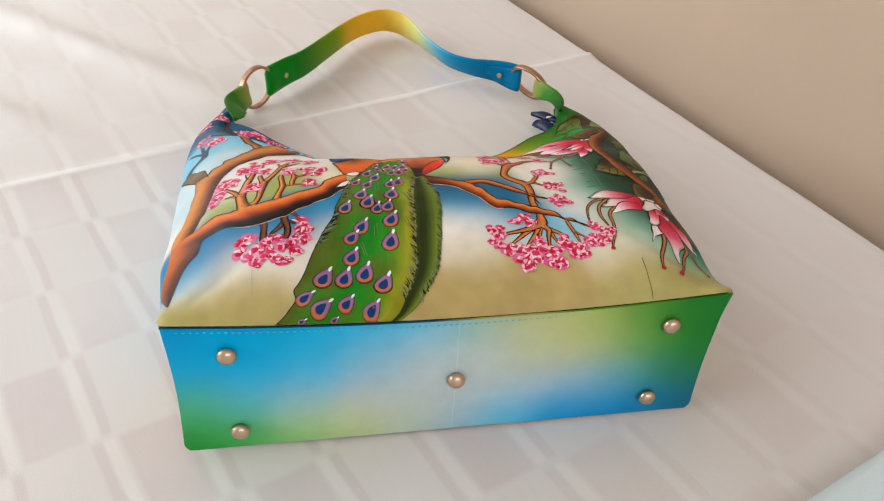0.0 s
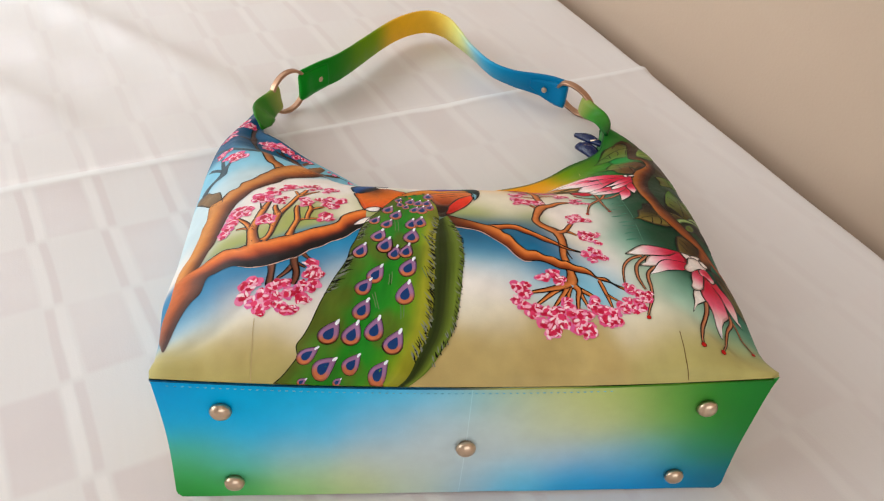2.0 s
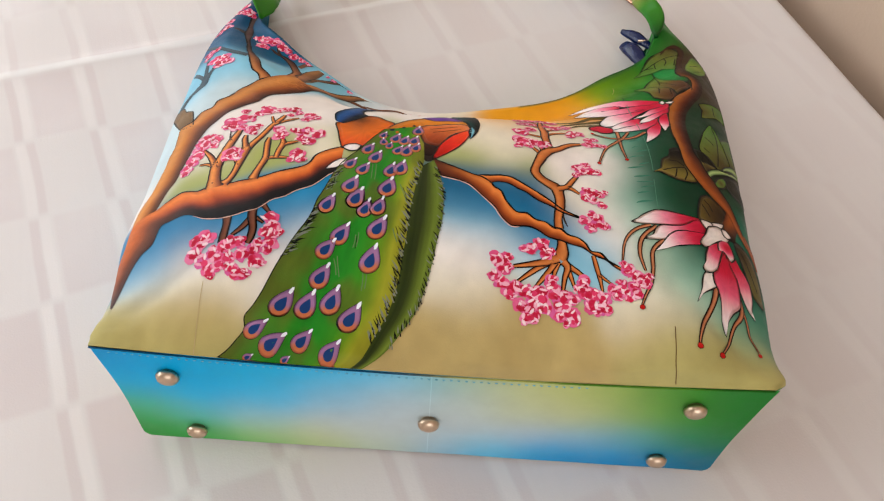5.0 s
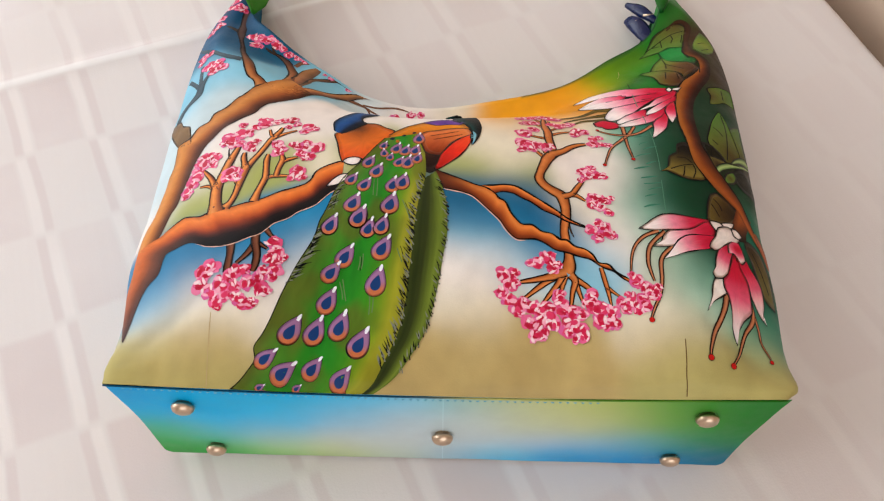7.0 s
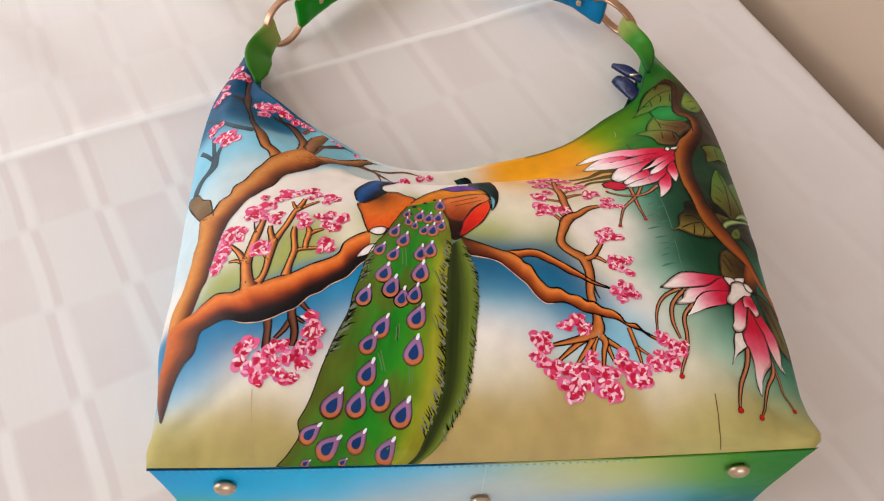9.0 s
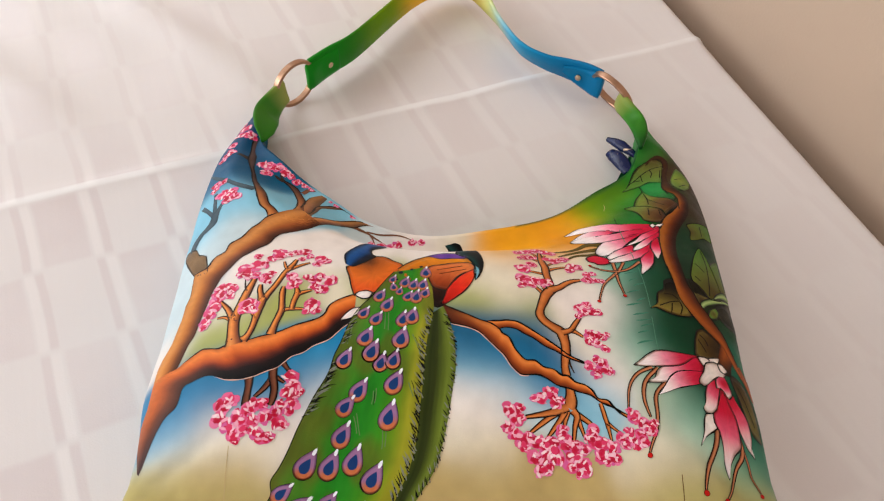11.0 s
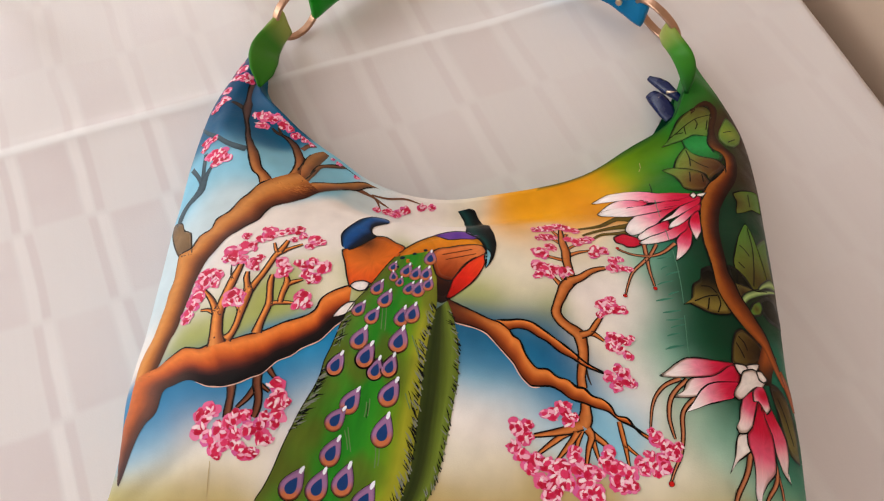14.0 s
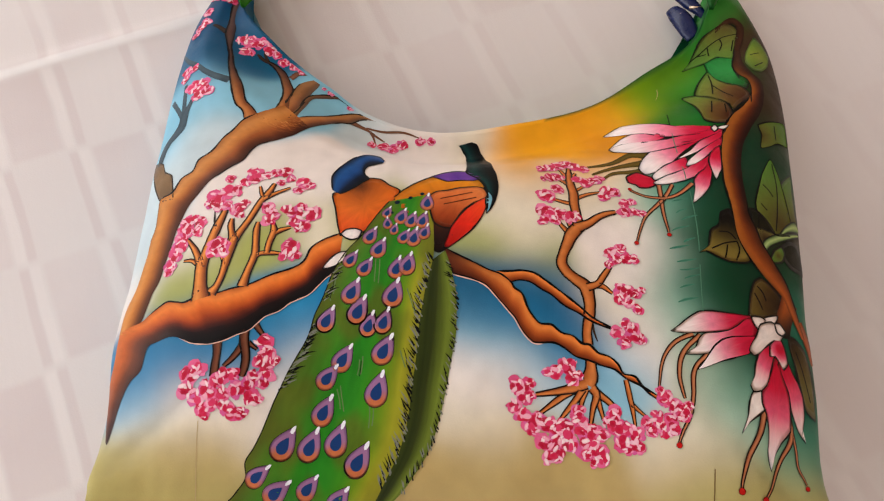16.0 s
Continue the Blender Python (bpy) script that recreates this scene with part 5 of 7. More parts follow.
limb("painted_branch", [(-0.93, 15.77), (-0.37, 15.39), (0.83, 14.79), (1.66, 14.37), (2.36, 14.13), (2.92, 13.68), (3.14, 13.32), (3.55, 13.01), (3.85, 12.2), (4.15, 11.73), (4.52, 11.35), (5.13, 11.32), (5.67, 10.91), (6.28, 10.76), (6.74, 10.37), (7.16, 10.3), (7.59, 9.89), (8.18, 9.71), (8.62, 9.34), (8.9, 8.85), (9.48, 8.73), (9.89, 8.22), (10.66, 7.76)], [(-0.59, 14.56), (-0.31, 14.09), (0.29, 13.91), (0.93, 13.74), (1.56, 13.43), (2.16, 12.79), (2.75, 12.08), (3.15, 11.62), (3.55, 10.93), (4.01, 10.43), (4.34, 10.29), (5.22, 10.34), (5.81, 10.09), (6.4, 9.66), (7.14, 9.46), (7.73, 9.24), (8.46, 9.04), (9.04, 8.59), (9.75, 8.27), (10.17, 7.88), (10.57, 7.59)], ('limb_d', 'limb_r', 'limb_r', 'limb_r'), 3.3, ink=(0, 1), ink_low=(0.02, 1), rim=(0.04, 0.52))
stroke("painted_branch", [(7.17, 11.79, 0.49), (7.23, 12.56, 0.53), (7.16, 13.15, 0.58), (7.03, 13.61, 0.65), (6.48, 14.02, 0.55), (6.02, 14.43, 0.51), (5.76, 14.98, 0.49), (5.91, 15.63, 0.44), (6.16, 16.23, 0.54), (6.43, 16.87, 0.65), (6.9, 17.46, 0.68)], "bark_o", 0.04, 3.1)
stroke("painted_branch", [(6.87, 17.46, 0.56), (6.8, 18.34, 0.46), (6.72, 19.1, 0.46), (6.76, 19.89, 0.48), (6.67, 20.63, 0.43), (6.66, 21.45, 0.31), (6.74, 22.36, 0.15)], "bark_o", 0.04, 3.3)
stroke("painted_twig", [(6.79, 17.37, 0.6), (7.52, 17.75, 0.41), (8.06, 18.2, 0.33), (8.59, 18.49, 0.28), (9.18, 18.66, 0.17)], "bark_o", 0.04, 3.5)
stroke("painted_twig", [(6.69, 21.17, 0.26), (6.4, 21.65, 0.22), (6.13, 22.16, 0.11)], "bark_o", 0.04, 3.1)
stroke("painted_twig", [(6.69, 21.17, 0.2), (7.11, 21.9, 0.12)], "bark_o", 0.04, 3.1)
stroke("painted_twig", [(6.69, 20.53, 0.26), (6.22, 21.01, 0.22), (5.76, 21.34, 0.11)], "bark_o", 0.04, 3.1)
stroke("painted_twig", [(6.85, 20.09, 0.17), (7.27, 20.47, 0.14), (7.96, 20.95, 0.1)], "bark_o", 0.04, 3.1)
stroke("painted_twig", [(6.79, 19.47, 0.26), (7.55, 19.9, 0.18), (8.42, 20.18, 0.1)], "bark_o", 0.04, 3.1)
stroke("painted_twig", [(6.68, 19.05, 0.23), (6.12, 19.19, 0.19), (5.56, 19.37, 0.14)], "bark_o", 0.04, 3.1)
stroke("painted_twig", [(6.3, 16.86, 0.27), (6.03, 17.23, 0.23), (5.78, 17.57, 0.15), (5.61, 18, 0.07)], "bark_o", 0.04, 3.0)
stroke("painted_twig", [(6.61, 17.04, 0.23), (6.37, 17.46, 0.19), (6.2, 17.88, 0.11)], "bark_o", 0.04, 3.0)
stroke("painted_twig", [(6.93, 17.38, 0.19), (6.75, 17.69, 0.16), (6.57, 17.99, 0.08)], "bark_o", 0.04, 3.0)
stroke("painted_twig", [(7.15, 13.55, 0.39), (7.73, 13.79, 0.31), (8.07, 14.28, 0.28), (8.49, 14.9, 0.16)], "bark_o", 0.04, 3.3)
stroke("painted_twig", [(7.53, 13.67, 0.24), (7.97, 13.67, 0.24), (8.51, 13.26, 0.1)], "bark_o", 0.04, 3.2)
# plain shapes above the sweep
petal("painted_shape", [(-7.71, 19.11), (-6.8, 19.46), (-6.2, 20.09), (-5.73, 20.46), (-5.03, 20.4), (-4.45, 19.94), (-4.02, 19.74), (-3.79, 19.52), (-4.01, 18.98), (-4.43, 18.12), (-4.85, 17.37), (-5.43, 16.67), (-5.74, 16.46), (-6.02, 16.65), (-6.57, 16.52), (-6.86, 16.24), (-7.15, 17.09), (-7.39, 18.08)], "body_a", 4.5, (-6.17, 19.86))
limb("painted_shape", [(-7.82, 19.41), (-8.02, 20.33), (-7.97, 20.84), (-7.67, 21.48), (-7.14, 22.4), (-6.68, 22.81), (-6.24, 23.26), (-5.62, 23.24), (-5.07, 22.36)], [(-7.33, 19.13), (-6.74, 19.51), (-6.13, 20.09), (-5.73, 20.46), (-6.02, 20.75), (-6.16, 21.17), (-6.02, 21.59), (-5.63, 21.87), (-5.1, 22.12)], ('indigo_m', 'indigo_m'), 5.2, ink=(0, 1), ink_low=(0, 1))
petal("painted_shape", [(-6.81, 16.32), (-6.57, 16.56), (-6.09, 16.64), (-5.74, 16.5), (-5.89, 16.09), (-6.28, 16), (-6.62, 16.14)], "chalk", 5.5)
petal("painted_shape", [(-7.58, 14.06), (-7.29, 14.57), (-6.87, 15.02), (-6.43, 15.12), (-6.56, 14.6), (-7.02, 14.23)], "chalk", 5)
petal("painted_shape", [(-4.3, 18.54), (-3.71, 19.39), (-2.92, 20.14), (-2.03, 20.77), (-1.07, 21.15), (0.16, 21.15), (1.04, 20.64), (1.46, 19.87), (1.46, 19.23), (0.74, 18.51), (0.09, 17.78), (-0.34, 16.97), (-0.56, 16.19), (-0.8, 15.63), (-1.17, 15.4), (-1.57, 15.59), (-2.29, 16.3), (-3, 17.06), (-3.9, 17.83)], "body_b", 4.5, (-1.28, 15.68))
petal("painted_shape", [(-1.79, 18.25), (-1.89, 19.23), (-1.47, 19.62), (-0.83, 19.74), (-0.15, 19.96), (0.7, 20.09), (1.25, 20.01), (1.49, 19.54), (1.33, 19.18), (0.73, 18.9), (0.17, 18.37), (-0.17, 17.82), (-0.5, 17.05), (-1, 17.06), (-1.51, 17.36)], "wing", 5.2, (-0.85, 16.75))
petal("painted_shape", [(1.5, 19.23), (1.41, 18.36), (1.09, 17.61), (0.61, 16.89), (-0.02, 16.22), (-0.61, 15.71), (-0.87, 15.74), (-0.67, 16.38), (-0.5, 17.05), (-0.07, 17.78), (0.4, 18.42), (1, 18.95)], "scarlet", 5.6, (1.47, 18.87))
limb("painted_shape", [(-0.38, 26.18), (-0.04, 25.71), (0.23, 24.91), (0.28, 22.05), (0.26, 21.38), (0.97, 20.85), (1.32, 20.35), (1.53, 19.68), (1.57, 19.05), (1.51, 18.16)], [(0.51, 26.47), (0.92, 26.26), (1.15, 25.64), (1.51, 24.72), (1.86, 22.07), (2.09, 21.22), (2.18, 20.18), (2.04, 19.24), (1.84, 18.63), (1.57, 18.12)], ('indigo_n', 'indigo_n'), 5.8, ink=(0, 1), ink_low=(0, 1))
petal("painted_shape", [(1.6, 19.69), (1.8, 19.41), (1.83, 19.06), (1.67, 18.37), (1.51, 18.16), (1.5, 19.09)], "ice", 6.2)
petal("painted_shape", [(-1.84, 20.95), (-1.08, 21.32), (-0.31, 21.48), (0.51, 21.39), (1.11, 20.96), (0.69, 20.68), (-0.18, 20.7), (-0.87, 20.57), (-1.4, 20.76)], "violet", 5.8)
for item in ((-1.27, 19.08, 0.64, 19.66), (-1.05, 18.66, 0.89, 19.26),):
    bar(*item)
band_between("painted_sweep", [(-1.46, 14.88), (-1.73, 13.48), (-1.85, 12.47), (-2, 10.88), (-2.05, 9.65), (-2.09, 8.76), (-2.2, 7.87), (-2.24, 7.01), (-2.35, 5.86), (-2.52, 5), (-2.77, 4.15), (-3.16, 3.3), (-3.7, 2.12), (-4.03, 1.61), (-4.55, 1.2)], [(-0.79, 15.45), (-0.53, 14.74), (-0.3, 13.89), (-0.07, 12.89), (0.01, 11.59), (-0, 10.34), (-0.19, 9.14), (-0.3, 8.25), (-0.53, 6.8), (-0.78, 5.65), (-1.03, 4.79), (-1.43, 3.94), (-2.34, 2.55), (-3.07, 1.77), (-3.92, 1.2)], "sweep_dark", 4.8)
band_between("painted_sweep", [(-4.32, 18.7), (-4.83, 17.85), (-5.3, 16.95), (-5.7, 16.17), (-6.27, 15.42), (-6.69, 14.67), (-7.03, 13.78), (-7.23, 12.91), (-7.44, 12.06), (-7.72, 11.25), (-7.87, 10.37), (-8.1, 9.68), (-8.47, 8.91), (-8.84, 8.09), (-9.16, 7.26), (-9.44, 6.52), (-9.67, 5.8), (-9.92, 5.08), (-10.29, 4.22), (-10.66, 3.5), (-10.55, 2.75), (-10.97, 2.07), (-11.4, 1.58), (-11.81, 1.2)], [(-1.84, 19.41), (-1.64, 17.92), (-1.46, 15.96), (-1.46, 14.88), (-1.73, 13.48), (-1.85, 12.47), (-2, 10.88), (-2.05, 9.65), (-2.09, 8.76), (-2.2, 7.87), (-2.24, 7.01), (-2.35, 5.86), (-2.52, 5), (-2.77, 4.15), (-3.16, 3.3), (-3.7, 2.12), (-4.03, 1.61), (-4.55, 1.2)], "sweep", 5)
thin("painted_line", [(-4.32, 18.7), (-4.83, 17.85), (-5.3, 16.95), (-5.7, 16.17), (-6.27, 15.42), (-6.69, 14.67), (-7.03, 13.78), (-7.23, 12.91), (-7.44, 12.06), (-7.72, 11.25), (-7.87, 10.37), (-8.1, 9.68), (-8.47, 8.91), (-8.84, 8.09), (-9.16, 7.26), (-9.44, 6.52), (-9.67, 5.8), (-9.92, 5.08), (-10.29, 4.22), (-10.66, 3.5), (-10.55, 2.75), (-10.97, 2.07), (-11.4, 1.58), (-11.81, 1.2)], 0.06, INK, 5.6)
# hairs along the sweep
fringe([(-1.52, 14.81), (-1.76, 13.48), (-1.88, 12.47), (-1.97, 10.88), (-2.02, 9.65), (-2.09, 8.76), (-2.2, 7.87), (-2.24, 7.01), (-2.35, 5.86), (-2.52, 5), (-2.77, 4.15), (-3.16, 3.3), (-3.56, 2.45)], 70, 13, -1)
fringe([(-0.49, 14.57), (-0.26, 13.72), (-0.01, 12.89), (0.04, 11.59), (-0, 10.34), (-0.16, 9.14), (-0.27, 8.25), (-0.51, 6.8), (-0.75, 5.65), (-1, 4.8), (-1.43, 3.94), (-1.95, 3.08), (-2.36, 2.36)], 46, 9, -1)
fringe([(-6.87, 14.03), (-7.09, 13.26), (-7.3, 12.23)], 9, 12, 1)
fringe([(-7.73, 10.78), (-7.89, 10), (-8.32, 8.92), (-8.77, 8.01), (-9.13, 7.26)], 26, 12, 1)
thin("painted_hair", [(-4.69, 14.82), (-4.66, 14.22), (-4.64, 13.35)], 0.06, dye(122, 144, 100), 6)
thin("painted_hair", [(-4.46, 14.76), (-4.42, 14.05), (-4.41, 13.26)], 0.06, dye(122, 144, 100), 6)
thin("painted_hair", [(-6.01, 7.61), (-5.91, 7.09), (-5.73, 6.29)], 0.06, dye(122, 144, 100), 6)
thin("painted_hair", [(-6.18, 7.43), (-6.02, 6.91), (-5.92, 6.39)], 0.06, dye(122, 144, 100), 6)
thin("painted_hair", [(-4.41, 6.77), (-4.34, 6.2), (-4.35, 5.49)], 0.06, dye(122, 144, 100), 6)
thin("painted_hair", [(-4.16, 6.64), (-4.15, 6.12), (-4.18, 5.61)], 0.06, dye(122, 144, 100), 6)
thin("painted_hair", [(-2.79, 13.03), (-2.56, 12.44), (-2.26, 11.62)], 0.06, dye(122, 144, 100), 6)
thin("painted_hair", [(-2.92, 9.55), (-2.78, 9.14), (-2.6, 8.68)], 0.06, dye(122, 144, 100), 6)
thin("painted_hair", [(-4.9, 9.17), (-4.9, 8.7), (-4.96, 8.23)], 0.06, dye(122, 144, 100), 6)
thin("painted_hair", [(-5.07, 8.99), (-5.07, 8.58), (-5.14, 8.17)], 0.06, dye(122, 144, 100), 6)
thin("painted_hair", [(-6.77, 13.69), (-6.82, 13.1), (-6.81, 12.52)], 0.06, dye(122, 144, 100), 6)
thin("painted_hair", [(-6.94, 13.09), (-6.97, 12.58), (-6.94, 12.11)], 0.06, dye(122, 144, 100), 6)
thin("painted_hair", [(-7.81, 10.13), (-7.91, 9.63), (-8.1, 9.02)], 0.06, dye(122, 144, 100), 6)
thin("painted_hair", [(-7.97, 9.93), (-8.07, 9.39), (-8.31, 8.77)], 0.06, dye(122, 144, 100), 6)
thin("painted_hair", [(-8.18, 9.32), (-8.37, 8.77), (-8.56, 8.29)], 0.06, dye(122, 144, 100), 6)
thin("painted_hair", [(-8.37, 8.77), (-8.56, 8.29), (-8.73, 7.81)], 0.06, dye(122, 144, 100), 6)
thin("painted_hair", [(-2.59, 12.77), (-2.36, 12.12), (-2.23, 11.62)], 0.04, INK, 6.4)
thin("painted_hair", [(-2.75, 9.68), (-2.6, 9.27), (-2.52, 8.8)], 0.04, INK, 6.4)
thin("painted_hair", [(-4.98, 8.94), (-4.98, 8.5), (-5.01, 8.11)], 0.04, INK, 6.4)
thin("painted_hair", [(-6.88, 13.54), (-6.92, 12.92), (-6.96, 12.25)], 0.04, INK, 6.4)
thin("painted_hair", [(-7.89, 10), (-8.06, 9.33), (-8.25, 8.78)], 0.04, INK, 6.4)
thin("painted_hair", [(-8.4, 8.47), (-8.55, 8.11), (-8.69, 7.69)], 0.04, INK, 6.4)
# flowers
petal("painted_petal", [(11.61, 11.29), (12.03, 11.62), (12.53, 12.03), (13.21, 12.44), (13.93, 12.53), (14.85, 12.52), (15.71, 12.52), (16.34, 12.5), (15.77, 12.23), (15.27, 11.86), (14.73, 11.58), (13.88, 11.41), (13.08, 11.31), (12.3, 11.23)], "petal_l", 7, (15.91, 12.25))
petal("painted_petal", [(12.26, 10.09), (12.85, 10.49), (13.04, 10.91), (13.39, 11.24), (14.55, 11.53), (15.27, 11.86), (15.85, 12.31), (16.34, 12.47), (16.58, 11.95), (16.45, 11.46), (15.72, 11.28), (14.66, 11.1), (14.03, 10.73), (13.53, 10.23), (12.96, 10.1)], "petal_l", 6.4, (16.31, 11.76))
petal("painted_petal", [(12.86, 9.28), (13.53, 9.53), (14.34, 9.89), (15.2, 10.15), (15.86, 10.38), (16.08, 10.88), (16.44, 11.36), (15.01, 11.17), (14.38, 10.95), (13.88, 10.56), (13.45, 10.01), (13.07, 9.51)], "petal_l", 7, (16.1, 11))
petal("painted_petal", [(18.21, 10.73), (18.35, 10.1), (18.55, 9.5), (18.84, 8.92), (19.01, 8.32), (18.97, 7.27), (18.72, 6.36), (18.92, 5.94), (18.44, 6.48), (18.16, 7.33), (17.93, 8.35), (17.68, 9.09), (17.63, 9.86)], "petal_d", 6.4, (18.02, 10.22))
petal("painted_petal", [(17.55, 10.38), (17.74, 10.03), (17.74, 9.4), (17.89, 8.8), (18, 8.36), (17.98, 7.46), (17.85, 6.43), (17.19, 5.81), (16.78, 5.22), (16.58, 4.38), (16.36, 5.33), (16.49, 6.47), (16.49, 7.19), (16.33, 7.76), (16.39, 8.36), (16.81, 8.85), (17.12, 9.64)], "petal_d", 7, (17.48, 9.84))
petal("painted_petal", [(16.45, 10.35), (16.78, 10.77), (17.54, 11.25), (17.83, 11.16), (17.46, 10.47), (17.08, 9.64), (16.74, 8.84), (16.33, 8.44), (15.88, 8.37), (15.75, 8.69), (16.02, 9.14), (16.17, 9.7)], "petal_d", 7.6, (17.65, 11.01))
petal("painted_petal", [(17.35, 11.03), (17.63, 11.29), (18.07, 11.36), (18.25, 10.89), (18.27, 10.09), (17.92, 9.73), (17.7, 10.18), (17.52, 10.41), (17.22, 10.37)], "petal_d", 7.9, (17.97, 10.86))
petal("painted_petal", [(16.33, 8.44), (16.5, 7.92), (16.43, 7.48), (15.97, 7.15), (15.41, 6.73), (14.98, 6.17), (15.39, 7.1), (15.6, 7.85), (15.79, 8.22)], "chalk", 6)
petal("painted_petal", [(16.82, 12.04), (17.51, 12.31), (18, 12.15), (18.35, 11.82), (18.07, 11.36), (17.63, 11.33), (17.12, 11), (16.59, 10.52), (16.2, 10.32), (15.95, 10.55), (16.13, 10.94), (16.51, 11.4)], "chalk", 8.2)
petal("painted_petal", [(16.34, 12.47), (16.97, 12.49), (17.23, 12.27), (16.68, 11.87), (16.46, 12.09)], "chalk", 7.6)
petal("painted_petal", [(17.2, 12.52), (18.07, 12.76), (17.84, 12.36), (17.31, 12.24)], "chalk", 7.6)
petal("painted_petal", [(17.86, 12.26), (18.18, 12.28), (18.48, 11.9), (18.25, 11.7), (17.95, 11.82)], "chalk", 8.6)
petal("painted_petal", [(12.73, 24.97), (13.67, 25.4), (14.58, 25.61), (15.21, 25.71), (14.16, 25.09), (13.24, 24.84)], "leaf_k", 5)
petal("painted_petal", [(12.77, 22.21), (13.92, 23.72), (15.2, 24.89), (14.75, 23.87), (13.78, 22.97)], "leaf_k", 5)
petal("painted_petal", [(9.82, 26.47), (10.97, 27.32), (12, 27.24), (12.93, 26.86), (14.14, 26.24), (16.15, 26.27), (17.25, 26.18), (15.87, 25.68), (14.56, 25.46), (13.31, 25.38), (12.05, 25.94), (10.92, 26.2)], "petal_l", 7, (16.36, 25.99))
petal("painted_petal", [(9.8, 24.65), (10.63, 25.62), (11.21, 25.98), (11.91, 26.07), (12.68, 25.74), (13.31, 25.38), (12.75, 25.07), (11.53, 25.02), (10.68, 25.06)], "petal_l", 6.4, (14.03, 25.48))
petal("painted_petal", [(11.24, 22.5), (11.59, 23.31), (12.24, 24.07), (13.38, 24.62), (14.66, 24.88), (15.79, 25.2), (14.98, 24.68), (13.92, 23.72), (13.04, 22.72), (12.25, 22.22), (11.51, 21.95)], "petal_l", 7.2, (15.2, 24.89))
petal("painted_petal", [(9.8, 24.65), (10.68, 25.06), (11.87, 25.02), (13.28, 25.09), (14.56, 25.46), (16.09, 25.88), (17.24, 26.13), (16.97, 25.63), (15.78, 25.1), (13.88, 24.49), (12.06, 24.03), (11.01, 24.05), (10, 24.23)], "petal_l", 7.6, (15.84, 25.49))
petal("painted_petal", [(13.79, 23.37), (14.68, 24.07), (15.38, 24.89), (16.39, 25.51), (17.13, 25.93), (16.83, 25.29), (16.05, 24.61), (15.22, 24.08), (14.5, 23.67)], "petal_l", 7.8, (16.76, 25.53))
petal("painted_petal", [(11.88, 21.19), (12.68, 21.75), (13.65, 22.32), (14.42, 22.72), (15.22, 23.22), (15.72, 23.89), (15.68, 23.24), (15.24, 22.48), (14.59, 21.89), (13.82, 21.48), (12.91, 21.17), (12.2, 21.05)], "petal_l", 7, (15.47, 23.23))
petal("painted_petal", [(11.94, 21.85), (12.67, 22.57), (13.45, 23.07), (14.22, 23.47), (14.23, 22.62), (13.46, 22.21), (12.7, 21.85), (12, 21.44)], "petal_l", 7.4, (14.42, 23.22))
petal("painted_petal", [(13.96, 19.64), (14.29, 20.77), (14.41, 21.49), (14.81, 22.08), (15.33, 22.58), (15.81, 23.49), (15.61, 22.26), (15.21, 21.05), (14.7, 20.33)], "petal_d", 7.4, (15.57, 22.74))
petal("painted_petal", [(14.18, 22.72), (14.42, 23.22), (15.2, 23.97), (16.15, 24.77), (16.91, 25.29), (16.7, 24.64), (16.01, 24.1), (15.45, 23.48), (14.82, 22.97)], "petal_l", 8.2, (16.6, 24.84))
petal("painted_petal", [(15.76, 21.65), (15.66, 22.5), (15.68, 23.24), (15.99, 24), (16.57, 24.53), (16.45, 23.52), (16.26, 22.53), (16.04, 22.13)], "petal_d", 8.2, (16.33, 23.91))
petal("painted_petal", [(10.3, 21.61), (10.63, 21.88), (11.01, 22.06), (11.39, 21.85), (11.95, 21.54), (11.93, 21.04), (11.47, 20.78), (10.95, 20.77), (10.75, 21.01), (10.36, 21.15)], "crimson", 6.4)
petal("painted_petal", [(16.38, 26.09), (16.61, 26.34), (16.75, 26.11), (16.52, 25.85)], "chalk", 8.6)
petal("painted_petal", [(16.79, 26.11), (17, 26.27), (17.51, 26.4), (17.19, 26.08)], "chalk", 8.4)
stroke("painted_stem", [(12.73, 11.2, 0.21), (11.8, 10.74, 0.17), (11.2, 10.09, 0.13), (10.88, 9.32, 0.09), (10.7, 8.2, 0.04)], "stem", 0.04, 5.4)
stroke("painted_stem", [(13.13, 11.16, 0.22), (12.39, 10.49, 0.2), (11.96, 9.83, 0.21), (11.8, 8.92, 0.17), (11.9, 8.19, 0.12), (12.02, 7.71, 0.06)], "stem", 0.04, 5.4)
stroke("painted_stem", [(13.46, 10.13, 0.22), (12.86, 9.58, 0.2), (12.56, 8.97, 0.21), (12.48, 7.94, 0.17), (12.26, 6.92, 0.14), (11.85, 6.06, 0.09), (11.62, 5.49, 0.05)], "stem", 0.04, 5.4)
stroke("painted_stem", [(16.44, 7.57, 0.33), (16.04, 6.43, 0.27), (15.61, 5.57, 0.23), (15.09, 4.7, 0.19), (14.76, 3.87, 0.1), (14.66, 3.44, 0.06)], "stem", 0.04, 5.4)
stroke("painted_stem", [(17.9, 8.65, 0.2), (17.89, 7.31, 0.22), (17.95, 6.3, 0.25), (17.71, 5.7, 0.25), (17.11, 4.96, 0.16), (16.69, 3.97, 0.11), (15.98, 3.01, 0.06)], "stem", 0.04, 5.4)
stroke("painted_stem", [(18.03, 6.3, 0.13), (18.14, 5.45, 0.13), (18.17, 4.6, 0.1), (18.45, 4.05, 0.08), (18.61, 3.73, 0.05)], "stem", 0.04, 5.4)
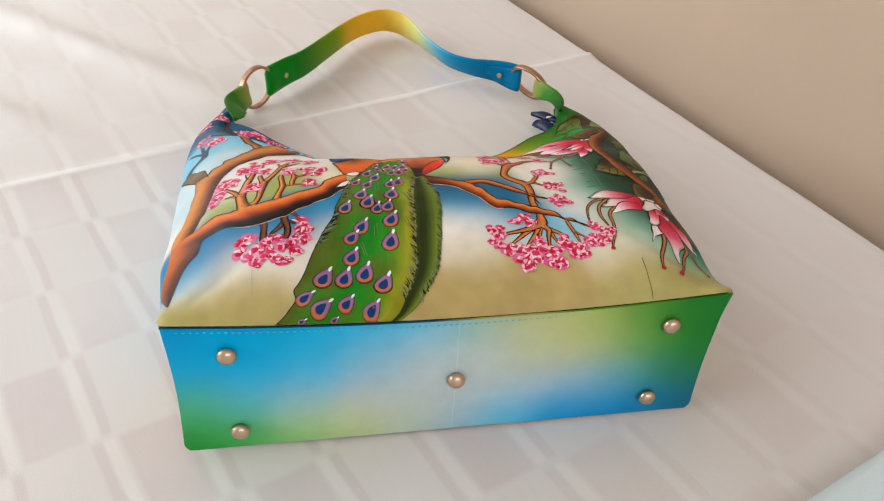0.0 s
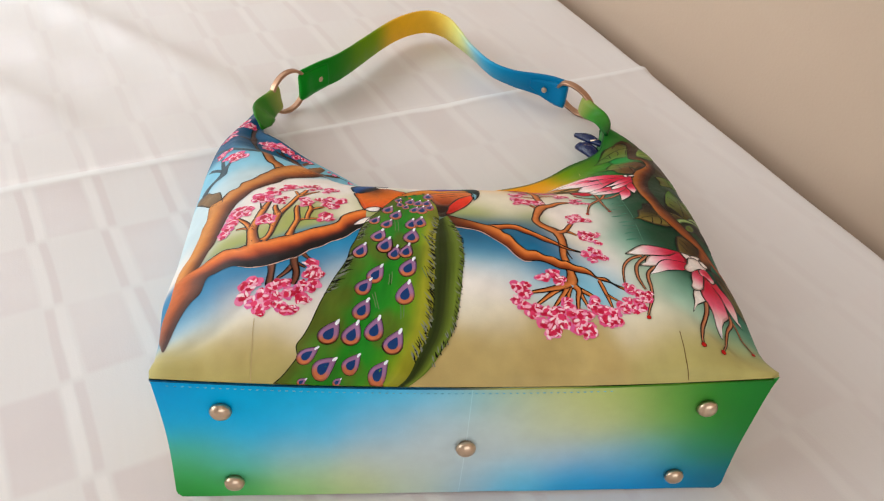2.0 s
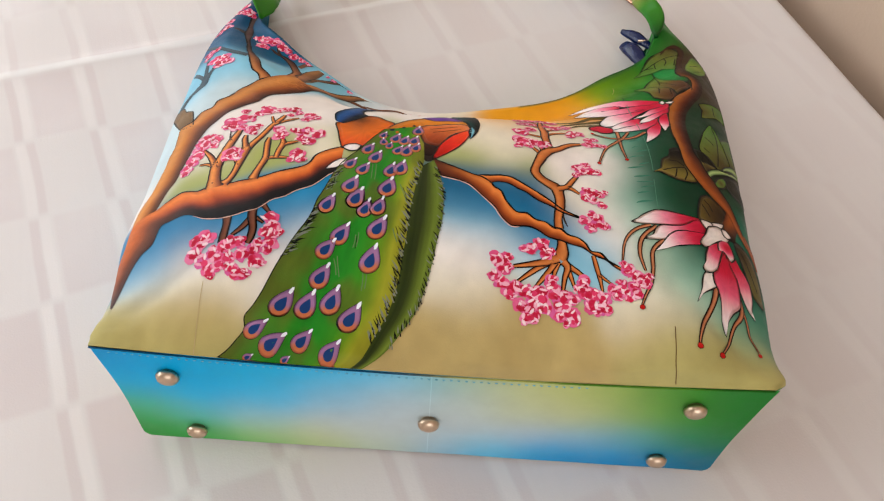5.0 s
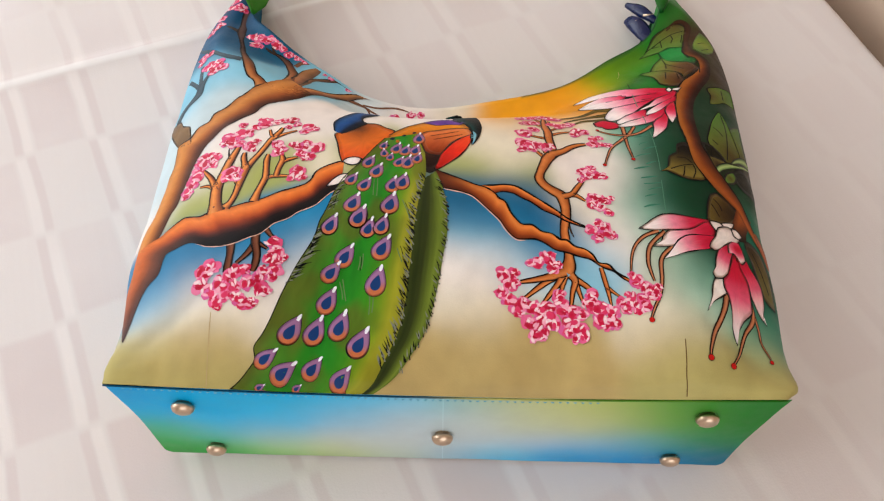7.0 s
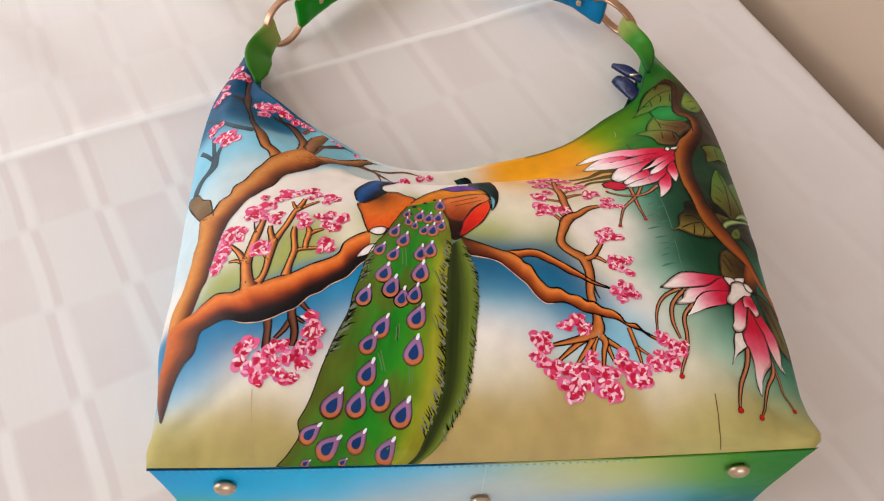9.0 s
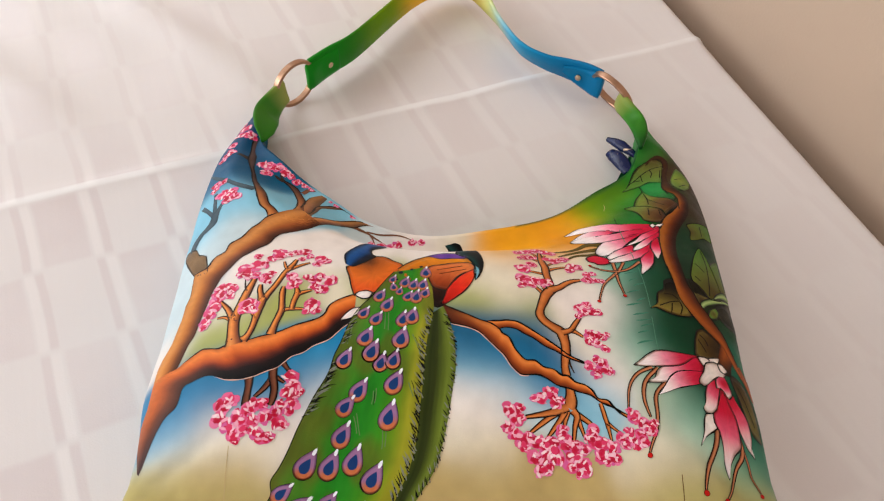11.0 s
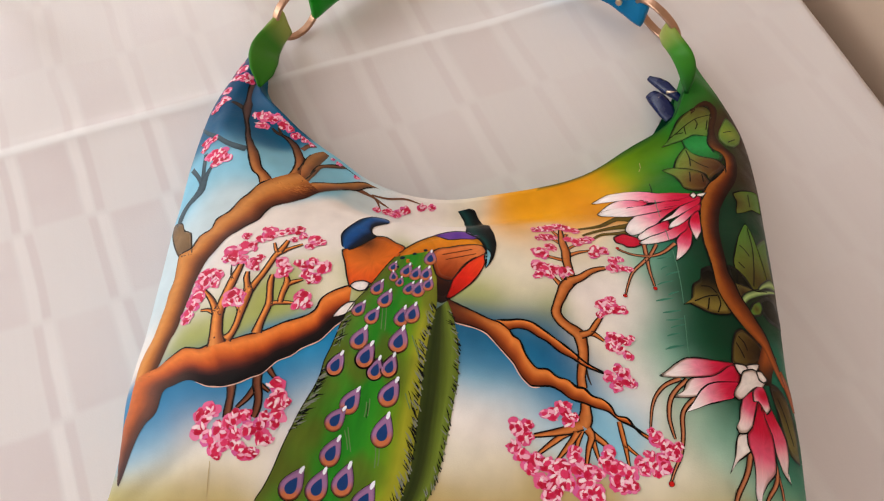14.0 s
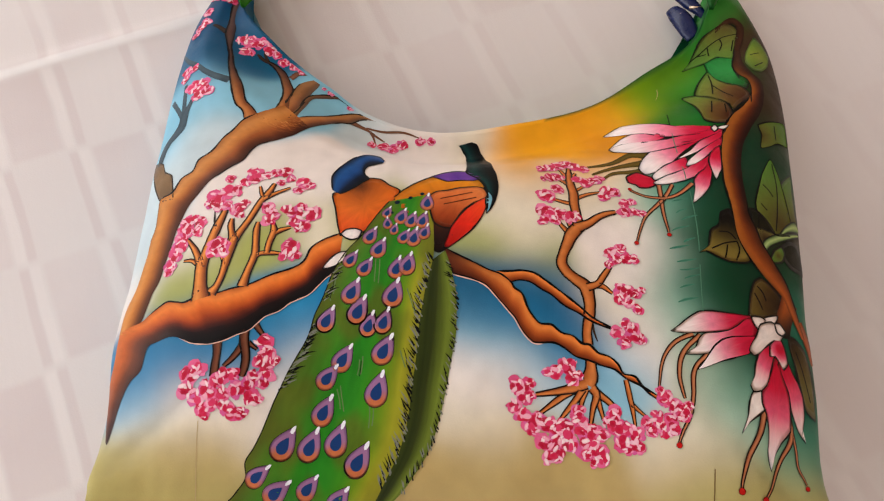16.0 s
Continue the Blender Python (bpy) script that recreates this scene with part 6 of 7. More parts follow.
stroke("painted_stem", [(12.13, 21.05, 0.24), (12.08, 20.01, 0.21), (12.03, 18.7, 0.14), (12.13, 17.4, 0.07)], "stem", 0.04, 5.4)
stroke("painted_stem", [(12.96, 21.07, 0.17), (12.35, 20.03, 0.2), (11.73, 19.33, 0.18), (10.93, 18.44, 0.13), (10.46, 17.39, 0.08), (10.19, 16.59, 0.06)], "stem", 0.04, 5.4)
stroke("painted_stem", [(14.21, 21.2, 0.23), (13.25, 20.33, 0.18), (12.34, 19.94, 0.14), (11.33, 19.98, 0.12), (10.7, 20.24, 0.09), (10.3, 20.51, 0.09)], "stem", 0.04, 5.4)
stroke("painted_stem", [(12.5, 23.52, 0.85), (10.98, 23.83, 0.49), (9.62, 23.05, 0.35), (8.01, 22.6, 0.19)], "moss", 0.04, 4)
stroke("painted_stem", [(12.53, 23.15, 0.83), (10.64, 22.84, 0.45), (9.25, 22.38, 0.29), (8.16, 21.81, 0.17)], "moss", 0.04, 4)
stroke("painted_stem", [(12.48, 22.47, 0.62), (10.75, 22.16, 0.39), (9.5, 21.97, 0.27), (8.64, 21.27, 0.14)], "moss", 0.04, 4)
# vine and its leaves
limb("painted_vine", [(19.14, 37.08), (19.92, 37.79), (20.52, 37.8), (20.66, 37.13), (20.21, 35.57), (19.86, 34.21), (19.46, 32.95), (19.46, 31.83), (19.88, 31.07), (19.95, 30.32), (19.75, 29.33), (19.62, 28.76)], [(19.2, 37.55), (19.97, 38.29), (20.67, 38.42), (21.23, 37.53), (20.99, 36.27), (20.46, 34.81), (20.24, 33.13), (20.51, 31.94), (21.03, 31.16), (20.93, 30.06), (20.64, 29.14), (20.34, 28.52)], ('vine_k', 'vine_k', 'limb_v'), 7, ink=(0.4, 1))
limb("painted_vine", [(19.81, 29.57), (19.06, 28.5), (18.16, 27.6), (17.55, 26.79), (17.15, 26.03), (16.86, 25.05), (16.49, 23.52), (16.34, 22.53), (16.19, 21.58), (16.19, 20.45), (16.2, 19.38), (16.15, 17.76), (16.33, 16.84), (16.75, 16.01), (17.22, 15.39), (17.72, 14.88), (18.23, 14.39), (18.71, 13.94), (19.04, 13.23), (19.43, 12.41), (19.75, 11.73)], [(20.96, 30.34), (20.56, 28.85), (19.96, 27.64), (19.36, 26.78), (18.7, 25.71), (18.16, 24.66), (17.67, 23.13), (17.42, 21.68), (17.33, 20.34), (17.22, 19.07), (17.47, 18.12), (17.68, 17.22), (18.13, 16.4), (18.62, 15.62), (19.07, 14.93), (19.42, 14.09), (19.68, 13.3), (19.99, 12.19), (20.08, 11.74)], ('limb_v', 'limb_v', 'limb_v2'), 7.3, ink=(0, 0.8), ink_low=(0.55, 0.95))
limb("painted_vine", [(18.64, 14.06), (18.27, 13.26), (17.88, 12.4), (17.97, 11.5)], [(19.78, 13.57), (19.47, 13.02), (19.03, 12.26), (18.79, 11.56)], ('limb_v2', 'limb_v3'), 7.1)
limb("painted_vine", [(19.57, 12.61), (19.78, 11.87), (20.11, 11.05), (20.32, 10.28)], [(20.06, 12.83), (20.5, 12.13), (20.87, 11.38), (20.78, 10.41)], ('limb_v2', 'limb_v2'), 7.1)
petal("painted_leaf", [(19.09, 17.14), (19.91, 17.67), (20.65, 17.66), (21.02, 16.72), (21.02, 16.01), (19.8, 15.97), (19.24, 16.38)], "leaf_k", 5.2, line=0.13)
petal("painted_leaf", [(17.47, 18.12), (18.15, 18.06), (18.77, 17.88), (18.33, 17.35), (17.71, 16.5), (17.45, 17)], "leaf_w", 6.3, line=0.13)
petal("painted_leaf", [(19.82, 26.78), (19.84, 25.92), (19.49, 24.78), (20.2, 25.05), (20.96, 25.56), (22.03, 25.81), (22.23, 26.95), (22.16, 27.74)], "leaf_n", 5, (19.67, 25.88), line=0.13)
petal("painted_leaf", [(17.91, 33.9), (18.75, 34.36), (19.76, 33.94), (19.45, 32.39), (19.36, 31.23), (19.78, 30.68), (19.53, 30.17), (18.77, 30.45), (18.24, 30.98), (17.93, 32.04), (17.9, 33.07)], "leaf_e", 5.6, (18.75, 32.74), line=0.13)
petal("painted_leaf", [(16.29, 29.83), (16.93, 31.34), (17.59, 32.4), (17.89, 32.71), (18.08, 31.61), (18.49, 30.7), (19.25, 30.2), (19.69, 29.43), (18.65, 28.44), (18.13, 27.86), (18.04, 28.37), (17.41, 28.81), (16.88, 29.41)], "leaf_b", 6, (19.13, 29.21), line=0.13)
petal("painted_leaf", [(15.4, 29.57), (16.11, 29.72), (16.97, 29.13), (17.7, 28.53), (18, 27.58), (17.74, 26.81), (16.77, 26.65), (16.05, 26.86), (15.94, 27.53), (15.8, 28.44)], "leaf_b", 6.4, (17.72, 27.31), line=0.13)
petal("painted_leaf", [(16.22, 33.16), (16.78, 33.87), (17.33, 35), (17.78, 35.95), (18.32, 36.75), (19.2, 37.55), (19.94, 37.96), (20.49, 37.57), (20.69, 36.82), (20.21, 35.22), (19.76, 33.94), (19.27, 34.19), (18.77, 34.42), (17.91, 33.9), (17.06, 33.55)], "leaf_n", 6.4, (20.12, 37.81), line=0.13)
petal("painted_leaf", [(20.72, 34.42), (21.75, 36.35), (22.18, 36.05), (22.5, 35.27), (22.68, 34.47), (22.17, 33.25), (21.38, 32.37), (20.65, 32.3), (20.38, 33.19)], "leaf_o", 6, line=0.02)
petal("painted_leaf", [(19.85, 23.76), (18.93, 22.38), (18.27, 20.9), (17.9, 19.99), (17.88, 19.25), (18.34, 18.66), (18.83, 18.01), (19.53, 18.19), (20.29, 19.21), (20.23, 20.58), (20.17, 21.82), (20.14, 22.7)], "leaf_n", 6, (19.41, 18.72), line=0.13)
petal("painted_leaf", [(20.22, 21.84), (21.55, 23.14), (21.23, 21.67), (21.1, 20.17), (21.03, 18.96), (20.29, 19.21), (20.23, 20.58)], "leaf_n", 5.4, (20.67, 18.79), line=0.13)
petal("painted_leaf", [(17.37, 19.42), (17.88, 19.25), (18.34, 18.66), (18.73, 17.91), (17.54, 17.53), (17.39, 18.11)], "leaf_k", 6.2, line=0.13)
petal("painted_leaf", [(13.79, 16.16), (14.36, 16.65), (14.67, 17.64), (15.19, 18.07), (15.4, 18.89), (15.92, 19.22), (16.23, 19.05), (16.22, 18.16), (16.29, 17.02), (16.75, 16.01), (16.36, 15.78), (15.48, 15.75), (14.83, 15.97), (14.2, 16.27)], "leaf_m", 6.4, (15.95, 19.02), line=0.13)
petal("painted_leaf", [(18.22, 16.24), (18.56, 16.81), (19.09, 17.14), (19.22, 16.74), (18.92, 16.24), (18.44, 16.08)], "leaf_n", 6.4, line=0.13)
petal("painted_leaf", [(16.24, 12.55), (16.5, 13.75), (16.84, 14.57), (17.33, 14.86), (17.97, 14.48), (18.58, 13.91), (18.63, 13.42), (17.98, 12.75), (17.17, 12.55)], "leaf_m2", 6, (18.5, 13.4), line=0.13)
petal("painted_leaf", [(18.72, 11.61), (19.22, 11.53), (19.81, 10.98), (20.05, 9.89), (20.09, 8.95), (20.01, 8), (19.99, 7.24), (19.24, 7.59), (19.03, 8.79), (18.86, 10.01), (18.67, 10.95)], "leaf_w", 6, (18.82, 11.3), line=0.13)
stroke("painted_leaf", [(17.67, 16.5, 0.18), (18.06, 17.18, 0.42), (18.9, 17.69, 0.45), (19.85, 18.06, 0.27), (21.1, 18.62, 0.13)], "curl", 0.04, 7)
stroke("painted_leaf", [(19.27, 18.04, 0.1), (19.86, 18.55, 0.3), (20.9, 19.09, 0.63), (21.23, 19, 0.54)], "curl", 0.04, 6.8)
thin("painted_vein", [(16.8, 34.04), (17.65, 34.84), (18.53, 35.76), (19.54, 36.53), (20.68, 36.76)], 0.09, INK, 9)
thin("painted_vein", [(18.33, 35.53), (18.3, 34.6)], 0.09, INK, 9)
thin("painted_vein", [(19.36, 36.37), (19.41, 35.76), (19.12, 35.08)], 0.09, INK, 9)
thin("painted_vein", [(20.25, 36.12), (19.85, 34.8)], 0.09, INK, 9)
thin("painted_vein", [(17.41, 34.61), (18.14, 34.81)], 0.09, INK, 9)
thin("painted_vein", [(17.81, 32.41), (17.64, 31.07), (17.26, 29.61)], 0.09, INK, 9)
thin("painted_vein", [(17.58, 30.9), (17.92, 29.74), (18.4, 29.13)], 0.09, INK, 9)
thin("painted_vein", [(16.93, 28.76), (16.62, 27.5)], 0.09, INK, 9)
thin("painted_vein", [(17.66, 28.35), (17.61, 27.55)], 0.09, INK, 9)
thin("painted_vein", [(14.46, 16.43), (15.3, 16.85), (16.09, 17.04)], 0.09, INK, 9)
thin("painted_vein", [(15.46, 16.79), (15.3, 16.19), (15.19, 15.9)], 0.09, INK, 9)
thin("painted_vein", [(16.08, 17), (16.13, 16.45), (15.87, 15.83)], 0.09, INK, 9)
thin("painted_vein", [(15.11, 17.64), (15.68, 17.61), (16.04, 17.18)], 0.09, INK, 9)
thin("painted_vein", [(18.7, 21.51), (19, 21.13), (19.22, 20.67)], 0.09, INK, 9)
thin("painted_vein", [(18.19, 19.95), (18.52, 19.52)], 0.09, INK, 9)
thin("painted_vein", [(19.89, 23.44), (19.67, 21.23), (18.91, 18.22)], 0.09, INK, 9)
thin("painted_vein", [(17.75, 19.47), (18.7, 17.98), (20.03, 18.16)], 0.09, INK, 9)
thin("painted_vein", [(16.71, 13.95), (16.94, 13.48), (17.13, 13.01)], 0.09, INK, 9)
thin("painted_vein", [(16.96, 14.39), (17.28, 14.03), (17.44, 13.55)], 0.09, INK, 9)
thin("painted_vein", [(17.84, 19.04), (17.66, 18.16)], 0.09, INK, 9)
thin("painted_vein", [(21, 34.22), (21.78, 34.6)], 0.09, INK, 9)
thin("painted_vein", [(20.95, 32.84), (21.84, 33.57)], 0.09, INK, 9)
thin("painted_vein", [(21.01, 26.99), (20.86, 25.75)], 0.09, INK, 9)
thin("painted_vein", [(19.06, 10.85), (19.41, 9.46), (19.63, 8.1)], 0.09, INK, 9)
thin("seam", [(13.76, 25.59), (13.79, 24.75), (13.81, 23.88)], 0.06, dye(104, 152, 130), 7.9)
thin("seam", [(13.89, 22.62), (13.91, 22.07), (13.89, 21.48)], 0.06, dye(104, 152, 130), 7.9)
thin("seam", [(13.9, 20.53), (13.88, 19), (13.83, 17.78), (13.7, 16.22)], 0.06, dye(104, 152, 130), 7.9)
thin("seam", [(13.61, 15.33), (13.48, 13.59), (13.44, 12.52)], 0.06, dye(104, 152, 130), 7.9)
thin("seam", [(13.95, 27.82), (13.83, 26.97), (13.76, 26.36)], 0.06, INK, 2)
thin("seam", [(14.06, 31.21), (14, 30.56), (13.79, 30.05)], 0.04, dye(200, 180, 140), 2)
thin("seam", [(-13.38, 5.44), (-13.36, 4.51), (-13.26, 3.25), (-13.11, 1.23)], 0.04, dye(200, 180, 140), 1.5)
thin("seam", [(13.34, 4.28), (13.27, 3.09), (13.23, 2.04), (13.36, 1.34)], 0.05, dye(132, 106, 68), 1.5)
# blossom
for item in ((-17.14, 34.16, 0.53), (-16.46, 34.08, 0.62), (-16.56, 33, 0.5), (-15.72, 33.99, 0.54), (-15.01, 33.44, 0.5), (-14.46, 33.1, 0.38), (-13.84, 32.47, 0.38), (-13.08, 32.2, 0.38), (-12.44, 31.79, 0.3), (-10.07, 30.14, 0.27), (-8.51, 28.95, 0.26), (-10.65, 30.43, 0.16), (-20.36, 30.43, 0.5), (-19.64, 30.32, 0.38), (-20.26, 29.61, 0.42),):
    bloom(*item)
for item in ((-19.07, 28.4, 0.58), (-18.38, 28.48, 0.5), (-17.87, 27.87, 0.46), (-18.49, 27.49, 0.5), (-6.64, 25.76, 0.32), (-5.84, 25.73, 0.4), (-5.15, 25.67, 0.49), (-4.56, 26.04, 0.41), (-3.22, 26.36, 0.33), (-2.4, 26.39, 0.29),):
    bloom(*item)
for item in ((-14.26, 20.08, 0.28), (-14.21, 19.13, 0.43), (-13.7, 19.22, 0.42), (-14.83, 18.72, 0.48), (-14.5, 18.1, 0.44), (-15.09, 18.24, 0.37), (-13.97, 18.09, 0.32), (-13.37, 17.81, 0.45), (-12.94, 18.23, 0.35), (-13.11, 17.41, 0.31), (-13.3, 19.79, 0.35), (-12.7, 20.26, 0.56), (-12.99, 20.71, 0.35), (-12.04, 20.42, 0.38), (-11.56, 20.64, 0.31),):
    bloom(*item)
for item in ((-10.97, 20.83, 0.42), (-10.49, 20.23, 0.28), (-11.04, 19.87, 0.24), (-9.66, 19.94, 0.48), (-9.89, 19.35, 0.34), (-9.34, 19.73, 0.35), (-11.5, 17.92, 0.41), (-11.06, 17.45, 0.41), (-11.21, 17.04, 0.41), (-10.29, 17.88, 0.37), (-9.73, 17.58, 0.47), (-9.49, 18.08, 0.34), (-8.73, 17.62, 0.54), (-9.8, 16.98, 0.36), (-9.17, 16.82, 0.4), (-9.38, 16.5, 0.26),):
    bloom(*item)
for item in ((-9.67, 15.28, 0.52), (-9.37, 14.85, 0.39), (-9.9, 14.72, 0.32), (-9.82, 15.57, 0.29), (-16.29, 17.02, 0.47), (-16.34, 16.45, 0.52), (-15.95, 17.18, 0.39), (-15.4, 16.96, 0.42), (-15.47, 16.31, 0.38), (-16.41, 15.91, 0.4), (-16.56, 15.37, 0.44), (-16.65, 14.82, 0.44), (-16.77, 14.29, 0.4), (-16.85, 13.86, 0.36), (-13.97, 15.41, 0.57), (-14.18, 15.06, 0.43), (-13.65, 15.04, 0.42), (-13.66, 15.59, 0.32),):
    bloom(*item)
for item in ((-14.15, 7.78, 0.52), (-13.7, 8.09, 0.45), (-14.25, 7.06, 0.45), (-13.73, 6.64, 0.47), (-13.11, 7.08, 0.52), (-13.23, 6.07, 0.42), (-12.72, 6.37, 0.38), (-13.07, 5.79, 0.29), (-12.52, 7.53, 0.44), (-12.09, 7.84, 0.43), (-12.14, 6.82, 0.43), (-11.93, 6.26, 0.42), (-11.45, 5.85, 0.42), (-11.07, 6.01, 0.3), (-11.42, 7.14, 0.42),):
    bloom(*item)
for item in ((-11.63, 7.85, 0.36), (-10.85, 7.45, 0.39), (-10.63, 6.75, 0.41), (-10.33, 6.62, 0.29), (-10.19, 9.56, 0.45), (-9.97, 8.97, 0.44), (-10.31, 8.65, 0.38), (-9.77, 8.54, 0.38), (-10, 7.94, 0.41), (-9.49, 8.7, 0.24), (-10.11, 7.49, 0.29), (-10.59, 7.9, 0.29),):
    bloom(*item)
for item in ((8.66, 15.75, 0.42), (9.17, 16.08, 0.32), (9.36, 15.42, 0.38), (9.8, 15.37, 0.32), (8.94, 15.33, 0.32), (8.44, 15.01, 0.25), (8.96, 13.58, 0.34), (9.26, 13.4, 0.4), (8.86, 12.98, 0.34), (9.37, 12.74, 0.34), (9.81, 13.36, 0.31), (9.86, 12.44, 0.28), (10.14, 13.54, 0.19),):
    bloom(*item)
for item in ((8.65, 11.04, 0.36), (9.13, 11.53, 0.3), (9.48, 11.24, 0.4), (9.7, 10.79, 0.36), (9.03, 10.6, 0.36), (9.99, 10.65, 0.21), (5.54, 22.35, 0.44), (6.12, 22.61, 0.45), (6.7, 22.87, 0.45), (7.2, 22.53, 0.44), (7.71, 22.33, 0.36), (4.98, 22.16, 0.29), (5.43, 21.25, 0.36), (5.9, 21.36, 0.36), (5.06, 21.09, 0.21),):
    bloom(*item)
for item in ((7.19, 21.22, 0.36), (7.69, 20.98, 0.43), (8.14, 21.18, 0.36), (8.53, 21.43, 0.29), (8.82, 20.32, 0.5), (9.33, 20.27, 0.35), (8.58, 19.81, 0.32), (4.97, 19.74, 0.48), (5.69, 20.28, 0.35), (5.29, 19.44, 0.34), (6.02, 20.07, 0.24), (4.9, 18.41, 0.43), (5.39, 18.31, 0.47), (4.87, 17.71, 0.3), (5.89, 18.27, 0.4),):
    bloom(*item)
for item in ((6.38, 18.1, 0.4), (6.71, 18.13, 0.34), (5.53, 17.75, 0.3), (9.72, 19.36, 0.35), (10.18, 19.48, 0.31), (9.72, 18.66, 0.38), (10.3, 18.7, 0.34), (10.72, 18.64, 0.24), (3.27, 8.12, 0.41), (3.58, 7.84, 0.41), (4.01, 8.15, 0.3), (3.22, 6.97, 0.38), (3.73, 7.42, 0.38), (4.02, 7.57, 0.27), (3.61, 6.56, 0.35), (4.06, 6.15, 0.47),):
    bloom(*item)
for item in ((4.22, 5.74, 0.29), (4.49, 6.46, 0.29), (4.94, 6.14, 0.41), (5.38, 5.99, 0.41), (5.81, 6.09, 0.41), (5.96, 5.67, 0.4), (4.81, 5.2, 0.41), (5.39, 5.23, 0.41), (6.12, 5.12, 0.46), (5.12, 4.52, 0.38), (5.56, 4.6, 0.35), (6.52, 6.82, 0.38), (6.61, 6.4, 0.35), (6.82, 5.99, 0.4), (7.26, 5.87, 0.4), (7.12, 5.31, 0.4),):
    bloom(*item)
for item in ((6.99, 4.75, 0.4), (7.56, 4.91, 0.46), (7.85, 4.51, 0.37), (7.43, 4.35, 0.28), (7.83, 5.76, 0.35), (8.41, 6.76, 0.4), (8.12, 6.33, 0.35), (8.55, 6.07, 0.4), (8.83, 5.38, 0.39), (9.12, 6.09, 0.37), (9.39, 5.26, 0.39), (9.11, 4.98, 0.22), (9.67, 5.14, 0.28), (9.54, 5.83, 0.34), (9.97, 6.4, 0.28), (10.24, 5.99, 0.34),):
    bloom(*item)
for item in ((10.54, 6.71, 0.37), (10.68, 6.29, 0.34), (10.94, 5.88, 0.28), (11.37, 6.18, 0.34), (11.26, 6.74, 0.34), (11.42, 7.31, 0.43), (11, 7.72, 0.38), (10.78, 8.08, 0.23), (11.84, 7.04, 0.4), (12.2, 7.35, 0.24), (11.97, 6.77, 0.29), (5.34, 8.79, 0.42), (4.89, 8.77, 0.27), (5.93, 9.11, 0.41), (6.14, 9.27, 0.3), (6.22, 8.54, 0.41), (6.61, 8.7, 0.24),):
    bloom(*item)
for item in ((-20.98, 40.96, 0.65), (-20.03, 40.43, 0.65), (-19.52, 39.13, 0.6), (-20.46, 39.09, 0.55), (-19.07, 38.88, 0.44), (-20.62, 41.8, 0.29), (-20.7, 37.36, 0.45), (-20.5, 36.17, 0.45), (-20.81, 35.4, 0.45), (-20.97, 34.65, 0.35),):
    bloom(*item)
# teardrops
for item in ((-4.31, 17.93, 0.96, 19), (-4.25, 17.17, 0.95, -8), (-3.8, 16.76, 0.89, 12), (-3.44, 17.69, 1.29, 18), (-2.84, 17.47, 1.28, 17), (-2.19, 17.48, 1.32, 15), (-2.02, 18.8, 1.38, 3), (-3.17, 16.3, 1.16, 26), (-2.61, 16.29, 1.44, 11), (-2.02, 16.65, 1.19, 15), (-5.11, 16.28, 1.35, 24), (-4.54, 15.49, 1.51, 21), (-6.07, 14.72, 1.29, 28), (-5.2, 14.26, 1.41, 27), (-3.46, 14.3, 1.55, 12), (-2.84, 14.55, 1.59, 12),):
    drop(*item)
for item in ((-5.78, 12.76, 1.78, 20), (-5.32, 11.7, 1.9, 20), (-4.7, 10.92, 1.63, 15), (-3.9, 11.14, 1.66, 16), (-3.5, 12.75, 1.94, 13), (-6.99, 11.1, 1.72, 22), (-3.76, 9.6, 1.93, 25), (-5.92, 9.05, 1.79, 29), (-6.67, 8.04, 1.7, 35), (-4, 7.51, 2.06, 15), (-6.75, 6.29, 1.89, 24), (-5.95, 4.85, 2, 18), (-7.33, 4.52, 2, 21), (-8.69, 4.52, 2.07, 29), (-4.75, 3.89, 2.1, 26),):
    drop(*item)
for item in ((-9.89, 2.88, 1.63, 48), (-8.86, 2.14, 1.82, 50), (-7.27, 2.42, 1.63, 36), (-5.66, 1.89, 1.71, 36), (-10.17, 1.37, 0.68, 60), (-8.12, 1.39, 0.66, 54),):
    drop(*item)
for item in ((11.62, 5.36, 0.18), (14.65, 3.28, 0.21), (15.91, 2.9, 0.2), (18.62, 3.56, 0.16), (10.3, 20.56, 0.14), (12.13, 17.2, 0.16), (10.15, 16.51, 0.16),):
    dot(*item)
for item in ((-3.81, 18.65, 0.17), (-3.06, 19.03, 0.14), (-2.38, 19.38, 0.14), (-4.04, 17.9, 0.1),):
    spot(*item)
stroke("painted_pucker", [(12.68, 19.71, 0.05), (13.06, 19.81, 0.14), (13.71, 20, 0.05)], "pucker", 0, 1)
stroke("painted_pucker", [(12.79, 18.8, 0.05), (13.02, 19.01, 0.11), (13.51, 19.19, 0.05)], "pucker", 0, 1)
stroke("painted_pucker", [(13.01, 18.32, 0.05), (13.38, 18.53, 0.13), (14, 18.71, 0.05)], "pucker", 0, 1)
stroke("painted_pucker", [(12.33, 17.51, 0.05), (12.74, 17.73, 0.13), (13.41, 17.91, 0.05)], "pucker", 0, 1)
stroke("painted_pucker", [(12.87, 16.72, 0.05), (13.11, 16.9, 0.14), (13.6, 17.08, 0.05)], "pucker", 0, 1)
stroke("painted_pucker", [(12.01, 16.26, 0.05), (12.46, 16.38, 0.15), (13.17, 16.55, 0.05)], "pucker", 0, 1)
stroke("painted_pucker", [(12.3, 15.42, 0.05), (12.75, 15.52, 0.15), (13.48, 15.69, 0.05)], "pucker", 0, 1)
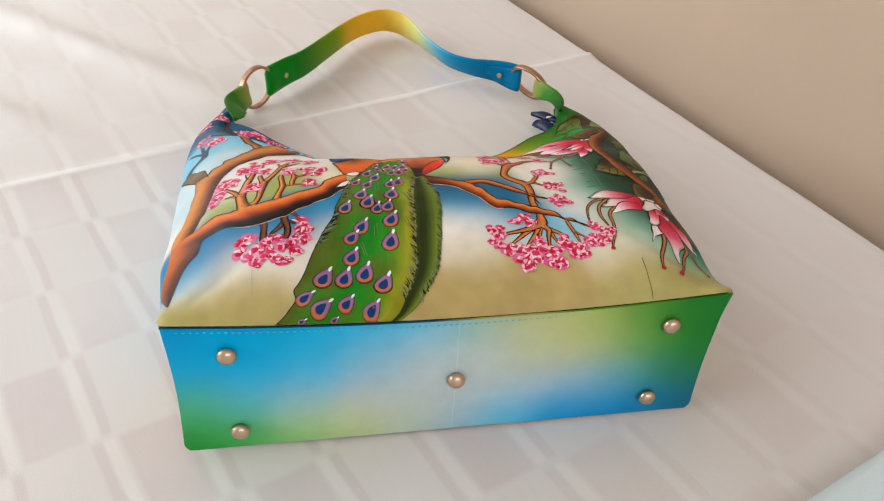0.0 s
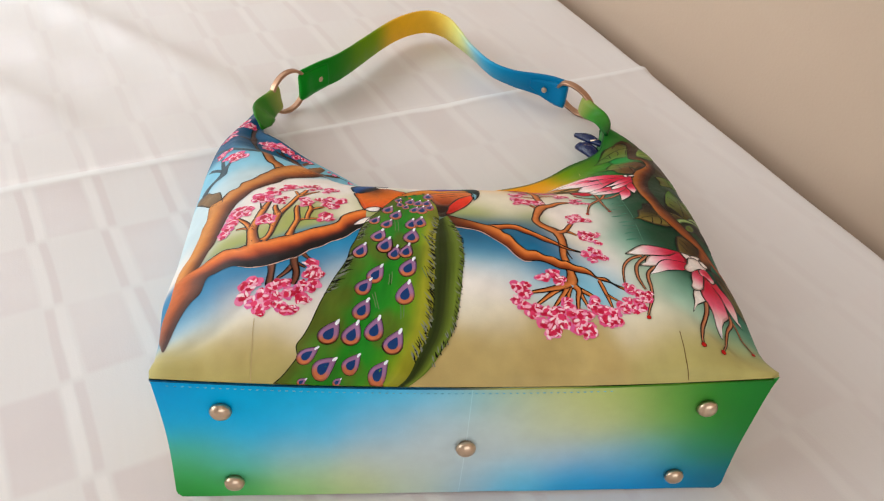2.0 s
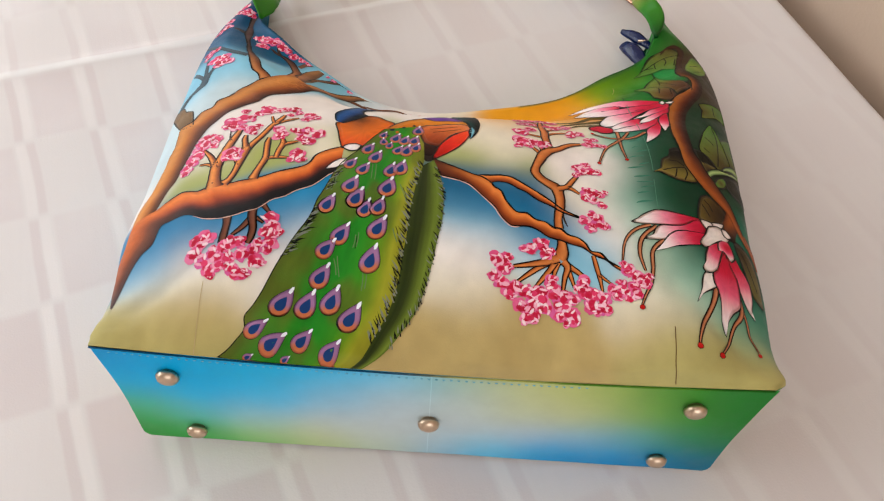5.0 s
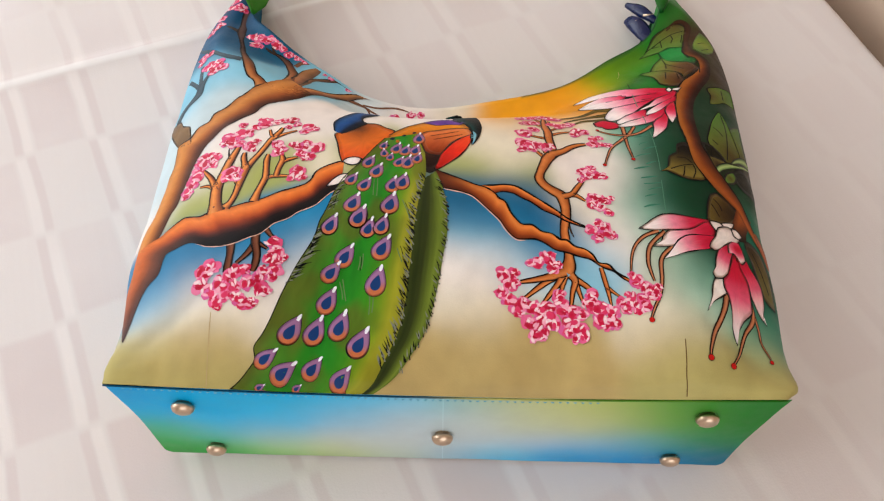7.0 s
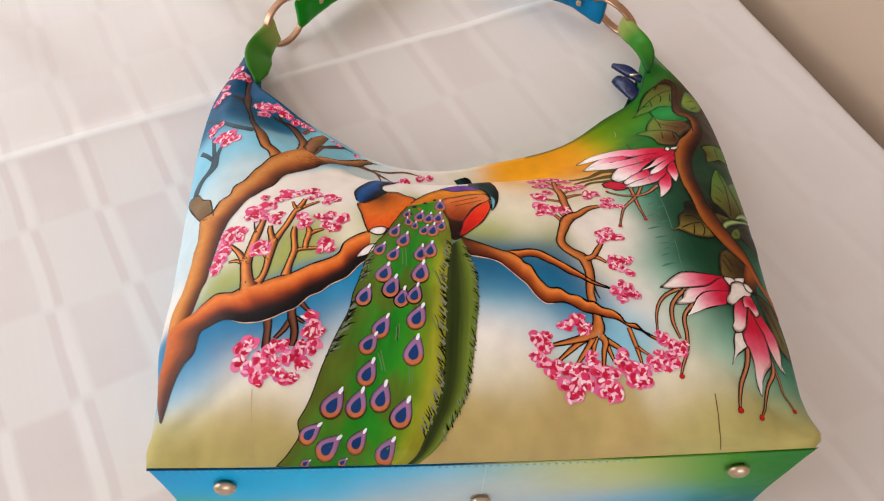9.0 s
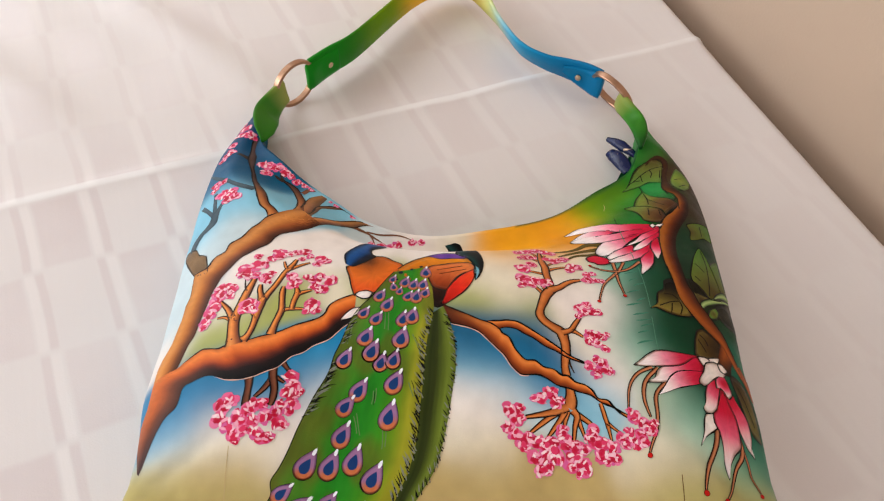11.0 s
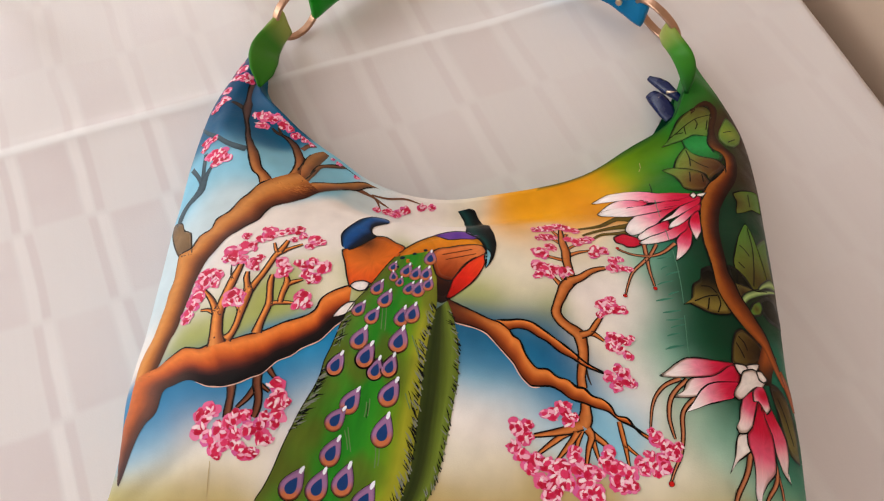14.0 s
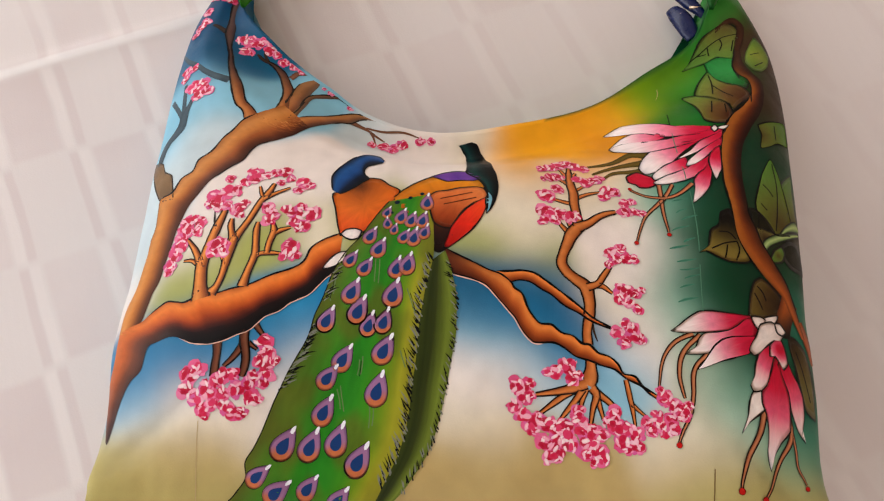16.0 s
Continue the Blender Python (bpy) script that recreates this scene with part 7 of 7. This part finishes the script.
stroke("painted_pucker", [(12.41, 14.92, 0.05), (12.84, 14.96, 0.1), (13.55, 15.13, 0.05)], "pucker", 0, 1)
stroke("painted_pucker", [(12.62, 14.4, 0.05), (12.95, 14.54, 0.11), (13.53, 14.71, 0.05)], "pucker", 0, 1)
stroke("painted_pucker", [(12.31, 13.82, 0.05), (12.61, 13.95, 0.13), (13.15, 14.1, 0.05)], "pucker", 0, 1)
stroke("painted_pucker", [(12.1, 12.95, 0.05), (12.56, 13.14, 0.16), (13.26, 13.3, 0.05)], "pucker", 0, 1)

# ---- handle fittings ----


def tongue(name, line, half, lay, mix_at, parent=bag, label="", thick=0.0032, loop=0.0, mat=STRAP):
    """A leather tongue: line is its middle, half its half-widths, lay the way of its width from end to end; loop is how much thicker it is where it folds round a ring."""
    n, m = 30, 9
    path = curve_through(line, n)
    a, b = Vector(lay[0]).normalized(), Vector(lay[1]).normalized()
    verts, cols = [], []
    for side in (1, -1):
        for i, q in enumerate(path):
            t = i / (n - 1)
            w = a.lerp(b, smooth(0.0, 0.75, t)).normalized()
            d = (path[min(i + 1, n - 1)] - path[max(i - 1, 0)]).normalized()
            out = d.cross(w).normalized()
            h = float(np.interp(t, np.linspace(0, 1, len(half)), half))
            fat = thick + loop * (1 - smooth(0.12, 0.5, t)) * (0.45 + 0.55 * smooth(0.0, 0.1, t))
            for k in range(m):
                s = 2 * k / (m - 1) - 1
                edge = (1 - s ** 6) ** 0.5 if abs(s) < 1 else 0.0
                verts.append(q + w * s * h + out * side * fat * 0.5 * (0.35 + 0.65 * edge) + out * 0.0012 * math.cos(s * 1.5))
                cols.append(mix_at(t))
    f = grid_faces(m, n)
    faces = f + [tuple(reversed([v + n * m for v in q])) for q in f]
    rim = [k for k in range(m)] + [i * m + m - 1 for i in range(1, n)] + [(n - 1) * m + k for k in range(m - 2, -1, -1)] + [i * m for i in range(n - 2, 0, -1)]
    for p, q in zip(rim, rim[1:] + rim[:1]):
        faces.append((q, p, p + n * m, q + n * m))
    return link(name, verts, faces, mat, parent, label, cols)


def fade(*names):
    return lambda t: blend([PIGMENT[k] for k in names], t)


tongue("tab", [(-0.1728, 0.4695, 0.0258), (-0.1765, 0.4615, 0.0262), (-0.180, 0.450, 0.028), (-0.183, 0.43, 0.034), (-0.1812, 0.408, 0.0415), (-0.178, 0.3775, 0.0455)],
       (0.0148, 0.0146, 0.0146, 0.0146, 0.0138, 0.0105, 0.002), ((-0.1, 0.0, 1.0), (-0.8, -0.1, 0.6)), fade("sage", "tab_green", "tab_green", "leaf"), bag, "olive green leather tab", 0.0032, 0.0062)
tongue("tab", [(0.1838, 0.4785, 0.0262), (0.1858, 0.4715, 0.0262), (0.189, 0.460, 0.0275), (0.193, 0.440, 0.033), (0.193, 0.416, 0.0385), (0.1885, 0.390, 0.0415)],
       (0.0145, 0.013, 0.0108, 0.0095, 0.008, 0.0055, 0.0015), ((-0.05, -0.25, 1.0), (0.95, -0.1, 0.25)), fade("sage", "tab_green", "leaf", "dark_green"), bag, "olive green leather tab", 0.0032, 0.0062)

# folded strap ends round the rings, each with a rivet
tongue("strap_end", [(-0.1523, 0.4902, 0.0262), (-0.1475, 0.4958, 0.0262), (-0.141, 0.5035, 0.0262), (-0.131, 0.5155, 0.0262), (-0.1225, 0.525, 0.0262)], (0.0166, 0.0160, 0.0155, 0.0150), ((0, 0, 1), (0, 0, 1)), fade("strap_green", "strap_green"), bag, "green folded strap end", 0.0032, 0.006)
tongue("strap_end", [(0.167, 0.4985, 0.0235), (0.158, 0.507, 0.0225), (0.148, 0.5135, 0.0225), (0.136, 0.5185, 0.025), (0.126, 0.5215, 0.0275)], (0.0155, 0.0155, 0.0135, 0.0105, 0.005), ((0, 0, 1), (0, -0.15, 1)), fade("strap_blue", "strap_blue"), bag, "blue folded strap end", 0.0032, 0.006)
RIVET = ((0.0034, -0.0005), (0.0034, 0.0006), (0.003, 0.0012), (0.0022, 0.0016), (0.0008, 0.0018))
disc("rivet", (-0.1300, 0.5135, 0.0262), (0.76, -0.65, 0.05), RIVET, GOLD, bag, 18, "small pale gold rivet")
disc("rivet", (0.1430, 0.5130, 0.0235), (-0.42, -0.9, 0.1), RIVET, GOLD, bag, 18, "small pale gold rivet")

# zip pull hanging out of the mouth
pull = tagged(link("zip_pull", *tube([Vector((0.193, 0.399, 0.022)), Vector((0.186, 0.404, 0.026)), Vector((0.178, 0.405, 0.024))], 0.0012, 8), GOLD, bag), "navy leather zip pull with gold fittings")
navy = fade("navy", "navy")
tongue("pull_leaf", [(0.1665, 0.426, 0.017), (0.1745, 0.4165, 0.021), (0.183, 0.4055, 0.0235), (0.1905, 0.397, 0.0235)], (0.0025, 0.0045, 0.0055, 0.0042, 0.003), ((0.5, 0.6, 0.5), (0.4, 0.6, 0.6)), navy, pull, "", 0.0028, 0.0, NAVY)
tongue("pull_leaf", [(0.1675, 0.410, 0.014), (0.171, 0.401, 0.018), (0.1755, 0.390, 0.0205), (0.1805, 0.377, 0.0215)], (0.0052, 0.0072, 0.0076, 0.0072, 0.005), ((0.7, 0.3, 0.5), (0.8, 0.35, 0.4)), navy, pull, "", 0.003, 0.0, NAVY)
disc("stud", (0.1725, 0.4005, 0.0205), (-0.2, -0.5, 0.9), ((0.0017, 0.0), (0.0015, 0.0007), (0.0006, 0.001)), GOLD, pull, 14)

# seam down the middle of the base, and stitching below the piping
verts, line_cols = [], []
for j in range(36):
    for s in (-0.0005, 0.0005):
        i = 44.5 + s * 1000 * 0.12
        p = base_point(i, j)
        verts.append(p + Vector((0, -0.0004, 0)))
# the seam's highlight is put in as a colour paler than the base
link("base_seam", verts, grid_faces(2, 36), LEATHER, base_panel, "", [tuple(min(0.85, c * 1.12 + 0.03) for c in band(p.x, p.z)) for p in verts])
for k in range(64):
    x = -0.178 + 0.0042 * k
    if x > 0.088:
        break
    top = base_top(x)
    h = (top - 0.0042) / top
    c = Vector((x, 0.0125 * h - 0.0025 * math.sin(math.pi * h) * (1 - (x / W) ** 4) - 0.0005, top - 0.0042))
    e = 0.0009
    verts = [c + Vector(q) for q in ((-e, 0.0003, -0.0002), (e, 0.0003, -0.0002), (e, 0.0003, 0.0002), (-e, 0.0003, 0.0002), (-e * 0.6, -0.0003, 0), (e * 0.6, -0.0003, 0))]
    link("stitch", verts, [(0, 1, 5, 4), (2, 3, 4, 5), (0, 4, 3), (1, 2, 5)], LEATHER, base_panel, "", [PIGMENT["sky"]] * 6, False)

# ---- pale blue cloth at the table's near side ----


def folded_cloth():
    n, outline = 72, []
    for i in range(n):
        a = 2 * math.pi * i / n
        c, s = math.cos(a), math.sin(a)
        outline.append((0.305 + 0.185 * math.copysign(abs(c) ** 0.22, c), -0.335 + 0.165 * math.copysign(abs(s) ** 0.22, s)))
    verts, rows = [], ((1.0, 0.001), (1.012, 0.004), (1.012, 0.008), (1.0, 0.0105), (0.97, 0.0115), (0.8, 0.012), (0.5, 0.0125), (0.2, 0.0125))
    for f, z in rows:
        for k, (x, y) in enumerate(outline):
            px, py = 0.305 + (x - 0.305) * f, -0.335 + (y + 0.335) * f
            verts.append(room(px, py, cloth_height(px, py) + z + 0.001 * noise.noise((px * 14, py * 14, 1.0)) * min(1, z / 0.008)))
    ob = link("folded_cloth", verts, grid_faces(n, len(rows), True) + [tuple(range((len(rows) - 1) * n, len(rows) * n))], PALE_BLUE)
    return tagged(ob, "pale blue cotton cloth folded on the tablecloth", "cloth")


folded_cloth()
